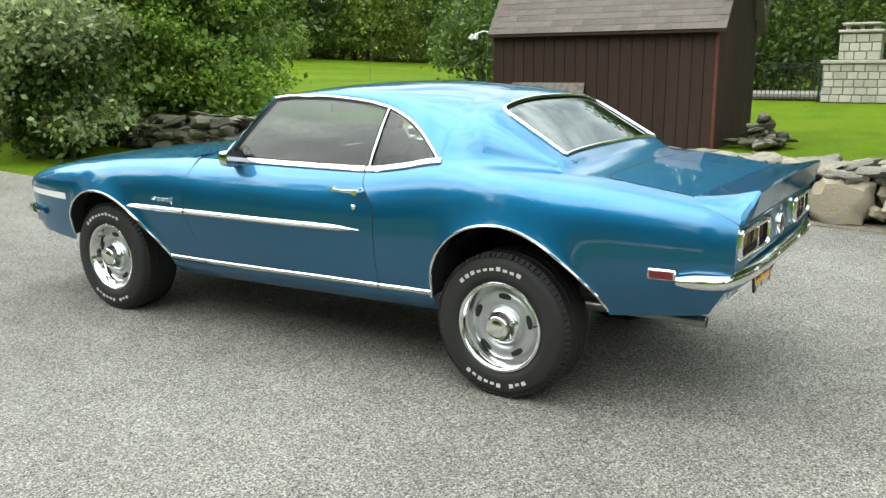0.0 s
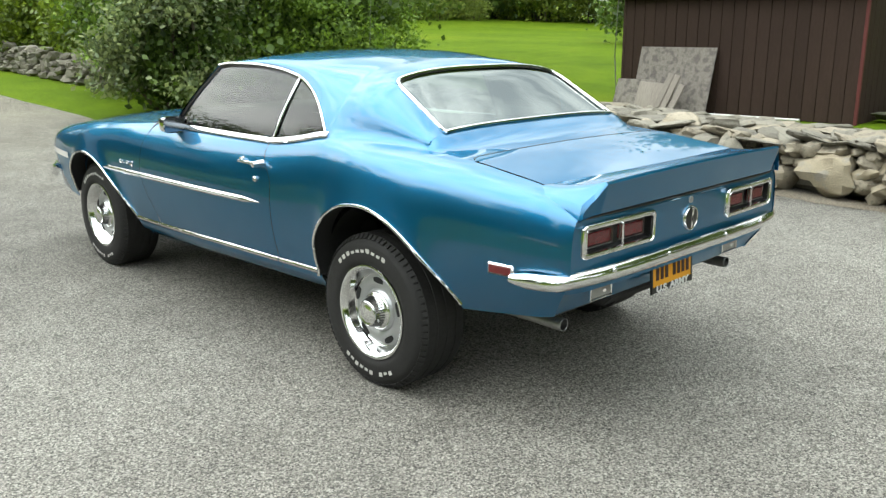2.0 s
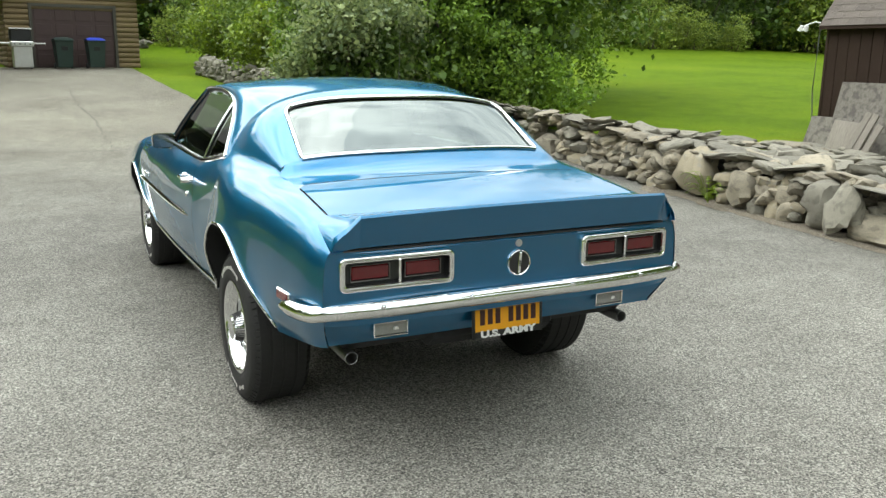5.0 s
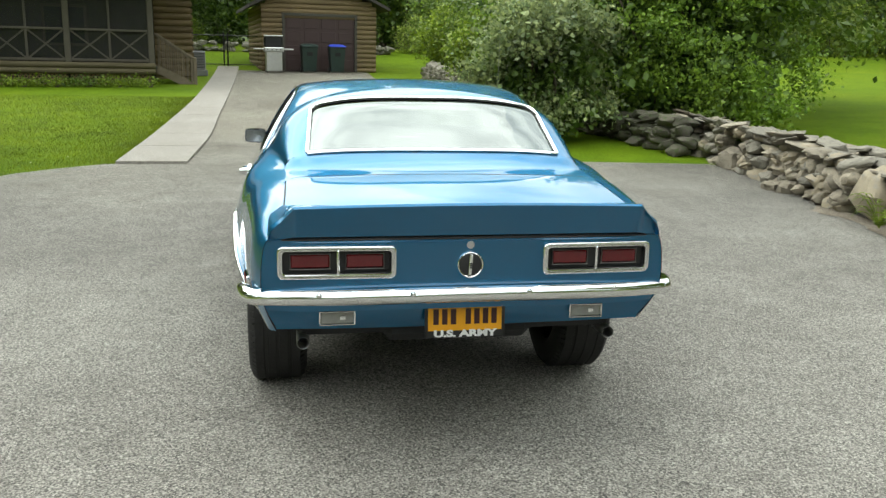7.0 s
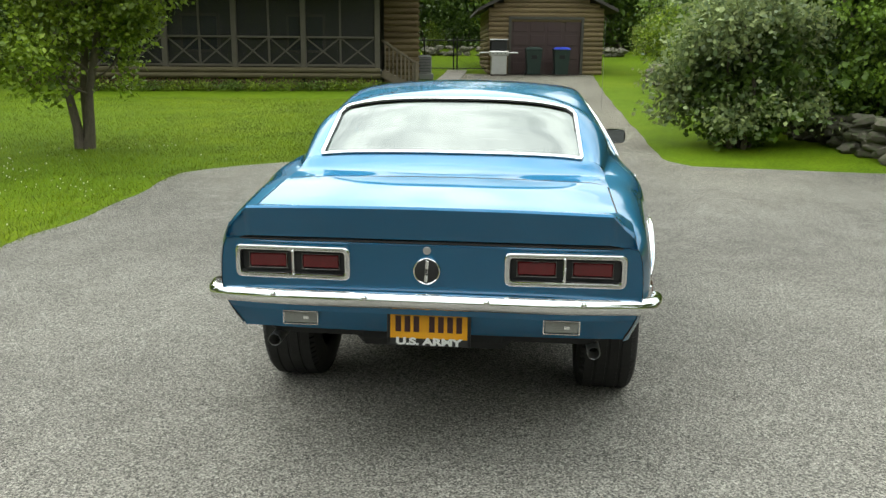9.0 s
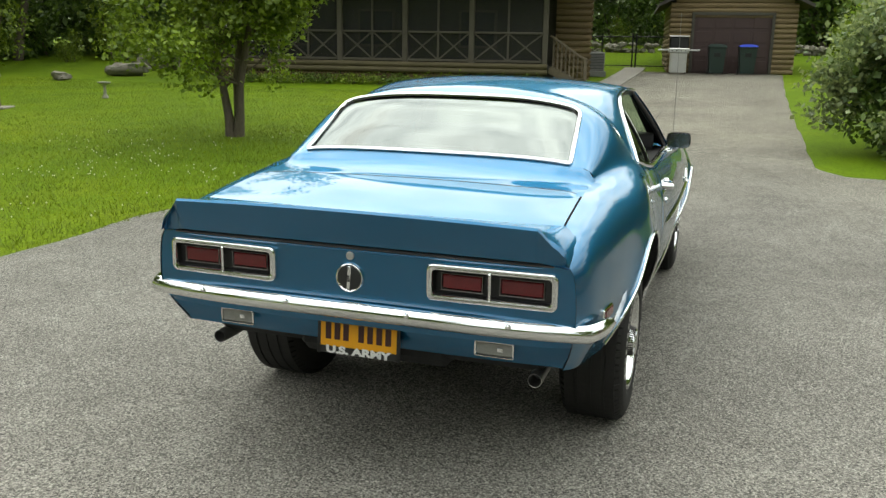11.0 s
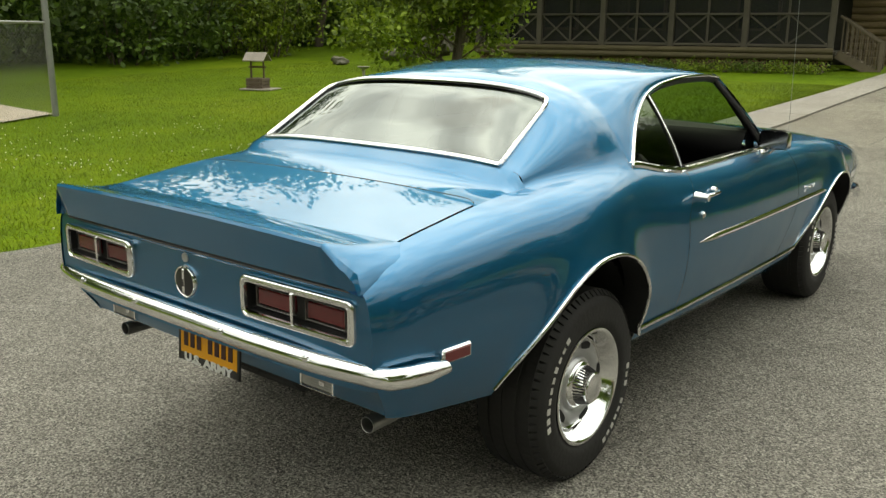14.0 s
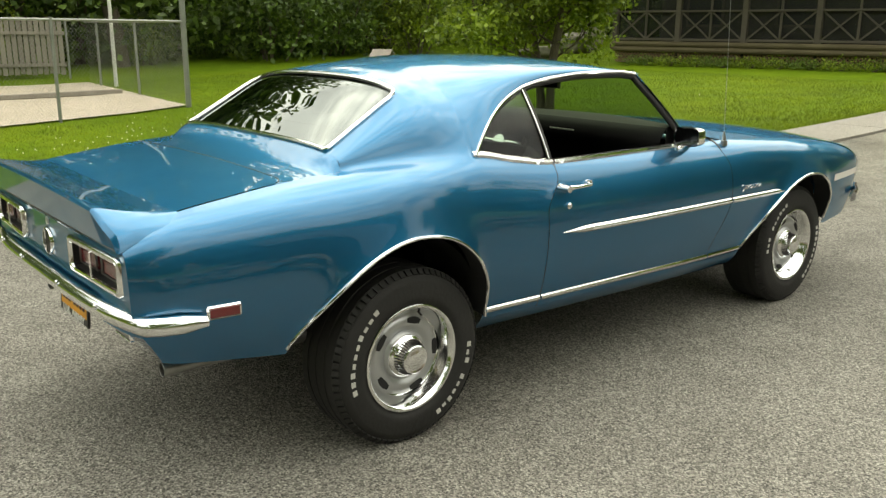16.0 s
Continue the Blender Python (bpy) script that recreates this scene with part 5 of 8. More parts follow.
def strip_sheet(left, right, y0, y1, step, lift):
    """A sheet between two edges, each x as a function of y."""
    n = int((y1 - y0) / step)
    return Geo().grid(lambda u, v: (lambda y: (lambda x: (x, y, lie(x, y) + lift))(left(y) + (right(y) - left(y)) * v))(y0 + (y1 - y0) * u), n, 24)


wob = lambda y, k: 0.05 * math.sin(1.7 * y + k) + 0.03 * math.sin(4.1 * y + 2 * k)
pad_left = curve((-30, -3.9), (0, -3.82), (3, -3.84), (5, -4.0), (6.3, -4.0), (6.9, -3.5), (7.4, -2.85), (7.7, -2.0))
pad_right = curve((-30, 5.6), (7.0, 5.5), (7.5, 5.1), (7.7, 2.45))
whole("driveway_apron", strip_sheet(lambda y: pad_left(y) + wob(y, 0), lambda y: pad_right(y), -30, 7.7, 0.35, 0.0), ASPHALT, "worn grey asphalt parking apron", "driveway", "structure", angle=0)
drive_right = curve((7.7, 2.45), (8.3, 2.18), (12, 2.2), (20, 2.3), (31, 2.6))
drive_left = curve((7.7, -1.95), (10, -1.89), (13.5, -1.99), (17.6, -2.09), (23.7, -2.27), (31, -2.55))
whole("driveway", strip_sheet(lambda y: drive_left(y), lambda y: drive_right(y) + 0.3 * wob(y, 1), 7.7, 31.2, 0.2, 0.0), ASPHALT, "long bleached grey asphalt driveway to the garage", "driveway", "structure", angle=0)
walk_left = curve((7.35, -2.82), (11, -2.77), (15, -2.79), (22, -2.97), (33, -3.42))
walk_right = curve((7.35, -1.97), (10, -1.91), (13.5, -2.01), (17.6, -2.11), (23.7, -2.29), (33, -2.62))
path_geo = Geo()
for k in range(17):
    a, b = 7.36 + k * 1.5, 7.36 + k * 1.5 + 1.485
    path_geo.grid(lambda u, v: (lambda y: (lambda x: (x, y, lie(x, y) + 0.035))(walk_left(y) + (walk_right(y) + 0.03 - walk_left(y)) * v))(a + (b - a) * u), 3, 2)
    path_geo.add([(walk_left(a), a, lie(0, a) - 0.02), (walk_right(a) + 0.03, a, lie(0, a) - 0.02), (walk_right(a) + 0.03, a, lie(0, a) + 0.035), (walk_left(a), a, lie(0, a) + 0.035)], [(0, 1, 2, 3)])
    path_geo.grid(lambda u, v: (lambda y: (walk_left(y), y, lie(0, y) - 0.02 + 0.055 * v))(a + (b - a) * u), 3, 1)
    path_geo.grid(lambda u, v: (lambda y: (walk_right(y) + 0.03, y, lie(0, y) - 0.02 + 0.055 * v))(a + (b - a) * u), 3, 1)
whole("footpath", path_geo, CONCRETE, "pale concrete footpath along the driveway", "path", "structure", angle=0)
CRACK = material("dark_crack", (0.05, 0.05, 0.045), 0.95, 0, 0.3, 4, 0.3, 60, 0.2)
crack = Geo()
rr = random.Random(3)
pts = [(x, 9.05 + 0.10 * math.sin(x * 2.3) + rr.uniform(-0.03, 0.03)) for x in np.linspace(-1.9, 2.1, 40)]
crack.add([(x, y + s * (0.008 + 0.008 * ((i * 7) % 5) / 5), lie(x, y) + 0.004) for i, (x, y) in enumerate(pts) for s in (-1, 1)], [(2 * i, 2 * i + 2, 2 * i + 3, 2 * i + 1) for i in range(39)])
whole("driveway_crack", crack, CRACK, "dark crack across the asphalt driveway", "crack", "structure", angle=0)


def run_crack(points, name_label, seed, wide=0.008):
    """A ragged crack along a line of places."""
    r_, g_, line = random.Random(seed), Geo(), []
    for (xa, ya), (xb, yb) in zip(points, points[1:]):
        n_ = max(2, int(math.hypot(xb - xa, yb - ya) / 0.12))
        line += [(xa + (xb - xa) * k / n_ + r_.uniform(-0.03, 0.03), ya + (yb - ya) * k / n_ + r_.uniform(-0.03, 0.03)) for k in range(n_)]
    v_ = []
    for k, (x, y) in enumerate(line):
        a, b = line[max(k - 1, 0)], line[min(k + 1, len(line) - 1)]
        d = math.hypot(b[0] - a[0], b[1] - a[1]) or 1
        w_ = wide * r_.uniform(0.4, 1.3)
        for s_ in (-1, 1):
            px, py = x - s_ * w_ * (b[1] - a[1]) / d, y + s_ * w_ * (b[0] - a[0]) / d
            v_.append((px, py, lie(px, py) + 0.004))
    g_.add(v_, [(2 * k, 2 * k + 2, 2 * k + 3, 2 * k + 1) for k in range(len(line) - 1)])
    whole("driveway_crack", g_, CRACK, name_label, "crack", "structure", angle=0)


run_crack(((-0.42, 9.3), (-0.35, 11.5), (-0.30, 13.2), (-0.38, 16.2), (-0.25, 21.0)), "dark crack running along the bleached driveway", 5)

# ---- shed ----
SHED_WOOD = material("dark_brown_siding", (0.037, 0.0225, 0.0170), 0.8, 0, 0.25, 3, 0.25, 50, 0.2, per_piece=0.10, stretch=(1, 1, 0.25))
SHED_WOOD.node_tree.nodes["Principled BSDF"].inputs["Specular IOR Level"].default_value = 0.2
RED_STAIN = material("red_corner_paint", (0.10, 0.018, 0.016), 0.7, 0, 0.3, 4, 0.2, 50, 0.1)
SHINGLE = material("brown_grey_shingle", (0.128, 0.108, 0.094), 0.9, 0, 0.2, 5, 0.35, 120, 0.5, per_piece=0.16)
OSB = material("weathered_board", (0.215, 0.195, 0.170), 0.9, 0, 0.4, 9, 0.45, 55, 0.3, second=(0.11, 0.098, 0.088), amount=0.6)
GREY_WOOD = material("grey_weathered_wood", (0.24, 0.215, 0.185), 0.9, 0, 0.3, 5, 0.3, 60, 0.3, per_piece=0.15, stretch=(1, 1, 0.2))
shed = thing("shed", (0, 0, 0), label="dark brown wooden garden shed with a shingled gambrel roof", category="shed")
X0, X1, Y0, Y1, ZB, ZT = 10.45, 12.95, 2.18, 6.38, 0.06, 2.11
core = Geo().box(((X0 + X1) / 2, (Y0 + Y1) / 2, (ZB + ZT) / 2), (X1 - X0 - 0.03, Y1 - Y0 - 0.03, ZT - ZB), 0.0)
prof = [(X0 + 0.01, ZT), (X1 - 0.01, ZT), (12.42, 3.02), (11.70, 3.40), (10.98, 3.02)]
for yy in (Y0 + 0.012, Y1 - 0.012):
    core.add([(x, yy, z) for x, z in prof], [(0, 1, 2, 3, 4)])
part("wall", core, SHED_WOOD, shed, shade=False)
n = 20
w = (Y1 - Y0) / n
plank_mesh = Geo().box((0, 0, 0), (0.018, w - 0.009, ZT - ZB - 0.02), 0.004).mesh("plank", SHED_WOOD, False)
for k in range(n):
    o = part("plank", plank_mesh, SHED_WOOD, shed)
    o.location = (X0 - 0.007, Y0 + (k + 0.5) * w, (ZB + ZT) / 2)
m = 12
w2 = (X1 - X0) / m
for k in range(m):
    xc = X0 + (k + 0.5) * w2
    d = abs(xc - 11.70)
    top = ZT + (3.02 - ZT) * (1.25 - d) / 0.53 if d > 0.72 else 3.02 + 0.38 * (0.72 - d) / 0.72
    o = part("plank", Geo().box((xc, Y0 - 0.007, (ZB + top) / 2), (w2 - 0.009, 0.018, top - ZB - 0.02), 0.004), SHED_WOOD, shed, shade=False)
part("corner_board", Geo().box((X0 - 0.006, Y0 + 0.008, (ZB + ZT) / 2), (0.05, 0.05, ZT - ZB), 0.006), RED_STAIN, shed, "reddish painted corner board", shade=False)
part("corner_board", Geo().box((X0 - 0.006, Y1 - 0.008, (ZB + ZT) / 2), (0.05, 0.05, ZT - ZB), 0.006), SHED_WOOD, shed, shade=False)
roof_lines = (((10.28, 2.055), (10.98, 3.06)), ((10.98, 3.06), (11.70, 3.45)), ((12.42, 3.06), (11.70, 3.45)), ((13.12, 2.055), (12.42, 3.06)))
YR0, YR1 = Y0 - 0.16, Y1 + 0.06
for (xa, za), (xb, zb) in roof_lines:
    dx, dz = xb - xa, zb - za
    L = math.hypot(dx, dz)
    nx, nz = -dz / L * math.copysign(1, dx), abs(dx) / L
    deck_g = Geo().add([(xa, YR0, za), (xb, YR0, zb), (xb, YR1, zb), (xa, YR1, za), (xa - nx * 0.03, YR0, za - nz * 0.03), (xb - nx * 0.03, YR0, zb - nz * 0.03), (xb - nx * 0.03, YR1, zb - nz * 0.03), (xa - nx * 0.03, YR1, za - nz * 0.03)],
                       [(0, 1, 2, 3), (4, 7, 6, 5), (0, 4, 5, 1), (3, 2, 6, 7), (0, 3, 7, 4), (1, 5, 6, 2)])
    slope = part("roof", deck_g, SHINGLE, shed, "brown-grey asphalt shingle roof", shade=False)
    if xb <= 11.8 and dx > 0:
        rows = int(L / 0.135)
        turn = Matrix(((dx / L, 0, nx, 0), (0, 1, 0, 0), (dz / L, 0, nz, 0), (0, 0, 0, 1)))
        tab = Geo().box((0, 0, 0), (0.150, 0.296, 0.007), 0.002).mesh("shingle", SHINGLE, False)
        for r in range(rows):
            for c in range(15):
                y = YR0 + 0.15 + c * 0.30 - (0.15 if r % 2 else 0)
                if y < YR0 + 0.1 or y > YR1 - 0.1:
                    continue
                d = (r + 0.5) * 0.135
                o = part("shingle", tab, SHINGLE, slope)
                o.matrix_basis = Matrix.Translation((xa + dx / L * d + nx * 0.006, y, za + dz / L * d + nz * 0.006)) @ turn @ pose(0, 0, 0, 0, 2.2, 0)
part("fascia", Geo().box((10.30, (YR0 + YR1) / 2, 2.03), (0.03, YR1 - YR0, 0.07), 0.005), SHED_WOOD, shed, shade=False)

# boards leaning on the shed
def leaning(name, y0, y1, foot_x, top_x, z1, label, mat, thick=0.02, roll=0.0):
    z0 = lie(foot_x, 4) + 0.0
    L = math.hypot(top_x - foot_x, z1 - z0)
    a = math.degrees(math.atan2(top_x - foot_x, z1 - z0))
    g = Geo().box((0, 0, L / 2), (thick, y1 - y0, L), 0.004)
    o = whole(name, g, mat, label, "board", shade=False)
    o.matrix_basis = Matrix.Translation((foot_x, (y0 + y1) / 2, z0)) @ pose(0, 0, 0, 0, a, 0) @ pose(0, 0, 0, roll, 0, 0)
    return o


leaning("chipboard_sheet", 4.50, 5.96, 10.12, 10.40, 1.17, "weathered grey chipboard sheet leaning on the shed", OSB)
leaning("plywood_sheet", 5.42, 6.20, 9.86, 10.07, 0.62, "stained grey plywood sheet leaning on boards", OSB)
leaning("plywood_offcut", 5.02, 5.72, 9.80, 9.98, 0.58, "grey plywood offcut leaning on a sheet", GREY_WOOD, 0.02, 3)
for k, (y, z) in enumerate(((5.26, 0.78), (5.14, 0.76), (5.00, 0.60))):
    leaning("loose_plank", y - 0.055, y + 0.055, 9.72 + 0.02 * k, 9.93, z, "rough grey plank leaning on plywood", GREY_WOOD, 0.03, 17)
WHITE_PIPE = material("white_plastic", (0.62, 0.62, 0.60), 0.5, 0, 0.1, 8, 0.1, 60, 0.05)
whole("plastic_pipe", Geo().rod((10.15, 4.45, lie(10.1, 4) + 0.03), (10.25, 2.95, lie(10.1, 4) + 0.035), 0.02, 12), WHITE_PIPE, "white plastic pipe lying along the shed", "pipe")

# a lamp on an arm and a rain pipe at the shed's far corner
yard_lamp = thing("yard_lamp", (10.26, 6.42, 2.06), 0, "white floodlight on an arm at the shed corner", "lamp")
part("arm", Geo().tube([(0.12, -0.05, 0.02), (0.05, 0.12, 0.06), (0.0, 0.30, 0.0)], 0.012, 8), WHITE_PIPE, yard_lamp)
for dy in (0.26, 0.36):
    part("lamp_head", Geo().lathe([(0.0, 0.10), (0.030, 0.09), (0.050, 0.0), (0.045, 0.0), (0.0, 0.07)], 16, pose(-0.02, dy, -0.08, 25, 0, 0)), WHITE_PIPE, yard_lamp)
whole("rain_pipe", Geo().tube([(10.42, 6.44, 0.07), (10.40, 6.46, 0.30), (10.38, 6.52, 1.00), (10.38, 6.50, 1.90), (10.34, 6.45, 2.05)], 0.011, 8), PIPE, "thin grey pipe down the shed corner", "pipe")

# ---- garage built of logs ----
LOG = material("honey_brown_log", (0.155, 0.112, 0.055), 0.8, 0, 0.3, 2.5, 0.25, 40, 0.2, per_piece=0.14, stretch=(0.3, 1, 1))
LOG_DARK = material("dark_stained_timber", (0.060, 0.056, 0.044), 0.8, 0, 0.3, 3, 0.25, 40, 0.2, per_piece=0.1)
DOOR_BROWN = material("brown_garage_door", (0.045, 0.024, 0.022), 0.6, 0, 0.15, 3, 0.15, 60, 0.1)
GROOF = material("dark_roof", (0.05, 0.045, 0.04), 0.9, 0, 0.2, 4, 0.3, 80, 0.3)
TURN = 7.0
garage = thing("garage", (0.68, 31.2, 0.86), TURN, "log-built garage with a brown overhead door", "garage")
log_r = 0.10
def log(parent, a, b, r, mat):
    g = Geo().tube([a, (Vector(a) * 0.5 + Vector(b) * 0.5), b], [r, r * 1.02, r], 10)
    return part("log", g, mat, parent)
for k in range(19):
    z = 0.09 + k * 0.185
    if z < 2.1:
        log(garage, (-2.28, 0, z), (-1.40, 0, z), log_r, LOG)
        log(garage, (1.40, 0, z), (2.28, 0, z), log_r, LOG)
    else:
        half = 2.28 if z < 2.6 else max(0.3, 2.28 - (z - 2.6) * 2.2)
        log(garage, (-half, 0, z), (half, 0, z), log_r, LOG)
    if z < 2.6:
        for sx in (-1, 1):
            log(garage, (sx * 2.2, 0.1, z), (sx * 2.2, 6.0, z), log_r, LOG)
part("wall", Geo().box((0, 3.1, 1.3), (4.2, 5.9, 2.6), 0), LOG_DARK, garage, shade=False)
gdoor = part("overhead_door", Geo().box((0, -0.02, 1.06), (2.76, 0.05, 2.12), 0.01), DOOR_BROWN, garage, "brown overhead door", shade=False)
for r in range(4):
    for c in range(4):
        part("door_panel", Geo().box((-1.03 + c * 0.687, -0.052, 0.28 + r * 0.53), (0.56, 0.02, 0.40), 0.012), DOOR_BROWN, gdoor, shade=False)
for sx in (-1, 1):
    part("door_post", Geo().box((sx * 1.44, -0.06, 1.07), (0.11, 0.14, 2.14), 0.01), LOG_DARK, garage, shade=False)
part("door_lintel", Geo().box((0, -0.06, 2.19), (3.0, 0.14, 0.11), 0.01), LOG_DARK, garage, shade=False)
for sx in (-1, 1):
    part("roof", Geo().add([(sx * 2.75, -0.5, 2.42), (0, -0.5, 3.72), (0, 6.6, 3.72), (sx * 2.75, 6.6, 2.42), (sx * 2.75, -0.5, 2.54), (0, -0.5, 3.86), (0, 6.6, 3.86), (sx * 2.75, 6.6, 2.54)],
                   [(0, 1, 2, 3), (4, 7, 6, 5), (0, 4, 5, 1), (3, 2, 6, 7), (0, 3, 7, 4)]), GROOF, garage, shade=False)

# wheelie bins, grill, gate and the air conditioner
BIN_GREEN = material("dark_green_plastic", (0.012, 0.030, 0.024), 0.5, 0, 0.15, 8, 0.1, 90, 0.05)
BIN_BLUE = material("blue_plastic", (0.02, 0.05, 0.42), 0.45, 0, 0.1, 8, 0.1, 90, 0.05)
SILVER = material("brushed_silver", (0.55, 0.55, 0.54), 0.35, 0.6, 0.1, 10, 0.1, 90, 0.02)
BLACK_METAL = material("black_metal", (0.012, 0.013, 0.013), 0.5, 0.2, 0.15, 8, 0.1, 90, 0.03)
def bin_thing(at, lid_mat, label):
    b = thing("wheelie_bin", at, TURN, label, "bin", "bins by the garage door")
    part("body", Geo().add([(x * (0.24 if z < 0.5 else 0.30), y * (0.24 if z < 0.5 else 0.32), z) for z in (0.06, 0.98) for x, y in ((-1, -1), (1, -1), (1, 1), (-1, 1))],
                           [(0, 1, 2, 3), (0, 4, 5, 1), (1, 5, 6, 2), (2, 6, 7, 3), (3, 7, 4, 0), (4, 7, 6, 5)]), BIN_GREEN, b, shade=False)
    part("rim", Geo().box((0, -0.01, 0.985), (0.64, 0.68, 0.05), 0.015), BIN_GREEN, b, shade=False)
    part("lid", Geo().grid(lambda u, v: ((u * 2 - 1) * 0.32, (v * 2 - 1) * 0.35, 1.01 + 0.10 * (1 - (v * 2 - 1) ** 2) * (1 - 0.5 * (u * 2 - 1) ** 4)), 10, 10), lid_mat, b)
    part("handle", Geo().rod((-0.26, 0.37, 1.0), (0.26, 0.37, 1.0), 0.018, 8), BIN_GREEN, b)
    for sx in (-1, 1):
        part("wheel", Geo().lathe([(0.0, -0.025), (0.10, -0.025), (0.10, 0.025), (0.0, 0.025)], 20, pose(sx * 0.28, 0.22, 0.10, 0, 90, 0)), BLACK_METAL, b)
    part("badge", Geo().box((0, -0.297, 0.72), (0.22, 0.012, 0.14), 0.004, pose(0, 0, 0, 5)), BLACK_METAL, b, shade=False)
bin_thing((0.22, 30.35, lie(0, 30.3)), BIN_GREEN, "dark green wheeled rubbish bin by the garage door")
bin_thing((1.30, 30.45, lie(0, 30.4)), BIN_BLUE, "dark wheeled bin with a bright blue lid")
grill = thing("gas_grill", (-1.12, 29.9, lie(0, 29.9)), TURN, "silver gas grill with its black lid raised", "grill")
part("cabinet", Geo().box((0, 0, 0.42), (0.60, 0.45, 0.72), 0.02), SILVER, grill, shade=False)
part("firebox", Geo().box((0, 0, 0.86), (0.74, 0.52, 0.18), 0.03), SILVER, grill, shade=False)
part("lid", Geo().box((0, 0.12, 1.16), (0.70, 0.30, 0.42), 0.06), BLACK_METAL, grill, "black raised lid", shade=False)
part("lid_edge", Geo().box((0, 0.0, 1.38), (0.72, 0.10, 0.04), 0.01), SILVER, grill, shade=False)
for sx in (-1, 1):
    part("side_shelf", Geo().box((sx * 0.56, 0, 0.88), (0.36, 0.42, 0.05), 0.012), SILVER, grill, shade=False)
    part("caster", Geo().lathe([(0.0, -0.02), (0.05, -0.02), (0.05, 0.02), (0.0, 0.02)], 14, pose(sx * 0.26, 0, 0.05, 0, 90, 0)), BLACK_METAL, grill)
for k in range(4):
    part("knob", Geo().lathe([(0.0, 0.03), (0.02, 0.03), (0.022, 0.0)], 12, pose(-0.24 + 0.16 * k, -0.27, 0.86, 90)), BLACK_METAL, grill)

gate = thing("metal_gate", (-1.75, 32.6, 0.96), 176, "black chain-link yard gate and fence, closed", "gate")
part("top_rail", Geo().rod((0, 0, 1.25), (4.4, 0, 1.25), 0.022, 8), BLACK_METAL, gate)
part("bottom_rail", Geo().rod((0, 0, 0.10), (4.4, 0, 0.10), 0.02, 8), BLACK_METAL, gate)
for x in (0.0, 1.25, 1.40, 2.65, 3.5, 4.4):
    part("post", Geo().rod((x, 0, 0), (x, 0, 1.36), 0.032, 8), BLACK_METAL, gate)
def link_mesh(length, height, cell, r):
    g = Geo()
    n = int((length + height) / cell)
    for k in range(n + 1):
        for s in (1, -1):
            a0 = k * cell - height
            p, q = (a0, 0.0), (a0 + height, height)
            lo, hi = max(0.0, -a0), min(height, length - a0)
            if hi - lo < 0.02:
                continue
            xs = (a0 + lo, a0 + hi)
            zs = (lo, hi) if s > 0 else (height - lo, height - hi)
            g.add([(xs[0], 0, zs[0] - r), (xs[1], 0, zs[1] - r), (xs[1], 0, zs[1] + r), (xs[0], 0, zs[0] + r)], [(0, 1, 2, 3)])
    return g
tagged(part("wire_mesh", link_mesh(4.4, 1.12, 0.075, 0.003), BLACK_METAL, gate, shade=False), kind="stuff")
ac = thing("air_conditioner", (-3.72, 27.2, lie(0, 27.2)), 10, "grey metal air conditioner unit beside the house", "air conditioner")
ac.scale = (0.78, 0.78, 0.86)
GREY_METAL = material("grey_metal", (0.20, 0.205, 0.20), 0.6, 0.3, 0.1, 8, 0.1, 60, 0.05)
part("case", Geo().box((0, 0, 0.60), (0.74, 0.74, 0.74), 0.03), GREY_METAL, ac, shade=False)
for k in range(10):
    part("louvre", Geo().box((0, -0.375, 0.32 + 0.062 * k), (0.66, 0.012, 0.02), 0.004), BLACK_METAL, ac, shade=False)
part("top_grille", Geo().lathe([(0.30, 0.0), (0.31, 0.02), (0.26, 0.03), (0.0, 0.04)], 20, pose(0, 0, 0.965)), BLACK_METAL, ac)
part("base_pad", Geo().box((0, 0, 0.11), (0.9, 0.9, 0.24), 0.02), GREY_METAL, ac, shade=False)

# ---- log house with a screened porch ----
SCREEN = bpy.data.materials.new("insect_screen")
SCREEN.use_nodes = True
_n, _l = SCREEN.node_tree.nodes, SCREEN.node_tree.links
_mix, _tr = _n.new("ShaderNodeMixShader"), _n.new("ShaderNodeBsdfTransparent")
_n["Principled BSDF"].inputs["Base Color"].default_value = (0.012, 0.013, 0.013, 1)
_n["Principled BSDF"].inputs["Roughness"].default_value = 0.6
_mix.inputs["Fac"].default_value = 0.55
_l.new(_tr.outputs["BSDF"], _mix.inputs[1]), _l.new(_n["Principled BSDF"].outputs["BSDF"], _mix.inputs[2])
_l.new(_mix.outputs["Shader"], _n["Material Output"].inputs["Surface"])
RAIL = material("grey_brown_rail", (0.080, 0.070, 0.054), 0.8, 0, 0.25, 5, 0.25, 60, 0.1, per_piece=0.12)
RIM = material("olive_brown_log_rim", (0.108, 0.088, 0.046), 0.8, 0, 0.3, 2, 0.25, 40, 0.2, per_piece=0.1)
LATTICE = material("brown_lattice", (0.16, 0.105, 0.060), 0.85, 0, 0.2, 5, 0.2, 60, 0.05)
house = thing("house", (-12.74, 20.67, 0.50), 10, "dark log house with a long screened porch", "house")
BAYS = (-2.06, 0.06, 2.10, 4.15, 6.20, 8.41)
ZF, ZR0, ZR1, ZC = 0.60, 0.74, 1.57, 2.9
for x in BAYS:
    part("porch_post", Geo().box((x, 0, (ZF + ZC) / 2), (0.16, 0.16, ZC - ZF), 0.015), RAIL, house, shade=False)
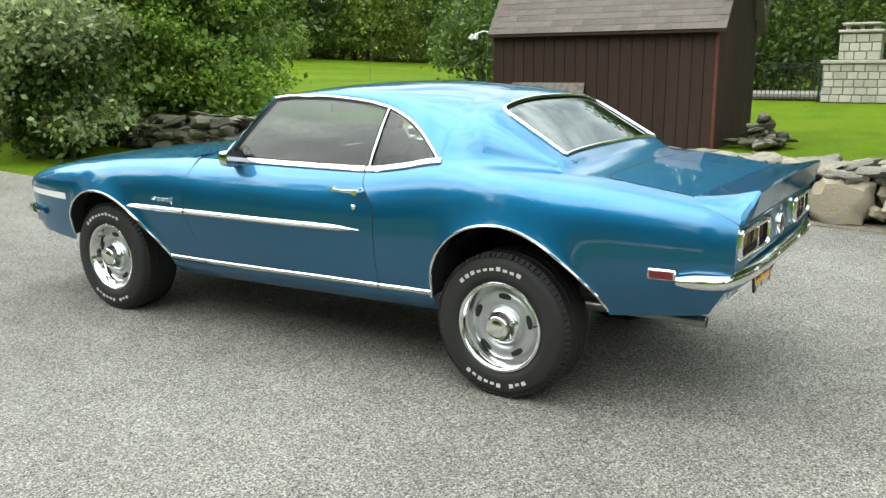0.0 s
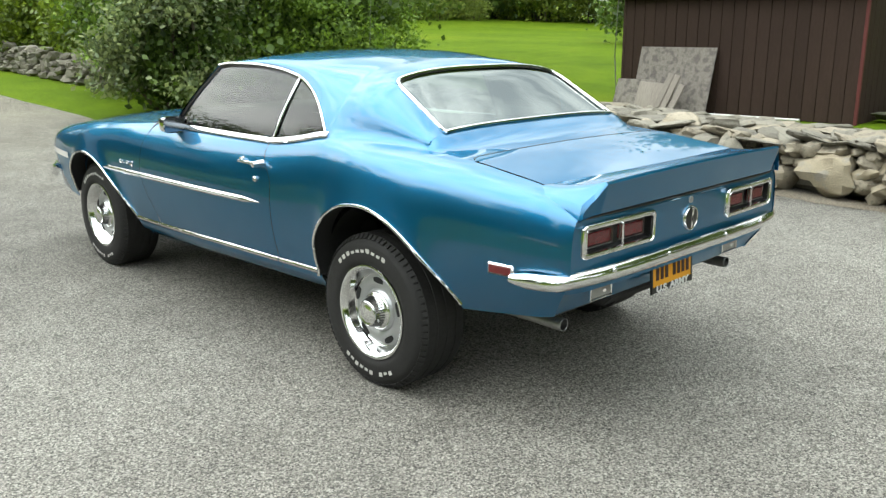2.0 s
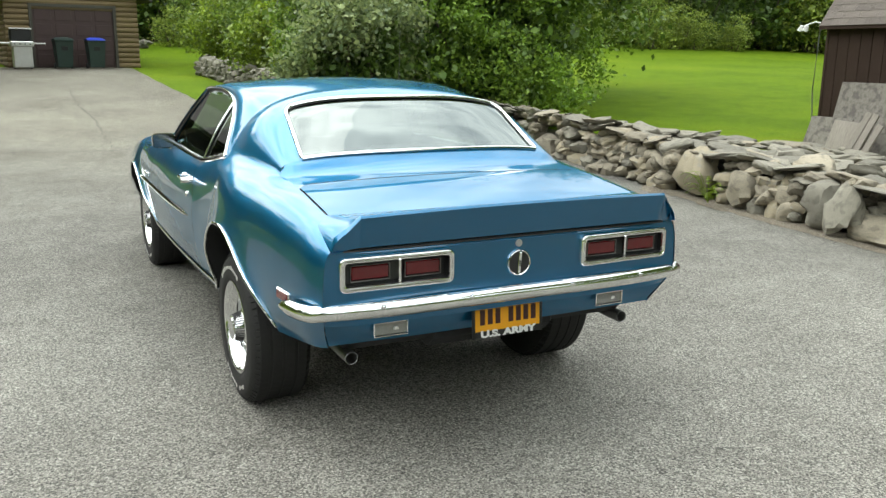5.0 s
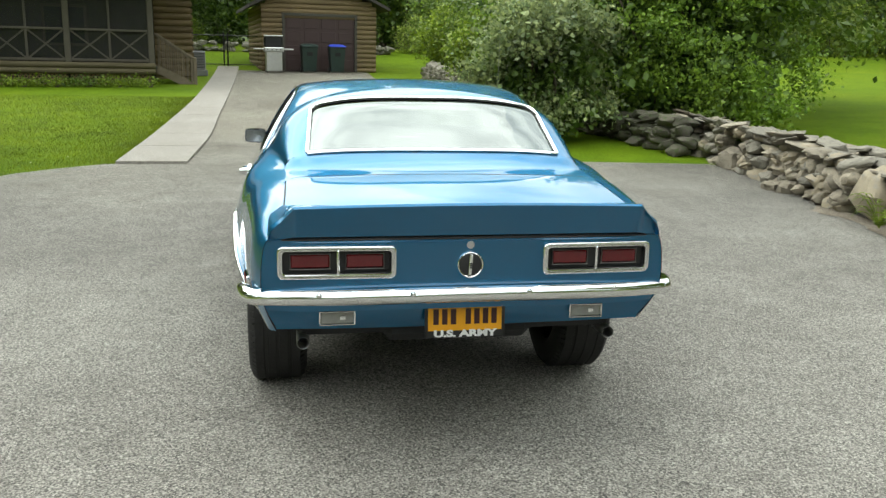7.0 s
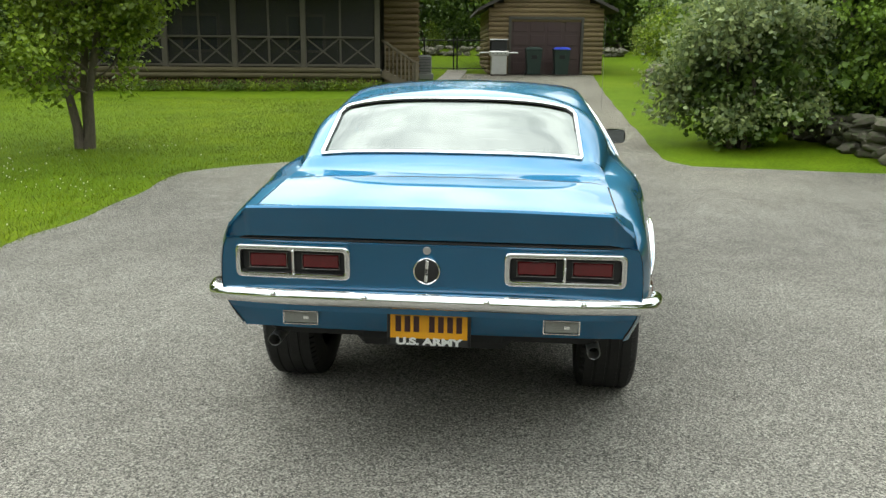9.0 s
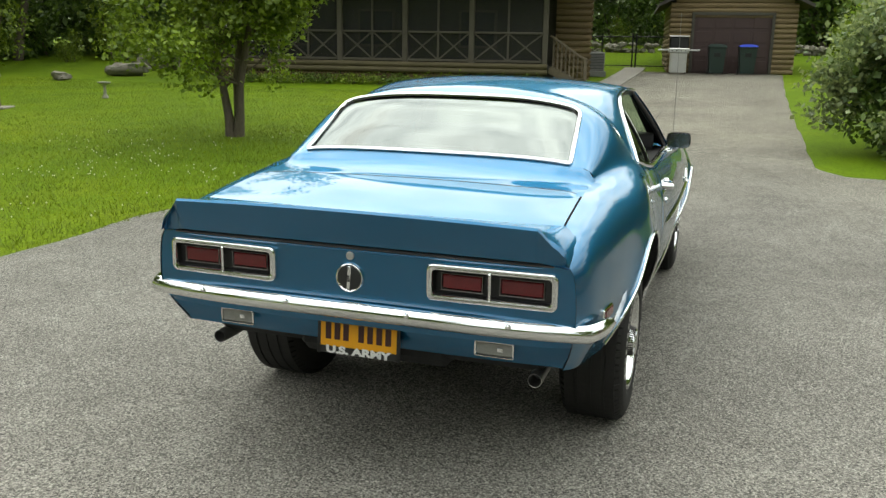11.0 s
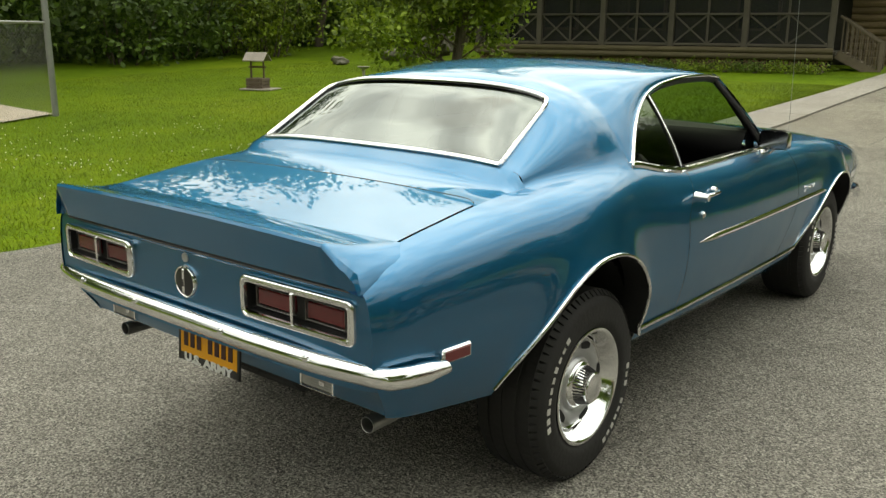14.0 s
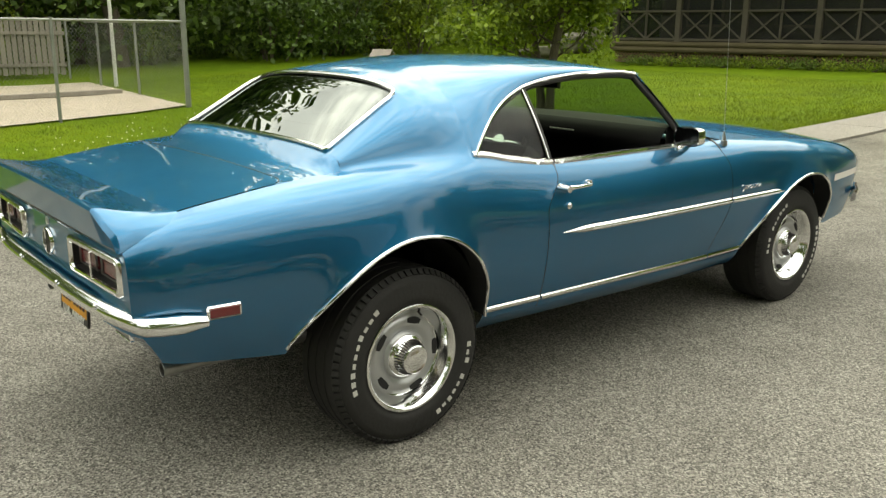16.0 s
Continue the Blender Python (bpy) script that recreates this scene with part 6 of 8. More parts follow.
for a, b in zip(BAYS, BAYS[1:]):
    c = (a + b) / 2
    part("rail", Geo().box((c, -0.03, ZR0), (b - a - 0.16, 0.07, 0.07), 0.01), RAIL, house, shade=False)
    part("rail", Geo().box((c, -0.03, ZR1), (b - a - 0.16, 0.07, 0.06), 0.01), RAIL, house, shade=False)
    part("mullion", Geo().box((c, -0.02, (ZR0 + ZC) / 2), (0.06, 0.06, ZC - ZR0), 0.01), RAIL, house, shade=False)
    for p, q in ((a + 0.09, c - 0.03), (c + 0.03, b - 0.09)):
        for z0, z1 in ((ZR0 + 0.03, ZR1 - 0.03), (ZR1 - 0.03, ZR0 + 0.03)):
            part("brace", Geo().beam((p, -0.03 + (0.02 if z0 > z1 else 0), z0), (q, -0.03 + (0.02 if z0 > z1 else 0), z1), 0.03, 0.045), RAIL, house, shade=False)
    part("screen", Geo().add([(a, 0.06, ZF), (b, 0.06, ZF), (b, 0.06, ZC), (a, 0.06, ZC)], [(0, 1, 2, 3)]), SCREEN, house, shade=False)
    lat = Geo()
    L, H = b - a - 0.06, 0.36
    for s in (0, 1):
        for k in range(int((L + H) / 0.11) + 1):
            a0 = k * 0.11 - H
            lo, hi = max(0.0, -a0), min(H, L - a0)
            if hi - lo < 0.03:
                continue
            za, zb = (lo, hi) if s == 0 else (H - lo, H - hi)
            lat.beam((a + 0.03 + a0 + lo, -0.01 - 0.012 * s, 0.03 + za), (a + 0.03 + a0 + hi, -0.01 - 0.012 * s, 0.03 + zb), 0.010, 0.035)
    tagged(part("lattice", lat, LATTICE, house, "brown crossed lattice under the porch", shade=False), kind="stuff")
# the porch's western end
part("screen", Geo().add([(BAYS[0] + 0.02, 0.06, ZF), (BAYS[0] + 0.02, 3.1, ZF), (BAYS[0] + 0.02, 3.1, ZC), (BAYS[0] + 0.02, 0.06, ZC)], [(0, 1, 2, 3)]), SCREEN, house, shade=False)
for z in (ZR0, ZR1):
    part("rail", Geo().box((BAYS[0], 1.55, z), (0.07, 2.94, 0.06), 0.01), RAIL, house, shade=False)
part("porch_log", Geo().tube([(BAYS[0] - 0.02, -0.1, 0.52), (BAYS[0] - 0.02, 3.1, 0.52)], 0.12, 10), RIM, house)
for k in range(2):
    g = Geo().tube([(BAYS[0], -0.06, 0.44 + 0.16 * k), (8.5, -0.06, 0.44 + 0.16 * k)], 0.085, 10)
    part("porch_log", g, RIM, house)
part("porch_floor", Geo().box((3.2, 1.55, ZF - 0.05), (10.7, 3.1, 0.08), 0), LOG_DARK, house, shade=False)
# black sheet behind the lattice, painting the dark space under the porch
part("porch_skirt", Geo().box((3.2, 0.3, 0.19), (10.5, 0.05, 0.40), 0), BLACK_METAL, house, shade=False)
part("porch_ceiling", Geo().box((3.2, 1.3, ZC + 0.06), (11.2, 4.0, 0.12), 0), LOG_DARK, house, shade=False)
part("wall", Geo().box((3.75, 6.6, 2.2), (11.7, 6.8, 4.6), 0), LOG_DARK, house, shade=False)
for x in (-0.5, 2.5, 6.0):
    wn_ = part("window", Geo().box((x, 3.17, 1.75), (1.3, 0.06, 1.25), 0.01), RAIL, house, shade=False)
    part("pane", Geo().box((x, 3.13, 1.75), (1.12, 0.02, 1.08), 0), TRIM_BLACK, wn_, shade=False)
for k in range(17):
    z = 0.12 + 0.2 * k
    log(house, (8.62, 3.1, z), (9.75, 3.1, z), 0.105, LOG)
    log(house, (9.72, 3.1, z), (9.72, 9.8, z), 0.105, LOG)
part("roof", Geo().add([(-2.9, -1.0, 3.0), (10.4, -1.0, 3.0), (10.4, 6.5, 6.4), (-2.9, 6.5, 6.4), (-2.9, 10.5, 4.5), (10.4, 10.5, 4.5)], [(0, 1, 2, 3), (3, 2, 5, 4)]), GROOF, house, shade=False)
# steps down from the porch's end
STAIR_WOOD = material("weathered_step_wood", (0.155, 0.125, 0.088), 0.85, 0, 0.3, 5, 0.25, 60, 0.15, per_piece=0.15)
stair = thing("porch_steps", tuple(house.matrix_basis @ Vector((8.55, 1.0, 0))), 10, "weathered wooden porch steps with a baluster handrail", "steps")
for k in range(5):
    part("tread", Geo().box((0.10 + 0.205 * k, 0, ZF - 0.06 - 0.115 * k), (0.25, 1.15, 0.045), 0.008), STAIR_WOOD, stair, shade=False)
for yy in (-0.60, 0.60):
    part("stringer", Geo().beam((0.0, yy, ZF - 0.08), (1.06, yy, -0.02), 0.05, 0.22), STAIR_WOOD, stair, shade=False)
    part("handrail", Geo().beam((0.0, yy, ZF + 0.92), (1.10, yy, 0.80), 0.06, 0.07, 0.01), STAIR_WOOD, stair, shade=False)
    part("newel", Geo().box((1.08, yy, 0.42), (0.10, 0.10, 0.90), 0.01), STAIR_WOOD, stair, shade=False)
    for k in range(8):
        x = 0.10 + 0.125 * k
        part("baluster", Geo().box((x, yy, ZF + 0.44 - 0.56 * x), (0.035, 0.035, 0.86), 0.004), STAIR_WOOD, stair, shade=False)

# ---- fireplace and iron fence beyond the lawn ----
BLOCK = material("pale_stone_block", (0.42, 0.39, 0.34), 0.9, 0, 0.2, 6, 0.25, 50, 0.3, per_piece=0.14)
MORTAR = material("grey_mortar", (0.23, 0.215, 0.19), 0.95, 0, 0.2, 6, 0.25, 50, 0.2)
FX = 22.2
fire = thing("outdoor_fireplace", (FX, 1.60, lie(FX, 1.6)), 0, "pale stone outdoor fireplace with a capped chimney", "fireplace")
part("core", Geo().box((0.4, 0, 0.55), (0.80, 1.66, 1.10), 0).box((0.4, -0.05, 1.50), (0.70, 1.02, 0.80), 0), MORTAR, fire, shade=False)
rr = random.Random(8)
for level, (z0, z1, half, rows) in enumerate(((0.0, 1.06, 0.84, 5), (1.16, 1.86, 0.53, 3))):
    h = (z1 - z0) / rows
    for r in range(rows):
        y = -half - (0.12 if r % 2 else 0)
        while y < half:
            wdt = rr.uniform(0.24, 0.36)
            a, b = max(-half, y), min(half, y + wdt)
            if b - a > 0.06:
                part("stone_block", Geo().box((-0.01 if level == 0 else 0.04, (a + b) / 2 - (0.05 if level else 0), z0 + (r + 0.5) * h), (0.07, b - a - 0.02, h - 0.02), 0.012), BLOCK, fire, shade=False)
            y += wdt
part("mantel", Geo().box((0.38, 0, 1.11), (0.98, 1.80, 0.10), 0.02), BLOCK, fire, shade=False)
part("cap", Geo().box((0.4, -0.05, 1.93), (0.90, 1.14, 0.08), 0.02), BLOCK, fire, shade=False)
for yy in (-0.40, -0.05, 0.30):
    part("cap_pier", Geo().box((0.4, yy, 2.03), (0.5, 0.12, 0.14), 0.01), BLOCK, fire, shade=False)
part("cap_slab", Geo().box((0.4, -0.05, 2.13), (0.80, 0.98, 0.07), 0.02), BLOCK, fire, shade=False)
fence = thing("iron_fence", (FX, 2.5, lie(FX, 3)), 0, "black iron picket fence round the pool", "fence")
for z in (0.12, 0.98, 1.08):
    part("rail", Geo().box((0, 3.5, z), (0.03, 7.2, 0.03), 0), BLACK_METAL, fence, shade=False)
pk = Geo().box((0, 0, 0.55), (0.016, 0.016, 1.06), 0).mesh("picket", BLACK_METAL, False)
ps = Geo().box((0, 0, 0.57), (0.06, 0.06, 1.14), 0).mesh("post", BLACK_METAL, False)
for k in range(60):
    o = part("picket" if k % 16 else "post", pk if k % 16 else ps, BLACK_METAL, fence)
    o.location = (0, k * 0.12, 0)
whole("pool_deck", Geo().box((FX + 2.2, 6.0, lie(FX, 5) + 0.10), (3.2, 8.0, 0.16), 0.02), CONCRETE, "pale concrete pool deck behind the fence", "pool deck", "structure", shade=False)

# ---- the court's chain-link fence, well, bird bath, boulders ----
GALV = material("galvanised_steel", (0.30, 0.31, 0.30), 0.5, 0.7, 0.15, 8, 0.1, 60, 0.03)
SAND = ground_material("pale_sand", ((0.40, 0.34, 0.27), (0.46, 0.40, 0.32), (0.52, 0.45, 0.37)), 0.6, 90, 0.4)
corner = Vector((-12.6, 5.0, lie(-12.6, 5)))
run = Vector((-11.05, 1.3, 0)) - Vector((-12.6, 5.0, 0))
run_len = 12.0
ang = math.degrees(math.atan2(run.y, run.x))
cfence = thing("chain_link_fence", corner, ang, "galvanised chain-link fence round a sand court", "fence")
part("post", Geo().rod((0, 0, -0.05), (0, 0, 3.6), 0.055, 12), GALV, cfence, "tall steel corner post")
for k in range(1, 5):
    part("post", Geo().rod((k * 2.9, 0, -0.05), (k * 2.9, 0, 1.62), 0.03, 10), GALV, cfence)
part("top_rail", Geo().rod((0, 0, 1.58), (run_len, 0, 1.58), 0.022, 8), GALV, cfence)
tagged(part("wire_mesh", link_mesh(run_len, 1.54, 0.075, 0.0026), GALV, cfence, shade=False), kind="stuff")
back_len = 6.8
cf2 = thing("chain_link_fence", corner, 177, "galvanised chain-link fence along the court's far side", "fence")
part("top_rail", Geo().rod((0.08, 0, 1.58), (back_len, 0, 1.58), 0.022, 8), GALV, cf2)
for k in range(1, 4):
    part("post", Geo().rod((k * 2.9, 0, -0.05), (k * 2.9, 0, 1.62), 0.03, 10), GALV, cf2)
tagged(part("wire_mesh", link_mesh(back_len, 1.54, 0.075, 0.0026), GALV, cf2, shade=False), kind="stuff")
whole("flag_pole", Geo().tube([(-18.2, 5.6, 0.0), (-18.2, 5.6, 6.0)], [0.05, 0.035], 10), WHITE_PIPE, "slim white pole on the lawn", "pole")
near_r, near_l, far_r, far_l = (-12.75, 5.05), (-9.9, -1.7), (-19.6, 5.4), (-20.5, -3.5)
def court_at(u, v):
    x = (near_r[0] * (1 - u) + near_l[0] * u) * (1 - v) + (far_r[0] * (1 - u) + far_l[0] * u) * v
    y = (near_r[1] * (1 - u) + near_l[1] * u) * (1 - v) + (far_r[1] * (1 - u) + far_l[1] * u) * v
    return x, y, lie(x, y) + 0.02
whole("sand_court", Geo().grid(court_at, 12, 12), SAND, "pale sand court behind the chain-link fence", "court", "structure", angle=0)
whole("court_kerb", Geo().beam((far_r[0] * 0.5 + near_r[0] * 0.5, 5.0, lie(-16, 5) + 0.06), (far_r[0] * 0.62 + near_l[0] * 0.38, 1.2, lie(-16, 1) + 0.06), 0.12, 0.10, 0.01), GREY_WOOD, "grey timber edging lying across the sand", "kerb", "structure", shade=False)
bx, by = far_l[0] - far_r[0], far_l[1] - far_r[1]
board = thing("board_fence", (far_r[0] - 2.4, far_r[1] + 0.1, lie(-22, 5)), math.degrees(math.atan2(by, bx)), "grey weathered board fence behind the court", "fence")
plk = Geo().box((0, 0, 0.78), (0.12, 0.025, 1.50), 0.006).mesh("board", GREY_WOOD, False)
for k in range(76):
    o = part("board", plk, GREY_WOOD, board)
    o.location = (k * 0.145, 0, 0.01 * ((k * 7) % 5) + 0.05)
for z in (0.35, 1.2):
    part("rail", Geo().box((5.5, 0.04, z), (11.2, 0.04, 0.09), 0.005), GREY_WOOD, board, shade=False)

WELL_WOOD = material("brown_grey_well_wood", (0.115, 0.085, 0.060), 0.9, 0, 0.3, 5, 0.25, 50, 0.2, per_piece=0.15)
well = thing("wishing_well", (-13.65, 10.35, lie(-13.65, 10.35)), 25, "small wooden wishing well with a shingled roof", "wishing well")
for z in (0.07, 0.19, 0.31):
    for s in (-1, 1):
        part("timber", Geo().box((s * 0.28, 0, z), (0.10, 0.66, 0.11), 0.012), WELL_WOOD, well, shade=False)
        part("timber", Geo().box((0, s * 0.28, z), (0.46, 0.10, 0.11), 0.012), WELL_WOOD, well, shade=False)
for s in (-1, 1):
    part("post", Geo().box((s * 0.25, 0, 0.62), (0.06, 0.06, 0.72), 0.006), WELL_WOOD, well, shade=False)
    part("roof_side", Geo().add([(-0.42, 0, 1.16), (0.42, 0, 1.16), (0.42, s * 0.34, 0.90), (-0.42, s * 0.34, 0.90), (-0.42, 0, 1.19), (0.42, 0, 1.19), (0.42, s * 0.35, 0.93), (-0.42, s * 0.35, 0.93)],
                                [(0, 1, 2, 3), (4, 7, 6, 5), (3, 2, 6, 7), (0, 3, 7, 4), (1, 5, 6, 2)]), GREY_WOOD, well, "grey shingled roof", shade=False)
part("crank", Geo().rod((-0.34, 0, 0.72), (0.34, 0, 0.72), 0.03, 8), WELL_WOOD, well)
part("plinth", Geo().box((0.1, 0, 0.01), (1.25, 1.0, 0.06), 0.02), GREY_WOOD, well, shade=False)
CONC_GREY = material("mossy_concrete", (0.26, 0.255, 0.21), 0.9, 0, 0.3, 8, 0.25, 60, 0.2)
well.scale = (0.62, 0.62, 0.70)
bath = thing("bird_bath", (-13.05, 13.21, lie(-13, 13.2)), 0, "mossy concrete bird bath on the lawn", "bird bath")
part("pedestal", Geo().lathe([(0.0, 0.0), (0.13, 0.0), (0.12, 0.05), (0.06, 0.12), (0.05, 0.30), (0.07, 0.40), (0.0, 0.41)], 20), CONC_GREY, bath)
part("bowl", Geo().lathe([(0.0, 0.40), (0.10, 0.41), (0.22, 0.46), (0.26, 0.50), (0.24, 0.505), (0.0, 0.46)], 24), CONC_GREY, bath)
bath.scale = (0.62, 0.62, 0.75)


# ---- stones ----
STONE = material("fieldstone", (0.275, 0.242, 0.182), 0.9, 0, 0.3, 5, 0.3, 45, 0.5, per_piece=0.28, second=(0.17, 0.15, 0.115), amount=0.42)
SLATE = material("grey_slate", (0.215, 0.200, 0.160), 0.85, 0, 0.3, 5, 0.3, 60, 0.5, per_piece=0.28, second=(0.135, 0.125, 0.10), amount=0.4)
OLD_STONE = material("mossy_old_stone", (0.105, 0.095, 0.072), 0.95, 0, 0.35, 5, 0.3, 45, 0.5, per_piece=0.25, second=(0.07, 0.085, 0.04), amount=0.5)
TAN_STONE = material("tan_boulder", (0.30, 0.258, 0.180), 0.9, 0, 0.25, 4, 0.25, 40, 0.5, per_piece=0.1, second=(0.24, 0.22, 0.18), amount=0.3)


def stone_shape(seed, square, rough, div=2):
    """A rounded, uneven block of unit size."""
    g, rnd = Geo(), random.Random(seed)
    off = Vector((rnd.uniform(-50, 50), rnd.uniform(-50, 50), rnd.uniform(-50, 50)))
    verts, index, faces = [], {}, []
    def vid(i, j, k):
        if (i, j, k) not in index:
            p = Vector((2 * i / div - 1, 2 * j / div - 1, 2 * k / div - 1))
            q = p.normalized() * (square * max(abs(c) for c in p) * p.length ** 0.45 + (1 - square))
            d = 1 + rough * noise.noise(q * 0.9 + off) + 0.7 * rough * noise.noise(q * 2.3 + off)
            if div < 5:
                q = q + Vector((rnd.uniform(-1, 1), rnd.uniform(-1, 1), rnd.uniform(-1, 1))) * (0.11 if div == 2 else 0.055)
            index[i, j, k] = len(verts)
            verts.append(q * d * 0.5)
        return index[i, j, k]
    for a in range(3):
        for s in (0, div):
            for u in range(div):
                for v in range(div):
                    ring = []
                    for du, dv in ((0, 0), (1, 0), (1, 1), (0, 1)):
                        c = [0, 0, 0]
                        c[a], c[(a + 1) % 3], c[(a + 2) % 3] = s, u + du, v + dv
                        ring.append(vid(*c))
                    faces.append(tuple(ring) if s else tuple(ring[::-1]))
    lo = [min(v[i] for v in verts) for i in range(3)]
    hi = [max(v[i] for v in verts) for i in range(3)]
    verts = [tuple((v[i] - (lo[i] + hi[i]) / 2) / (hi[i] - lo[i]) for i in range(3)) for v in verts]
    return g.add(verts, faces)


BOULDER = material("grey_tan_boulder", (0.19, 0.175, 0.140), 0.9, 0, 0.3, 4, 0.3, 30, 0.5, second=(0.10, 0.105, 0.07), amount=0.5)
boulder_at = (((-19.2, 23.1), (1.7, 1.2, 0.95)), ((-17.9, 20.1), (1.5, 1.0, 0.52)), ((-18.2, 17.4), (0.62, 0.5, 0.34)), ((-20.3, 25.5), (1.6, 1.3, 1.1)))
for k, ((x, y), s) in enumerate(boulder_at):
    g = stone_shape(200 + k, 0.35, 0.5, 6)
    o = whole("boulder", g, BOULDER, "large grey boulder half sunk in the lawn", "boulder", "", "boulders on the lawn")
    o.matrix_basis = Matrix.Translation((x, y, lie(x, y) + s[2] * 0.32)) @ pose(0, 0, 0, 0, 0, 40 * k) @ Matrix.Diagonal((*s, 1))

# ---- plants ----
BARK = material("grey_brown_bark", (0.10, 0.082, 0.062), 0.95, 0, 0.3, 6, 0.4, 45, 0.6, stretch=(1, 1, 0.3))
LEAF = leaf_material("green_leaves", (0.094, 0.178, 0.028), 0.34)
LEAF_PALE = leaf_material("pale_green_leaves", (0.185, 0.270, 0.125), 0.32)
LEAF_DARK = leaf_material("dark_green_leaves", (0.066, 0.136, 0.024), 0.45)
LEAF_BRIGHT = leaf_material("bright_green_leaves", (0.135, 0.230, 0.022), 0.4)
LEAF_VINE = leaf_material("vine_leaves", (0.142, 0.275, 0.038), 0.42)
LEAF_LIGHT = leaf_material("light_green_leaves", (0.215, 0.325, 0.065), 0.35)
BLADE = leaf_material("grass_blades", (0.112, 0.182, 0.006), 0.3)
CLOVER = material("white_clover", (0.62, 0.62, 0.50), 0.8, 0, 0.1, 8, 0.1, 60, 0.0)


def leaf_mesh(name, pts, size, mat, seed, spread=0.45, up=0.35):
    """Folded kite-shaped leaves at the points, one island each."""
    rng = np.random.default_rng(seed)
    n = len(pts)
    along = rng.normal(size=(n, 3))
    along[:, 2] -= 0.25
    along /= np.linalg.norm(along, axis=1)[:, None]
    normal = rng.normal(size=(n, 3))
    normal[:, 2] += up * 3
    side = np.cross(along, normal)
    side /= np.linalg.norm(side, axis=1)[:, None] + 1e-9
    normal = np.cross(side, along)
    s = (size * rng.uniform(1 - spread, 1 + spread, n))[:, None]
    v = np.stack([pts, pts + along * s * 0.5 + side * s * 0.34 + normal * s * 0.10, pts + along * s, pts + along * s * 0.5 - side * s * 0.34 + normal * s * 0.10], 1)
    return raw_mesh(name, v.reshape(-1, 3), (np.arange(n)[:, None] * 4 + np.array([0, 1, 2, 0, 2, 3])).ravel(), mat)


def raw_mesh(name, verts, tris, mat):
    me = bpy.data.meshes.new(name)
    me.vertices.add(len(verts))
    me.vertices.foreach_set("co", verts.astype(np.float32).ravel())
    me.loops.add(len(tris))
    me.loops.foreach_set("vertex_index", tris.astype(np.int32))
    me.polygons.add(len(tris) // 3)
    me.polygons.foreach_set("loop_start", np.arange(0, len(tris), 3, dtype=np.int32))
    me.update(calc_edges=True)
    me.materials.append(mat)
    return me


def clumps(blobs, count, per, sigma, seed, shell=0.55):
    """Leaf places in clumps within uneven ellipsoids."""
    rng = np.random.default_rng(seed)
    vol = np.array([r[0] * r[1] * r[2] for _, r in blobs]) ** 0.7
    vol /= vol.sum()
    pts = []
    for (c, r), share in zip(blobs, vol):
        m = max(1, int(count * share / per))
        d = rng.normal(size=(m, 3))
        d /= np.linalg.norm(d, axis=1)[:, None]
        rad = rng.uniform(shell, 1.0, m) ** 0.6 * (1 + 0.22 * np.sin(d[:, 0] * 5 + seed) * np.cos(d[:, 1] * 4 - seed) + 0.12 * np.sin(d[:, 2] * 9 + seed))
        centre = np.array(c) + d * rad[:, None] * np.array(r)
        p = centre[:, None, :] + rng.normal(size=(m, per, 3)) * sigma * np.array([1, 1, 0.7])
        pts.append(p.reshape(-1, 3))
    pts = np.concatenate(pts)
    return pts[pts[:, 2] > 0.03]


def branch_tree(geo, base, way, length, radius, depth, rnd, tips):
    """A limb that tapers, bends and forks."""
    pts, p, w = [Vector(base)], Vector(base), Vector(way).normalized()
    for k in range(4):
        w = (w + Vector((rnd.uniform(-1, 1), rnd.uniform(-1, 1), rnd.uniform(-0.2, 0.6))) * 0.16).normalized()
        p = p + w * length / 4
        pts.append(p.copy())
    geo.tube(pts, [radius * (1 - 0.12 * k) for k in range(5)], 7 if depth > 1 else 5)
    tips.append(p.copy())
    if depth > 0:
        for k in range(rnd.choice((2, 3))):
            s = (w + Vector((rnd.uniform(-1, 1), rnd.uniform(-1, 1), rnd.uniform(-0.1, 0.7))) * 0.75).normalized()
            branch_tree(geo, pts[-1] if k else pts[3], s, length * rnd.uniform(0.6, 0.8), radius * 0.58, depth - 1, rnd, tips)


def make_tree(at, height, spread, seed, leaf, size, count, label, stems=1, low=0.25, group="", coarse=None):
    t = thing("tree", at, 0, label, "tree", group)
    rnd, g, tips = random.Random(seed), Geo(), []
    for k in range(stems):
        a = 2 * math.pi * k / max(stems, 1) + rnd.uniform(0, 1)
        lean = 0.30 if stems > 1 else 0.05
        branch_tree(g, (0.10 * math.cos(a) * (stems > 1), 0.10 * math.sin(a) * (stems > 1), -0.1), (lean * math.cos(a), lean * math.sin(a), 1), height * 0.42, (height * 0.018 + 0.03) * (0.62 if stems > 1 else 1.0), 3, rnd, tips)
    part("trunk", g, BARK, t, angle=60)
    blobs = [(tuple(p), (spread * 0.34, spread * 0.34, spread * 0.26)) for p in tips if p.z > height * low * 0.8]
    blobs.append(((0, 0, height * (0.5 + low / 2)), (spread * 0.75, spread * 0.75, height * (0.5 - low / 2))))
    pts = clumps(blobs, count, 42, size * 2.5, seed)
    if coarse:
        # high up the crown is made of fewer, larger sprays
        keep = (pts[:, 2] < coarse) | (np.arange(len(pts)) % 3 == 0)
        pts = pts[keep]
        size = np.where(pts[:, 2] < coarse, size, size * 1.75)
    part("crown", leaf_mesh("crown", pts, size, leaf, seed), leaf, t)
    return t


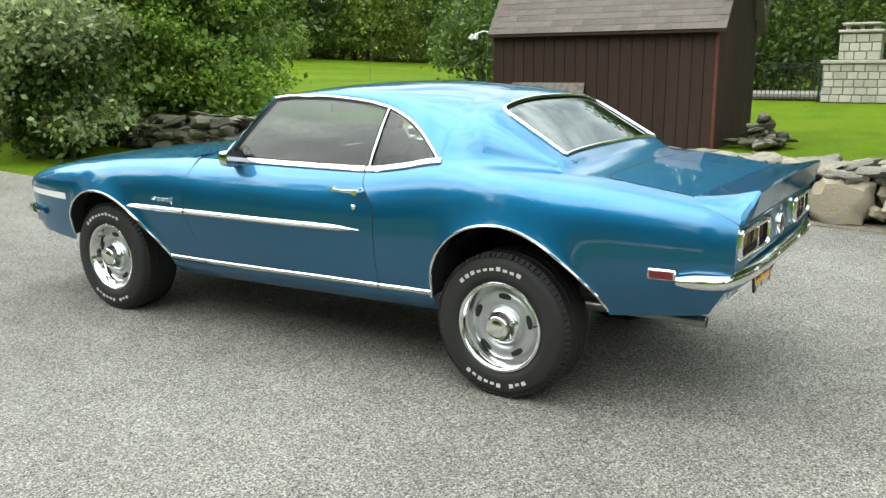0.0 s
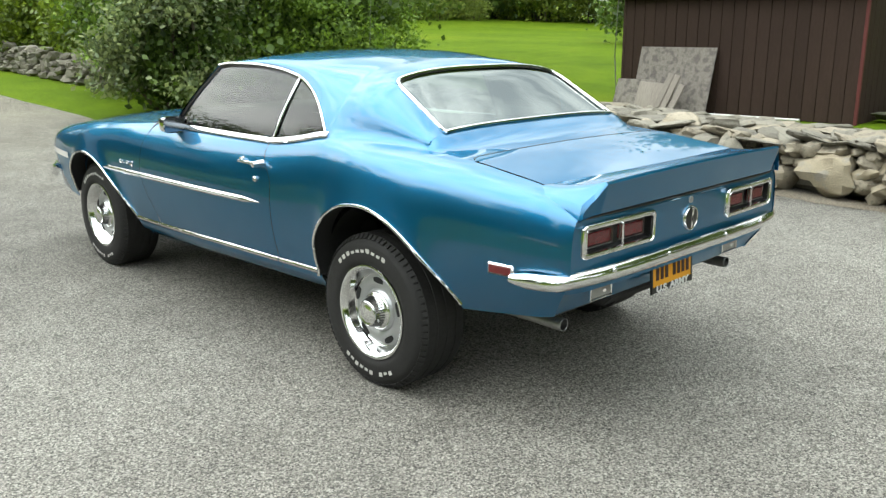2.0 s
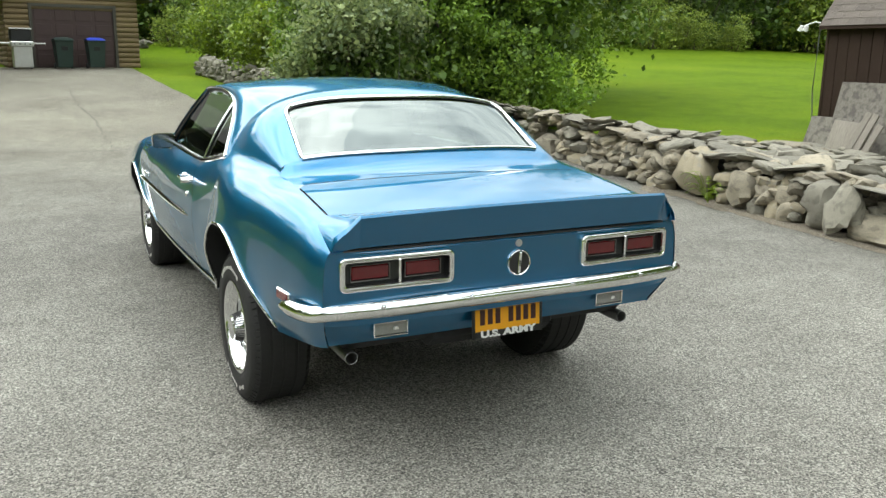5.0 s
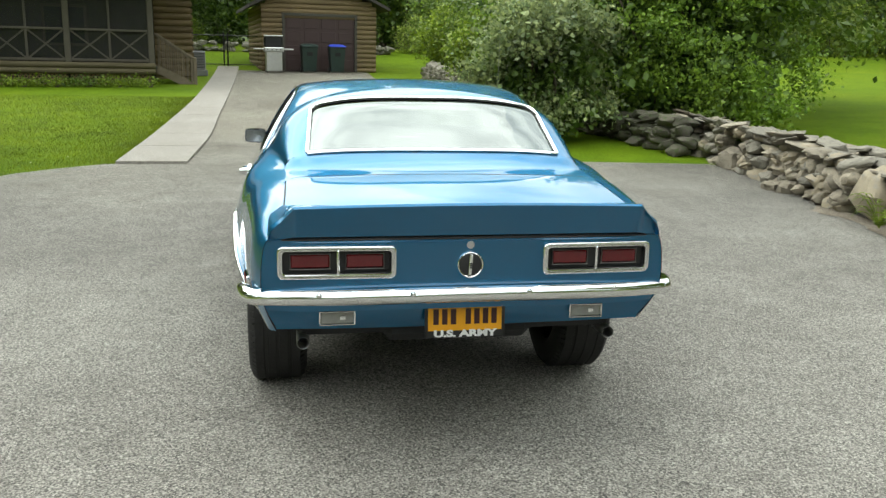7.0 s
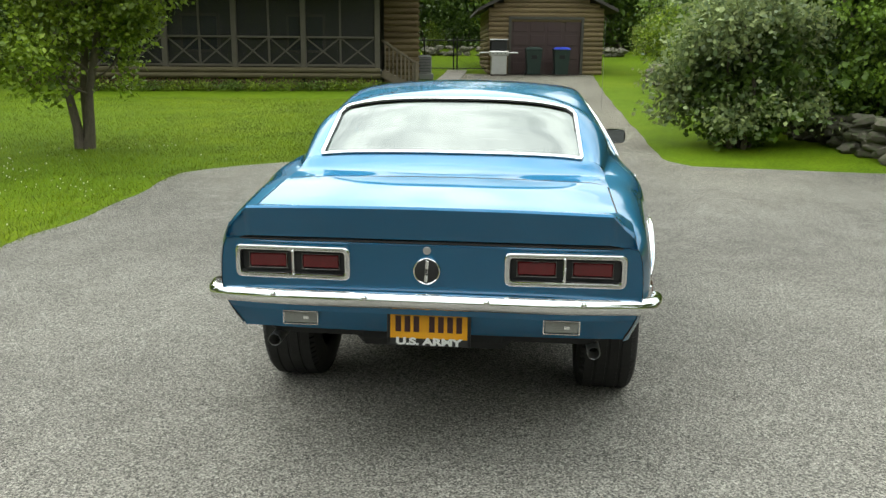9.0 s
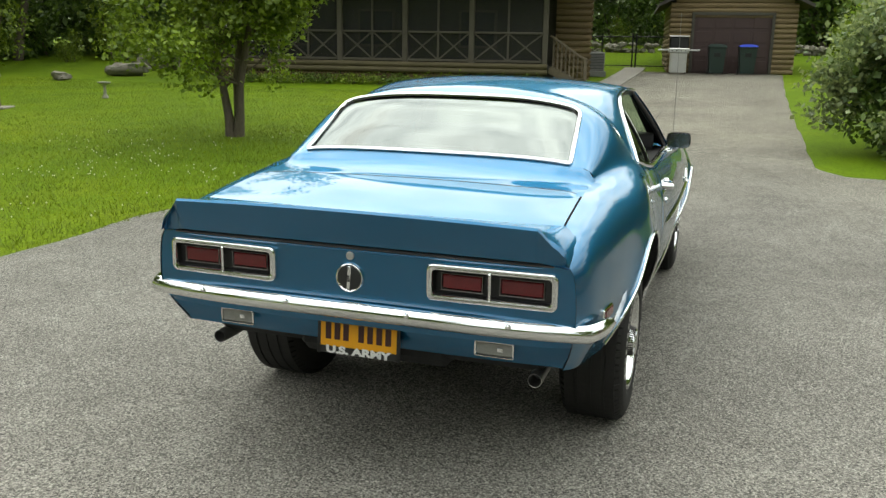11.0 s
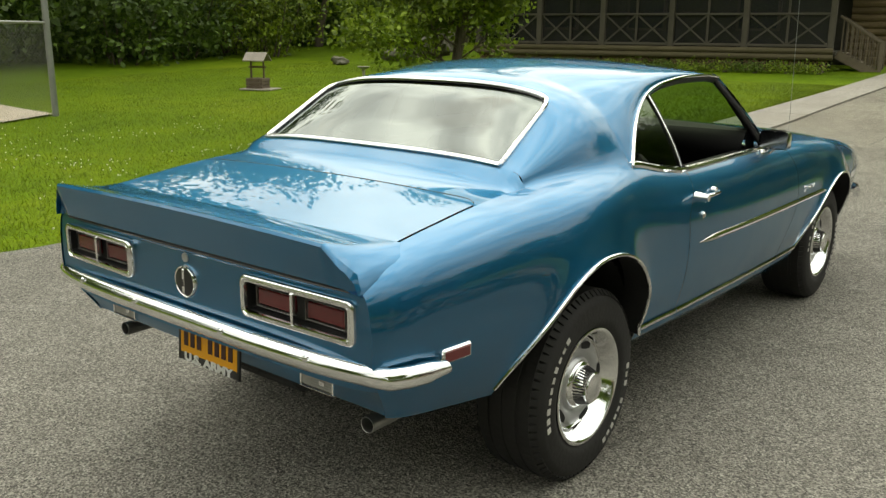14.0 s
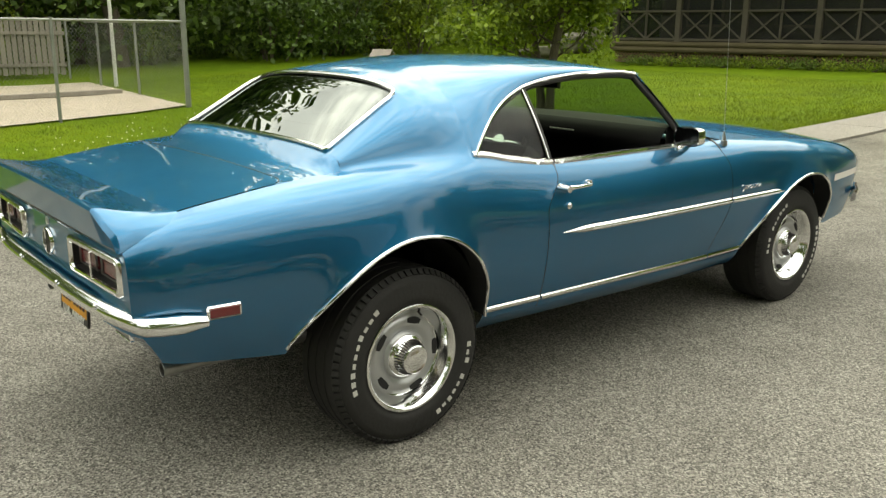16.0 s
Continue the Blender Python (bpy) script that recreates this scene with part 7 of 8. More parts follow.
def make_shrub(name, at, blobs, leaf, size, count, seed, label, category, per=16, stems=6, group=""):
    t = thing(name, at, 0, label, category, group)
    rnd, g = random.Random(seed), Geo()
    for k in range(stems):
        c, r = blobs[k % len(blobs)]
        a = 2 * math.pi * k / stems
        foot = (c[0] * 0.4 + 0.15 * math.cos(a), c[1] * 0.4 + 0.15 * math.sin(a), -0.05)
        g.tube([foot, (c[0] * 0.7 + 0.3 * math.cos(a), c[1] * 0.7 + 0.3 * math.sin(a), c[2] * 0.5), (c[0] + r[0] * 0.4 * math.cos(a), c[1] + r[1] * 0.4 * math.sin(a), c[2] + r[2] * 0.4)], [0.045, 0.03, 0.012], 6)
    part("stem", g, BARK, t)
    pts = clumps(blobs, count, per, size * 1.7, seed)
    part("foliage", leaf_mesh("foliage", pts, size, leaf, seed), leaf, t)
    return t


# the thicket of vines and the pale shrub beside the driveway
thicket = [((-0.2, 0, 1.6), (1.4, 1.4, 1.5)), ((0.6, -0.6, 1.4), (0.95, 1.0, 1.3)), ((-1.2, 0.2, 1.7), (1.1, 1.1, 1.5)), ((0.0, 0.5, 3.4), (1.5, 1.5, 1.5)), ((0.8, 0.2, 3.3), (1.0, 1.0, 1.2)), ((-1.0, 0.8, 3.9), (1.4, 1.3, 1.5)),
           ((-2.2, 1.8, 2.2), (1.2, 1.2, 1.9)), ((-0.2, -0.9, 0.9), (1.2, 0.6, 0.8)), ((1.75, -0.6, 2.5), (0.28, 0.28, 0.35))]
def sprays(blobs, count, seed, small, flat, droop):
    """Small flattened leaf sprays over the skin of larger bodies, some hanging down."""
    r_, out_ = random.Random(seed), []
    size_ = [b[1][0] * b[1][2] for b in blobs]
    for _ in range(count):
        c, r = r_.choices(blobs, size_)[0]
        d = Vector((r_.gauss(0, 1), r_.gauss(0, 1), r_.gauss(0.15, 1))).normalized()
        k = r_.uniform(0.80, 1.12)
        q = r_.uniform(*small)
        at = (c[0] + d.x * r[0] * k, c[1] + d.y * r[1] * k, c[2] + d.z * r[2] * k)
        out_.append((at, (q, q * r_.uniform(0.7, 1.2), q * flat)))
        if r_.random() < droop:
            out_ += [((at[0] + d.x * 0.10 * n, at[1] + d.y * 0.10 * n, at[2] - 0.22 * n), (q * 0.55, q * 0.55, q * 0.8)) for n in (1, 2, 3)]
    return [(c, r) for c, r in out_ if c[2] > 0.15]


make_shrub("thicket", (6.75, 10.9, lie(6.7, 10.9)), sprays(thicket, 230, 5, (0.18, 0.40), 0.55, 0.30), LEAF_VINE, 0.080, 82000, 5, "tall dense green thicket overgrown with vines", "thicket", 24)
# the dark leaf colour inside stands in for the thicket's shaded hollows
make_shrub("thicket", (6.60, 11.2, lie(6.7, 10.9)), [(c, tuple(0.84 * q for q in r)) for c, r in thicket], LEAF_DARK, 0.15, 20000, 6, "dark inner leaves painting shade in a green thicket", "thicket")
shrub = [((0, 0, 1.35), (0.85, 0.85, 0.75)), ((-0.45, 0.1, 1.25), (0.65, 0.7, 0.65)), ((0.55, -0.05, 1.15), (0.65, 0.65, 0.65)), ((0.1, 0.1, 1.85), (0.6, 0.6, 0.5)), ((0, 0, 0.75), (0.65, 0.65, 0.5))]
rnd = random.Random(19)
arching = []
for k in range(46):
    a, h_ = rnd.uniform(0, 6.28), rnd.uniform(0.45, 2.25)
    r = rnd.uniform(0.75, 1.10) * (1.00 * math.sqrt(max(0.05, 1 - ((h_ - 1.15) / 1.25) ** 2)))
    arching.append(((r * math.cos(a), r * math.sin(a), h_), (rnd.uniform(0.20, 0.38), rnd.uniform(0.20, 0.38), rnd.uniform(0.09, 0.17))))
    arching.append((((r + 0.18) * math.cos(a), (r + 0.18) * math.sin(a), h_ - 0.10), (0.14, 0.14, 0.08)))
make_shrub("shrub", (3.55, 9.9, lie(3.4, 9.9)), arching, LEAF_PALE, 0.085, 17000, 9, "loose pale green shrub beside the driveway", "shrub", 16, 4)
# darker leaves put the shade of the shrub's inside into colour
make_shrub("shrub", (3.55, 9.95, lie(3.4, 9.9)), [((0, 0, 0.85), (0.76, 0.74, 0.72)), ((0.05, 0.05, 1.5), (0.64, 0.6, 0.55))], LEAF_DARK, 0.11, 6000, 10, "dark inner leaves painting shade in a pale green shrub", "shrub", 14, 8)
# growth along the driveway towards the garage
for k, (x, y, s, mat) in enumerate(((4.2, 13.6, 1.0, LEAF), (4.7, 16.8, 1.15, LEAF_BRIGHT), (4.4, 20.4, 1.0, LEAF_BRIGHT), (5.4, 23.5, 1.5, LEAF), (4.6, 27.2, 1.15, LEAF_BRIGHT), (6.6, 18.5, 1.9, LEAF_DARK), (6.5, 28.5, 1.9, LEAF), (6.0, 32.5, 1.9, LEAF))):
    make_shrub("bush", (x + 0.6, y, lie(x, y)), [(tuple(1.0 * s * q for q in c), tuple(s * q for q in r)) for c, r in shrub], mat, 0.12, 5500, 30 + k, "loose green bush along the driveway", "bush", 14, 6, "bushes along the driveway")
# tree with several stems on the front lawn
lawn_tree = thing("tree", (-6.40, 8.30, lie(-6.4, 8.3)), 0, "small lawn tree with two trunks and low drooping leaves", "tree")
g, tips = Geo(), []
rnd = random.Random(14)
for foot, knee, head in (((-0.05, 0.0, -0.08), (-0.20, 0.05, 0.75), (-0.95, 0.10, 2.9)), ((0.05, 0.03, -0.08), (0.14, 0.0, 0.80), (0.60, -0.15, 3.2)), ((0.0, 0.10, -0.08), (-0.02, 0.16, 0.85), (-0.20, 0.65, 3.4))):
    line = [Vector(foot), Vector(foot) * 0.55 + Vector(knee) * 0.45 + Vector((0.02, 0, 0)), Vector(knee), Vector(knee) * 0.55 + Vector(head) * 0.45 + Vector((0.05, 0.05, 0)), Vector(head)]
    g.tube(line, [0.100, 0.070, 0.060, 0.045, 0.035], 10)
    for k in range(8):
        q = line[2].lerp(line[4], k / 7)
        a = rnd.uniform(0, 6.28)
        branch_tree(g, q, (math.cos(a), math.sin(a), rnd.uniform(0.1, 1.1)), rnd.uniform(0.60, 1.05), 0.022, 2, rnd, tips)
part("trunk", g, BARK, lawn_tree, angle=60)
blobs = [((t_.x, t_.y, max(t_.z, 0.95)), (0.30, 0.30, 0.15)) for t_ in tips]
blobs += [((t_.x * 1.12, t_.y * 1.12, max(t_.z - 0.28, 0.85)), (0.16, 0.16, 0.24)) for t_ in tips[::3]]
blobs += sprays([((-0.2, 0, 4.3), (1.7, 1.6, 1.5)), ((-0.2, 0, 3.1), (1.55, 1.4, 1.1)), ((-0.4, 0.1, 2.2), (1.45, 1.3, 0.8))], 120, 8, (0.20, 0.36), 0.5, 0.25)
pts = clumps(blobs, 44000, 22, 0.115, 12)
part("crown", leaf_mesh("crown", pts, 0.078, LEAF_BRIGHT, 12), LEAF_BRIGHT, lawn_tree)
# tall trees beside the court and behind the lawn
tall = make_tree((-16.5, -5.5, 0), 8.9, 4.5, 21, LEAF, 0.13, 30000, "tall broad leafy tree beside the driveway", 1, 0.38)
oak = make_tree((-27, 9, lie(-27, 9)), 13.0, 6.5, 22, LEAF_DARK, 0.20, 17000, "tall leafy tree at the edge of the woods", 1, 0.12, "trees of the woods", 4.5)
ash = make_tree((-26, 19, lie(-26, 19)), 12.0, 5.5, 23, LEAF_BRIGHT, 0.19, 16000, "tall leafy tree at the edge of the woods", 1, 0.10, "trees of the woods", 4.5)
rnd = random.Random(11)
under = make_shrub("woodland_bush", (-24, 13, lie(-24, 13)), [((0, 0, 1.2), (2.0, 1.6, 1.3)), ((1.4, 0.3, 1.5), (1.3, 1.2, 1.6)), ((-1.5, 0.2, 1.4), (1.3, 1.2, 1.4)), ((0.2, 0.4, 2.4), (1.6, 1.3, 1.3))], LEAF_DARK, 0.19, 3200, 44,
                   "dark green bush at the edge of the woods", "bush", 14, 5, "bushes of the woods")
under2 = make_shrub("woodland_bush", (-25, 16, lie(-25, 16)), [((0, 0, 1.1), (1.8, 1.6, 1.2)), ((1.2, 0.3, 1.9), (1.3, 1.2, 1.5)), ((-1.0, 0.2, 1.5), (1.3, 1.2, 1.6))], LEAF_DARK, 0.18, 3000, 45,
                    "green bush at the edge of the woods", "bush", 14, 5, "bushes of the woods")

under3 = make_shrub("woodland_bush", (-23.5, 19, lie(-23, 19)), [((0, 0, 0.9), (1.3, 1.2, 0.9)), ((0.9, 0.3, 1.7), (1.0, 0.9, 1.0)), ((-0.7, 0.2, 2.3), (0.8, 0.8, 1.2))], LEAF_BRIGHT, 0.15, 2400, 46,
                    "bright green sapling at the edge of the woods", "bush", 12, 5, "bushes of the woods")

under4 = make_shrub("woodland_bush", (24, 45, lie(24, 45)), [((0, 0, 0.9), (1.6, 1.4, 0.9)), ((1.1, 0.3, 1.7), (1.2, 1.1, 1.1)), ((-0.9, 0.2, 2.0), (1.1, 1.0, 1.2)), ((0.2, 0.4, 3.0), (0.9, 0.9, 1.0))], LEAF_LIGHT, 0.17, 3200, 47,
                    "light green bush at the edge of the woods", "bush", 12, 5, "bushes of the woods")


def plant(x, y, ob, scale):
    m = Matrix.Translation((x, y, lie(x, y) - 0.05)) @ pose(0, 0, 0, 0, 0, rnd.uniform(0, 360))
    o = copy_thing(ob, m)
    o.scale = (scale, scale, scale * rnd.uniform(0.9, 1.1))


# the edge of the woods runs round the lawn: west, north behind the house, east far off
# the southern stretch is added unseen, so mirrors and chrome reflect dark trees
edge_line = [(-24, -14), (-24, -6), (-25, 2), (-25.5, 9), (-26, 16), (-27, 23), (-25, 30), (-21, 38), (-13, 47), (-5, 50), (2, 51), (9, 50), (14, 48), (22, 46), (32, 50), (44, 48), (54, 40), (58, 30), (58, 18), (50, 8), (42, 2), (40, -6), (42, -14), (36, -25), (22, -31), (6, -33), (-8, -32), (-18, -27), (-24, -20), (-24, -14)]
for (xa, ya), (xb, yb) in zip(edge_line, edge_line[1:]):
    L = math.hypot(xb - xa, yb - ya)
    nb = max(1, int(L / 2.3))
    for k in range(nb):
        t = (k + rnd.random()) / nb
        out = rnd.uniform(-1.6, 3.0)
        nx, ny = (yb - ya) / L, -(xb - xa) / L
        x, y = xa + (xb - xa) * t - nx * out, ya + (yb - ya) * t - ny * out
        plant(x, y, under4 if xa > 6 and ya > 15 and rnd.random() < 0.7 else rnd.choice((under, under2, under3, under3)), rnd.choice((0.35, 0.5, 0.75, 0.9, 1.4, 1.7)))
    for row in (5.0, 9.0):
        for k in range(max(1, int(L / 4.0))):
            t = (k + rnd.random()) / max(1, int(L / 4.0))
            nx, ny = (yb - ya) / L, -(xb - xa) / L
            o_ = row + rnd.uniform(-1.5, 1.5)
            plant(xa + (xb - xa) * t - nx * o_, ya + (yb - ya) * t - ny * o_, rnd.choice((under, under2)), rnd.uniform(1.6, 2.4))
    nt = max(1, int(L / 4.4))
    for row in (1.6, 6.0) if min(ya, yb) > -10 else (3.0,):
        for k in range(nt):
            t = (k + rnd.random()) / nt
            nx, ny = (yb - ya) / L, -(xb - xa) / L
            o_ = row + rnd.uniform(-1.2, 1.5)
            plant(xa + (xb - xa) * t - nx * o_, ya + (yb - ya) * t - ny * o_, rnd.choice((oak, ash)), rnd.uniform(0.62, 0.95) * (1.42 if min(ya, yb) > 34 else 1.0))
# the tallest trees of the woods stand west of the court
for x, y, k in ((-25.5, 4.2, 1.14), (-25.0, 8.2, 1.10), (-27.5, 6.2, 1.22)):
    plant(x, y, oak, k)
# tall trees east of the parking apron
for x, y, k in ((12.5, -6.5, 1.2), (15.5, -10.5, 1.35), (11.5, -13.0, 1.3), (19.0, -9.5, 1.3)):
    plant(x, y, tall, k)
# dark woods behind the iron fence
for x, y, k in ((28.0, -3.5, 0.62), (30.0, 1.5, 0.72), (28.5, 6.0, 0.66), (31.0, 10.5, 0.75), (30.0, 15.0, 0.68), (34.0, 4.0, 0.8), (35.0, 12.0, 0.85)):
    plant(x, y, oak, k)
    plant(x - 1.5, y + 2.2, under, 1.1)
# light green growth before the woods beyond the far lawn
for (xa, ya), (xb, yb) in zip(((6, 46), (20, 44), (33, 46)), ((20, 44), (33, 46), (45, 43))):
    for k in range(7):
        t = (k + rnd.random()) / 7
        plant(xa + (xb - xa) * t, ya + (yb - ya) * t + rnd.uniform(-1.0, 1.0), under4, rnd.uniform(0.5, 1.25))
# tall trees that rise behind the thicket
shade = make_tree((9.0, 13.6, lie(9, 13.6)), 6.6, 3.9, 27, LEAF, 0.125, 38000, "tall leafy tree behind the thicket", 1, 0.15, "trees behind the thicket")
plant(11.8, 16.8, shade, 1.05)
# wooded hills far off, all round
HILL = leaf_material("far_woods", (0.060, 0.115, 0.028), 0.4)
hill = Geo()
ring = 220
def hill_at(u, v):
    a = 2 * math.pi * u
    rough_ = noise.noise(Vector((7 * math.cos(a), 7 * math.sin(a), 2.0))) * 5 + noise.noise(Vector((40 * math.cos(a), 40 * math.sin(a), v * 6))) * 2.5
    r = 95 + 45 * v + 3 * noise.noise(Vector((60 * math.cos(a), 60 * math.sin(a), v * 9)))
    return r * math.cos(a), 10 + r * math.sin(a), lie(r * math.cos(a), r * math.sin(a)) - 1 + (17 + rough_) * v ** 0.7
hill.grid(hill_at, ring, 14)
whole("far_woods", hill, HILL, "wooded hills far off beyond the lawn", "woods", "stuff", angle=0)
# low hedge before the porch
hm = house.matrix_basis
for k in range(12):
    p = hm @ Vector((-0.7 + 0.80 * k, -0.85, 0))
    make_shrub("hedge_plant", (p.x, p.y, lie(p.x, p.y)), [((0, 0, 0.10), (0.46, 0.28, 0.11))], LEAF_BRIGHT if k % 3 else LEAF, 0.065, 700, 60 + k, "low green hedge plant before the porch", "hedge", 10, 1, "hedge before the porch")

# grass blades and clover near the driveway's edge
rng = np.random.default_rng(77)
n = 300000
gx, gy = -2.84 - rng.random(n) ** 1.8 * 17.0, -10.0 + rng.random(n) ** 1.05 * 28.0
ok = np.array([x < pad_left(y) + 0.02 if y < 7.3 else x < walk_left(y) for x, y in zip(gx, gy)])
gx, gy = gx[ok], gy[ok]
gz = np.array([lie(x, y) for x, y in zip(gx, gy)]) - 0.014
h = rng.uniform(0.020, 0.055, len(gx))
a = rng.uniform(0, 2 * math.pi, len(gx))
lean = rng.normal(size=(len(gx), 2)) * 0.018
wd = 0.0035
p0 = np.stack([gx - np.cos(a) * wd, gy - np.sin(a) * wd, gz], 1)
p1 = np.stack([gx + np.cos(a) * wd, gy + np.sin(a) * wd, gz], 1)
p2 = np.stack([gx + lean[:, 0], gy + lean[:, 1], gz + h], 1)
grass = new("grass", raw_mesh("grass", np.stack([p0, p1, p2], 1).reshape(-1, 3), np.arange(3 * len(gx)), BLADE))
tagged(grass, "short green grass blades along the driveway", "grass", kind="stuff")
n = 700
cx = rng.normal(-7.0, 2.0, n)
cy = rng.normal(4.0, 2.4, n)
keep = np.array([x < pad_left(min(y, 7.6)) - 0.15 and noise.noise(Vector((x * 0.7, y * 0.7, 3))) > -0.05 for x, y in zip(cx, cy)])
cx, cy = cx[keep], cy[keep]
fl = Geo()
for x, y in zip(cx, cy):
    z = lie(x, y) + rng.uniform(0.03, 0.07)
    s = rng.uniform(0.007, 0.012)
    fl.add([(x - s, y, z), (x, y - s, z), (x + s, y, z), (x, y + s, z), (x, y, z + s), (x, y, z - s)], [(0, 1, 4), (1, 2, 4), (2, 3, 4), (3, 0, 4), (1, 0, 5), (2, 1, 5), (3, 2, 5), (0, 3, 5)])
whole("clover_flowers", fl, CLOVER, "white clover flowers scattered in the lawn", "flowers", "stuff", shade=False)

# ---- dry stone walls ----
shapes = {m.name: [stone_shape(seed, sq, 0.45, 4).mesh("stone", m, True, 40) for seed, sq in zip(range(14), (0.55, 0.4, 0.65, 0.5, 0.3, 0.7, 0.45, 0.6, 0.5, 0.35, 0.65, 0.55, 0.4, 0.6))] for m in (STONE, SLATE, OLD_STONE, TAN_STONE)}


def lay(parent, mat, rnd, centre, size, tip=6.0, name="stone", turn=8.0):
    o = part(name, rnd.choice(shapes[mat.name]), mat, parent)
    flip = pose(0, 0, 0, rnd.choice((0, 180)), 0, rnd.choice((0, 180)))
    o.matrix_basis = Matrix.Translation(centre) @ pose(0, 0, 0, rnd.uniform(-tip, tip), rnd.uniform(-tip, tip), rnd.uniform(-turn, turn)) @ Matrix.Diagonal((*size, 1)) @ flip
    return o


WALL_Y0, WALL_Y1, FACE = -4.6, 9.5, 4.98
wall_rise = curve((-4.6, 0.82), (3.2, 0.82), (4.0, 0.88), (5.6, 1.12), (9.5, 1.14))
wall = thing("stone_wall", (0, 0, 0), label="low dry-laid fieldstone wall capped with flat slates", category="wall", kind="structure")
wall.matrix_basis = Matrix.Translation((FACE, 3.3, 0)) @ pose(0, 0, 0, 0, 0, -6.4) @ Matrix.Translation((-FACE, -3.3, 0))
rnd = random.Random(31)
big = ((3.55, 0.72, 0.56, TAN_STONE), (2.72, 0.55, 0.40, STONE), (0.98, 0.66, 0.26, STONE), (0.30, 0.60, 0.42, TAN_STONE), (-0.62, 0.62, 0.50, TAN_STONE), (-1.32, 0.62, 0.48, TAN_STONE), (7.10, 0.66, 0.38, STONE), (1.62, 0.45, 0.46, SLATE), (8.30, 0.34, 0.42, STONE))
# added dark block inside, so the gaps between the stones read dark
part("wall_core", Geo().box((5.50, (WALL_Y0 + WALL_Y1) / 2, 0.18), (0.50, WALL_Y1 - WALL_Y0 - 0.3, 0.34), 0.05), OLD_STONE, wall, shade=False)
for y, w, h, mat in big:
    lay(wall, mat, rnd, (FACE + 0.14, y, h / 2 - 0.01), (0.42, w, h + 0.03), 4)
for k in range(130):
    y, zz = rnd.uniform(WALL_Y0, WALL_Y1), rnd.uniform(0.06, 0.44)
    q = rnd.uniform(0.10, 0.22)
    if not any(abs(y - by) < bw / 2 - 0.02 and zz < bh - 0.03 for by, bw, bh, _ in big):
        lay(wall, rnd.choice((STONE, SLATE, TAN_STONE)), rnd, (FACE + 0.06 + 0.12 * zz, y, zz * wall_rise(y)), (q, q * rnd.uniform(0.9, 1.7), q * rnd.uniform(0.5, 0.9)), 30, "stone", 60)
z = 0.0
for course, h in enumerate((0.18, 0.15, 0.13, 0.10)):
    y = WALL_Y0
    while y < WALL_Y1:
        w = rnd.choice((0.12, 0.16, 0.20, 0.26, 0.34)) * rnd.uniform(0.8, 1.25) * (1.1 if course == 0 else 0.92)
        if not any(abs(y + w / 2 - by) < bw / 2 + 0.02 and z < bh - 0.05 for by, bw, bh, _ in big):
            hh = h * rnd.uniform(0.75, 1.45)
            lay(wall, rnd.choice((STONE, STONE, STONE, SLATE, TAN_STONE)), rnd, (FACE + 0.14 + 0.040 * course + rnd.uniform(-0.07, 0.05), y + w / 2, (z + h / 2) * wall_rise(y) + rnd.uniform(-0.02, 0.02)), (rnd.uniform(0.24, 0.40), w + 0.03, hh + 0.03), 16, "stone", 20)
        y += w
    z += h
for row in range(5):
    y = WALL_Y0 + rnd.uniform(0, 0.2)
    while y < WALL_Y1:
        w = rnd.uniform(0.20, 0.58)
        thick = rnd.choice((0.04, 0.05, 0.07, 0.10, 0.13))
        lay(wall, rnd.choice((SLATE, SLATE, SLATE, STONE)), rnd, (FACE + 0.20 + 0.22 * row + rnd.uniform(-0.09, 0.06), y + w / 2, 0.565 * wall_rise(y) + rnd.uniform(-0.03, 0.05) - (0.042 * row if y > 5 else 0.012 * row)), (rnd.uniform(0.24, 0.46), w + 0.08, thick), 19, "slate", 50)
        y += w * rnd.uniform(0.75, 1.05)
# soil and grit washed against the wall's foot
SOIL = ground_material("brown_soil", ((0.130, 0.108, 0.080), (0.175, 0.150, 0.112), (0.215, 0.190, 0.148)), 2.5, 120, 0.8)
ragged = lambda y: 0.16 + 0.16 * noise.noise(Vector((0, y * 1.3, 5))) + 0.07 * noise.noise(Vector((0, y * 6.0, 9)))
soil = Geo().grid(lambda u, v: (lambda y: (FACE + 0.12 - (0.12 + max(0.02, ragged(y))) * (1 - v), y, 0.005 + 0.012 * v))(WALL_Y0 + (WALL_Y1 - WALL_Y0) * u), 260, 3)
part("soil", soil, SOIL, wall, "brown soil and grit along the foot of the wall", angle=0)
# a large slab leaning on the face, a pale stone fallen at the foot
slab = lay(wall, SLATE, rnd, (FACE - 0.06, 1.30, 0.24), (0.13, 0.50, 0.52), 0, "leaning_slab", 0)
slab.matrix_basis = Matrix.Translation((FACE - 0.05, 1.28, 0.235)) @ pose(0, 0, 0, 24, 13, 0) @ Matrix.Diagonal((0.12, 0.46, 0.50, 1))
lay(wall, STONE, rnd, (FACE - 0.10, 5.35, 0.075), (0.24, 0.36, 0.17), 5, "fallen_stone")

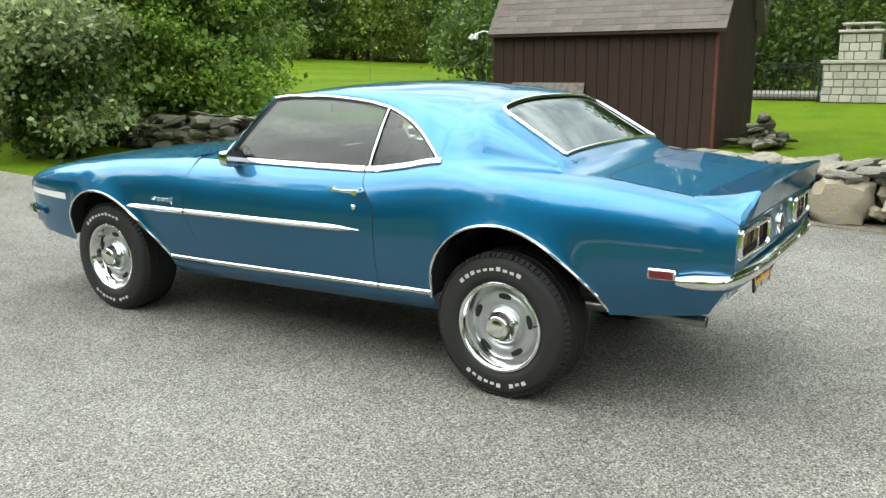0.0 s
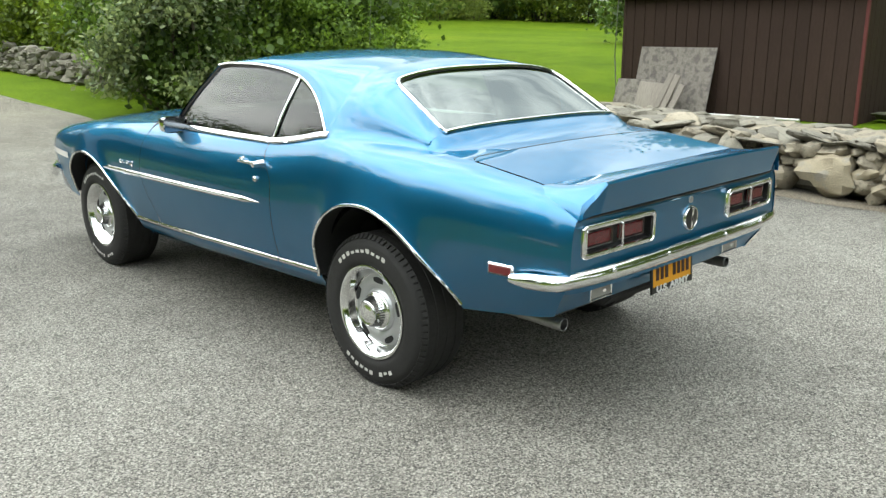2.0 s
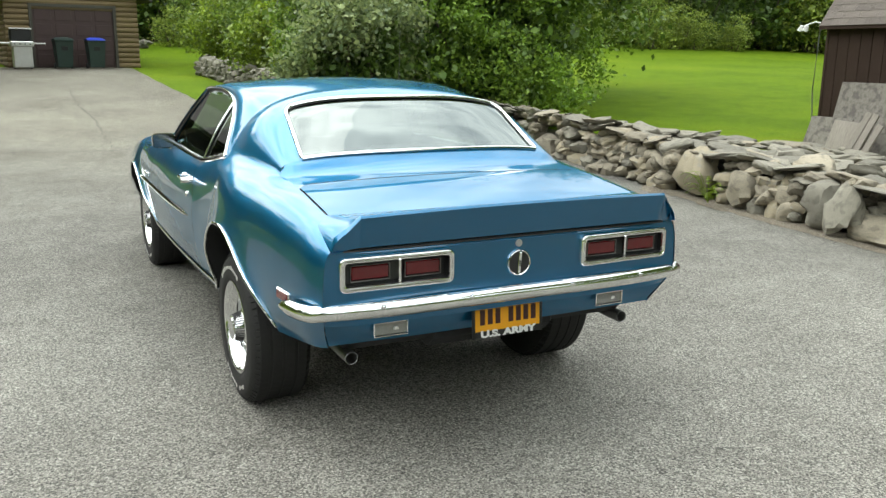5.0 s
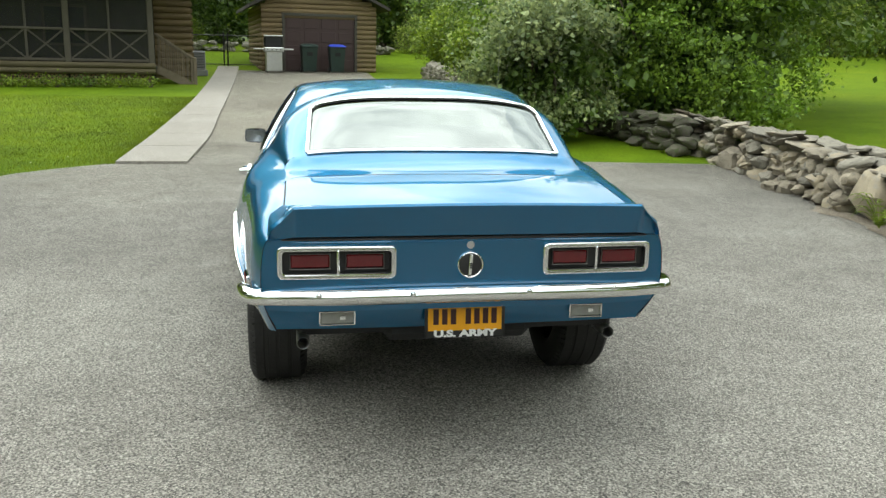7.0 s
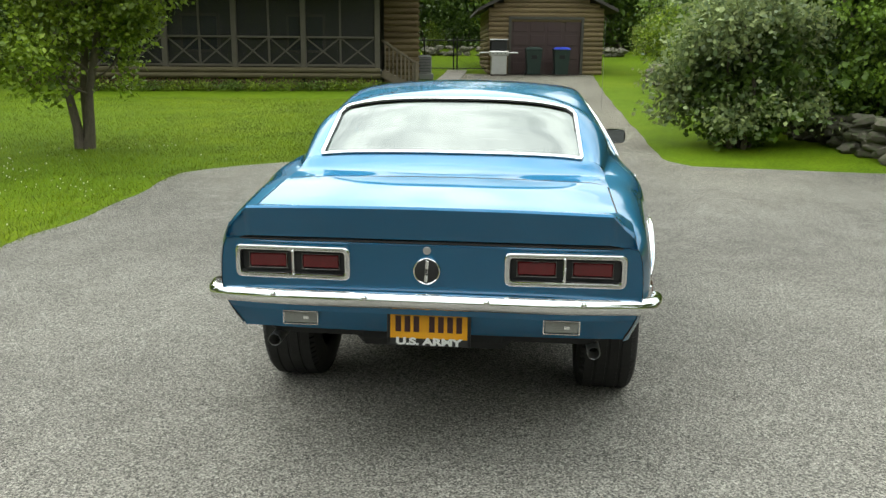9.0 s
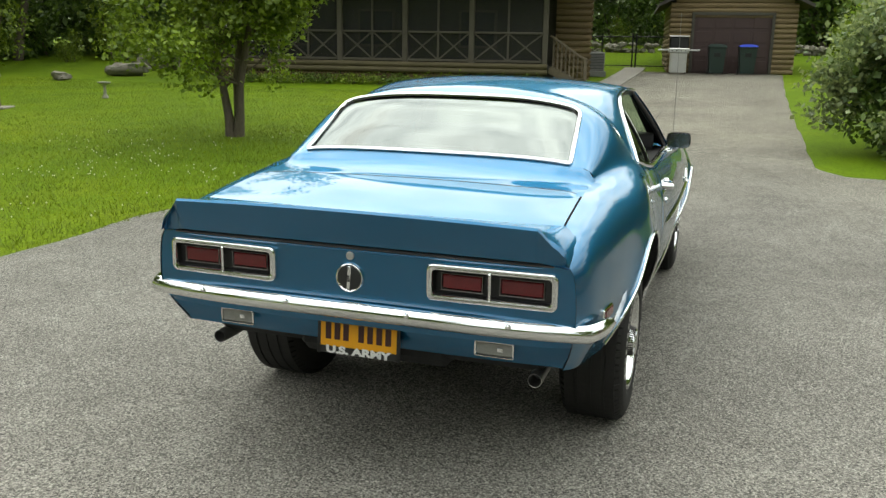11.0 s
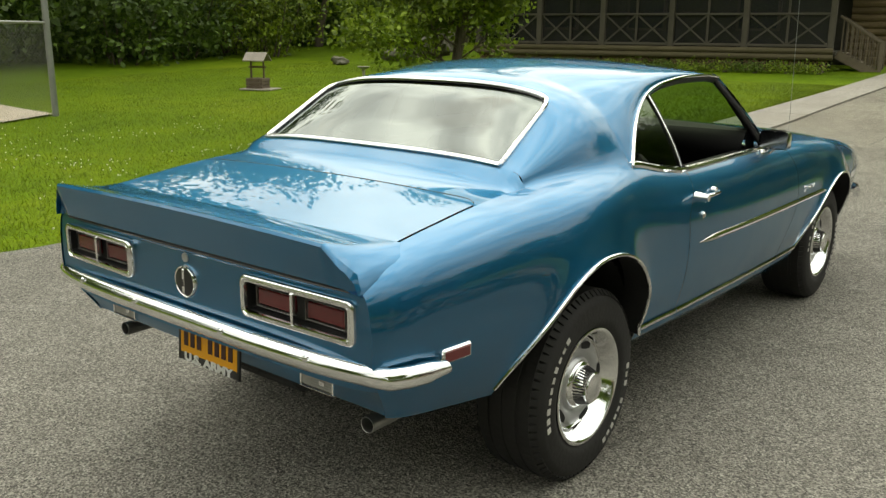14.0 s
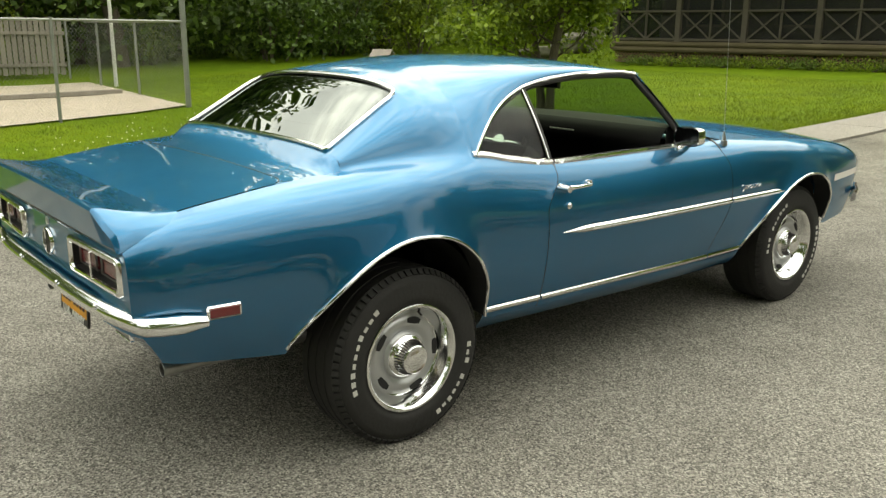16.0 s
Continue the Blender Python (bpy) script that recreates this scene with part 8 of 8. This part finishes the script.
# loose slabs between the wall and the shed, the back of the wall
loose = Geo()
for k in range(190):
    if k < 90:
        x, y, zz = 6.02 + rnd.uniform(-0.1, 0.25), rnd.uniform(WALL_Y0, WALL_Y1), rnd.uniform(0.02, 0.46)
        s = (rnd.uniform(0.25, 0.4), rnd.uniform(0.2, 0.45), rnd.uniform(0.1, 0.2))
    else:
        x, y = 6.2 + abs(rnd.gauss(0, 0.9)), rnd.uniform(-0.5, 5.2)
        zz = lie(x, y) + rnd.uniform(0.02, 0.22) * max(0.15, 1 - (x - 6.2) / 1.6)
        s = (rnd.uniform(0.3, 0.7), rnd.uniform(0.3, 0.7), rnd.uniform(0.05, 0.12))
    src = stone_shape(rnd.randrange(14), 0.55, 0.45)
    loose.add(src.v, src.f, Matrix.Translation((x, y, zz)) @ pose(0, 0, 0, rnd.uniform(-9, 9), rnd.uniform(-9, 9), rnd.uniform(0, 180)) @ Matrix.Diagonal((*s, 1)))
tagged(part("loose_slab", loose, SLATE, wall, "loose flat slabs heaped behind the wall", angle=38), kind="stuff")

# flat slabs spread from the wall to the foot of the shed
for k in range(190):
    x = 6.1 + 3.5 * rnd.random()
    y = rnd.uniform(-1.6, 6.6) - 0.15 * (x - 6.1)
    w = rnd.uniform(0.30, 0.75)
    lay(wall, rnd.choice((SLATE, SLATE, STONE)), rnd, (x, y, lie(x, y) + rnd.uniform(0.00, 0.06) + (0.40 - 0.10 * (x - 6.0)) * smooth((9.7 - x) / 1.1)), (w, w * rnd.uniform(0.5, 0.9), rnd.uniform(0.05, 0.13)), 11, "slab", 90)

pile = thing("rubble_pile", (11.2, 1.55, lie(11, 1.5)), label="dark heap of flat rubble beside the shed", category="rubble")
for k in range(64):
    a, r = rnd.uniform(0, 6.28), rnd.uniform(0, 0.66)
    lay(pile, rnd.choice((OLD_STONE, OLD_STONE, SLATE)), rnd, (r * math.cos(a), 0.8 * r * math.sin(a), 0.05 + rnd.uniform(0.1, 0.68) * max(0, 0.75 - r)), (rnd.uniform(0.16, 0.42), rnd.uniform(0.14, 0.32), rnd.uniform(0.06, 0.15)), 16)

old = thing("old_stone_wall", (0, 0, 0), label="old mossy stone wall along the driveway", category="wall", kind="structure")
old_line = curve((8.2, 5.35), (9.6, 5.15), (12, 4.75), (16, 4.25), (27, 4.35))
y = 8.25
while y < 13.2:
    z = 0.0
    for course in range(6):
        x, h = old_line(y), rnd.uniform(0.07, 0.17)
        lay(old, OLD_STONE, rnd, (x + 0.03 * course + rnd.uniform(-0.08, 0.08), y + rnd.uniform(-0.1, 0.1), lie(x, y) + z + h / 2), (rnd.uniform(0.3, 0.48), rnd.uniform(0.20, 0.52), h + 0.04), 16, "stone", 30)
        z += h * 0.9
        if z > rnd.uniform(0.36, 0.50):
            break
    y += 0.30
rest = Geo()
while y < 27:
    z = 0.0
    for course in range(5):
        x, h = old_line(y), rnd.uniform(0.09, 0.19)
        src = stone_shape(rnd.randrange(40), rnd.uniform(0.35, 0.7), 0.5)
        rest.add(src.v, src.f, Matrix.Translation((x + 0.03 * course + rnd.uniform(-0.07, 0.07), y + rnd.uniform(-0.1, 0.1), lie(x, y) + z + h / 2)) @ pose(0, 0, 0, rnd.uniform(-14, 14), rnd.uniform(-14, 14), rnd.uniform(-25, 25)) @ Matrix.Diagonal((0.36, rnd.uniform(0.20, 0.46), h + 0.04, 1)))
        z += h * 0.92
        if z > rnd.uniform(0.42, 0.62):
            break
    y += 0.27
FAR_STONE = material("weathered_grey_stone", (0.20, 0.185, 0.15), 0.95, 0, 0.35, 5, 0.35, 45, 0.5, island=0.35, second=(0.10, 0.105, 0.065), amount=0.45)
tagged(part("far_stone", rest, FAR_STONE, old, angle=30), kind="stuff")
field = thing("field_wall", (0, 0, 0), label="low grey stone wall across the field beyond the gate", category="wall", kind="structure")
rest = Geo()
for k in range(170):
    x = -12.0 + 17.0 * rnd.random()
    src = stone_shape(rnd.randrange(40), rnd.uniform(0.35, 0.7), 0.5)
    rest.add(src.v, src.f, Matrix.Translation((x, 43.6 + rnd.uniform(-0.2, 0.2), lie(x, 43.6) + rnd.uniform(0.05, 0.45))) @ pose(0, 0, 0, rnd.uniform(-14, 14), rnd.uniform(-14, 14), rnd.uniform(0, 180)) @ Matrix.Diagonal((rnd.uniform(0.3, 0.6), 0.4, rnd.uniform(0.15, 0.32), 1)))
tagged(part("far_stone", rest, FAR_STONE, field, angle=30), kind="stuff")
fern = thing("fern", (4.80, 2.98, 0.04), 0, "small bright green fern growing at the foot of the stone wall", "fern")
rnd = random.Random(91)
for k in range(13):
    a, reach, rise = rnd.uniform(1.9, 4.4), rnd.uniform(0.16, 0.30), rnd.uniform(0.12, 0.34)
    line = [Vector((math.cos(a) * reach * u, math.sin(a) * reach * u * 1.2, rise * math.sin(u * 2.2))) for u in np.linspace(0, 1, 9)]
    frond = Geo().tube(line, [0.003] * 8 + [0.001], 4)
    for n in range(1, 9):
        p, w = line[n], (line[n] - line[n - 1]).normalized()
        side = w.cross(Vector((0, 0, 1))).normalized()
        for sgn in (-1, 1):
            L = 0.060 * (1 - 0.09 * n)
            q = p + side * sgn * L + w * 0.02
            frond.add([tuple(p - w * 0.009), tuple(q + Vector((0, 0, -0.008))), tuple(p + w * 0.009)], [(0, 1, 2)])
    part("frond", frond, LEAF_BRIGHT, fern, shade=False)
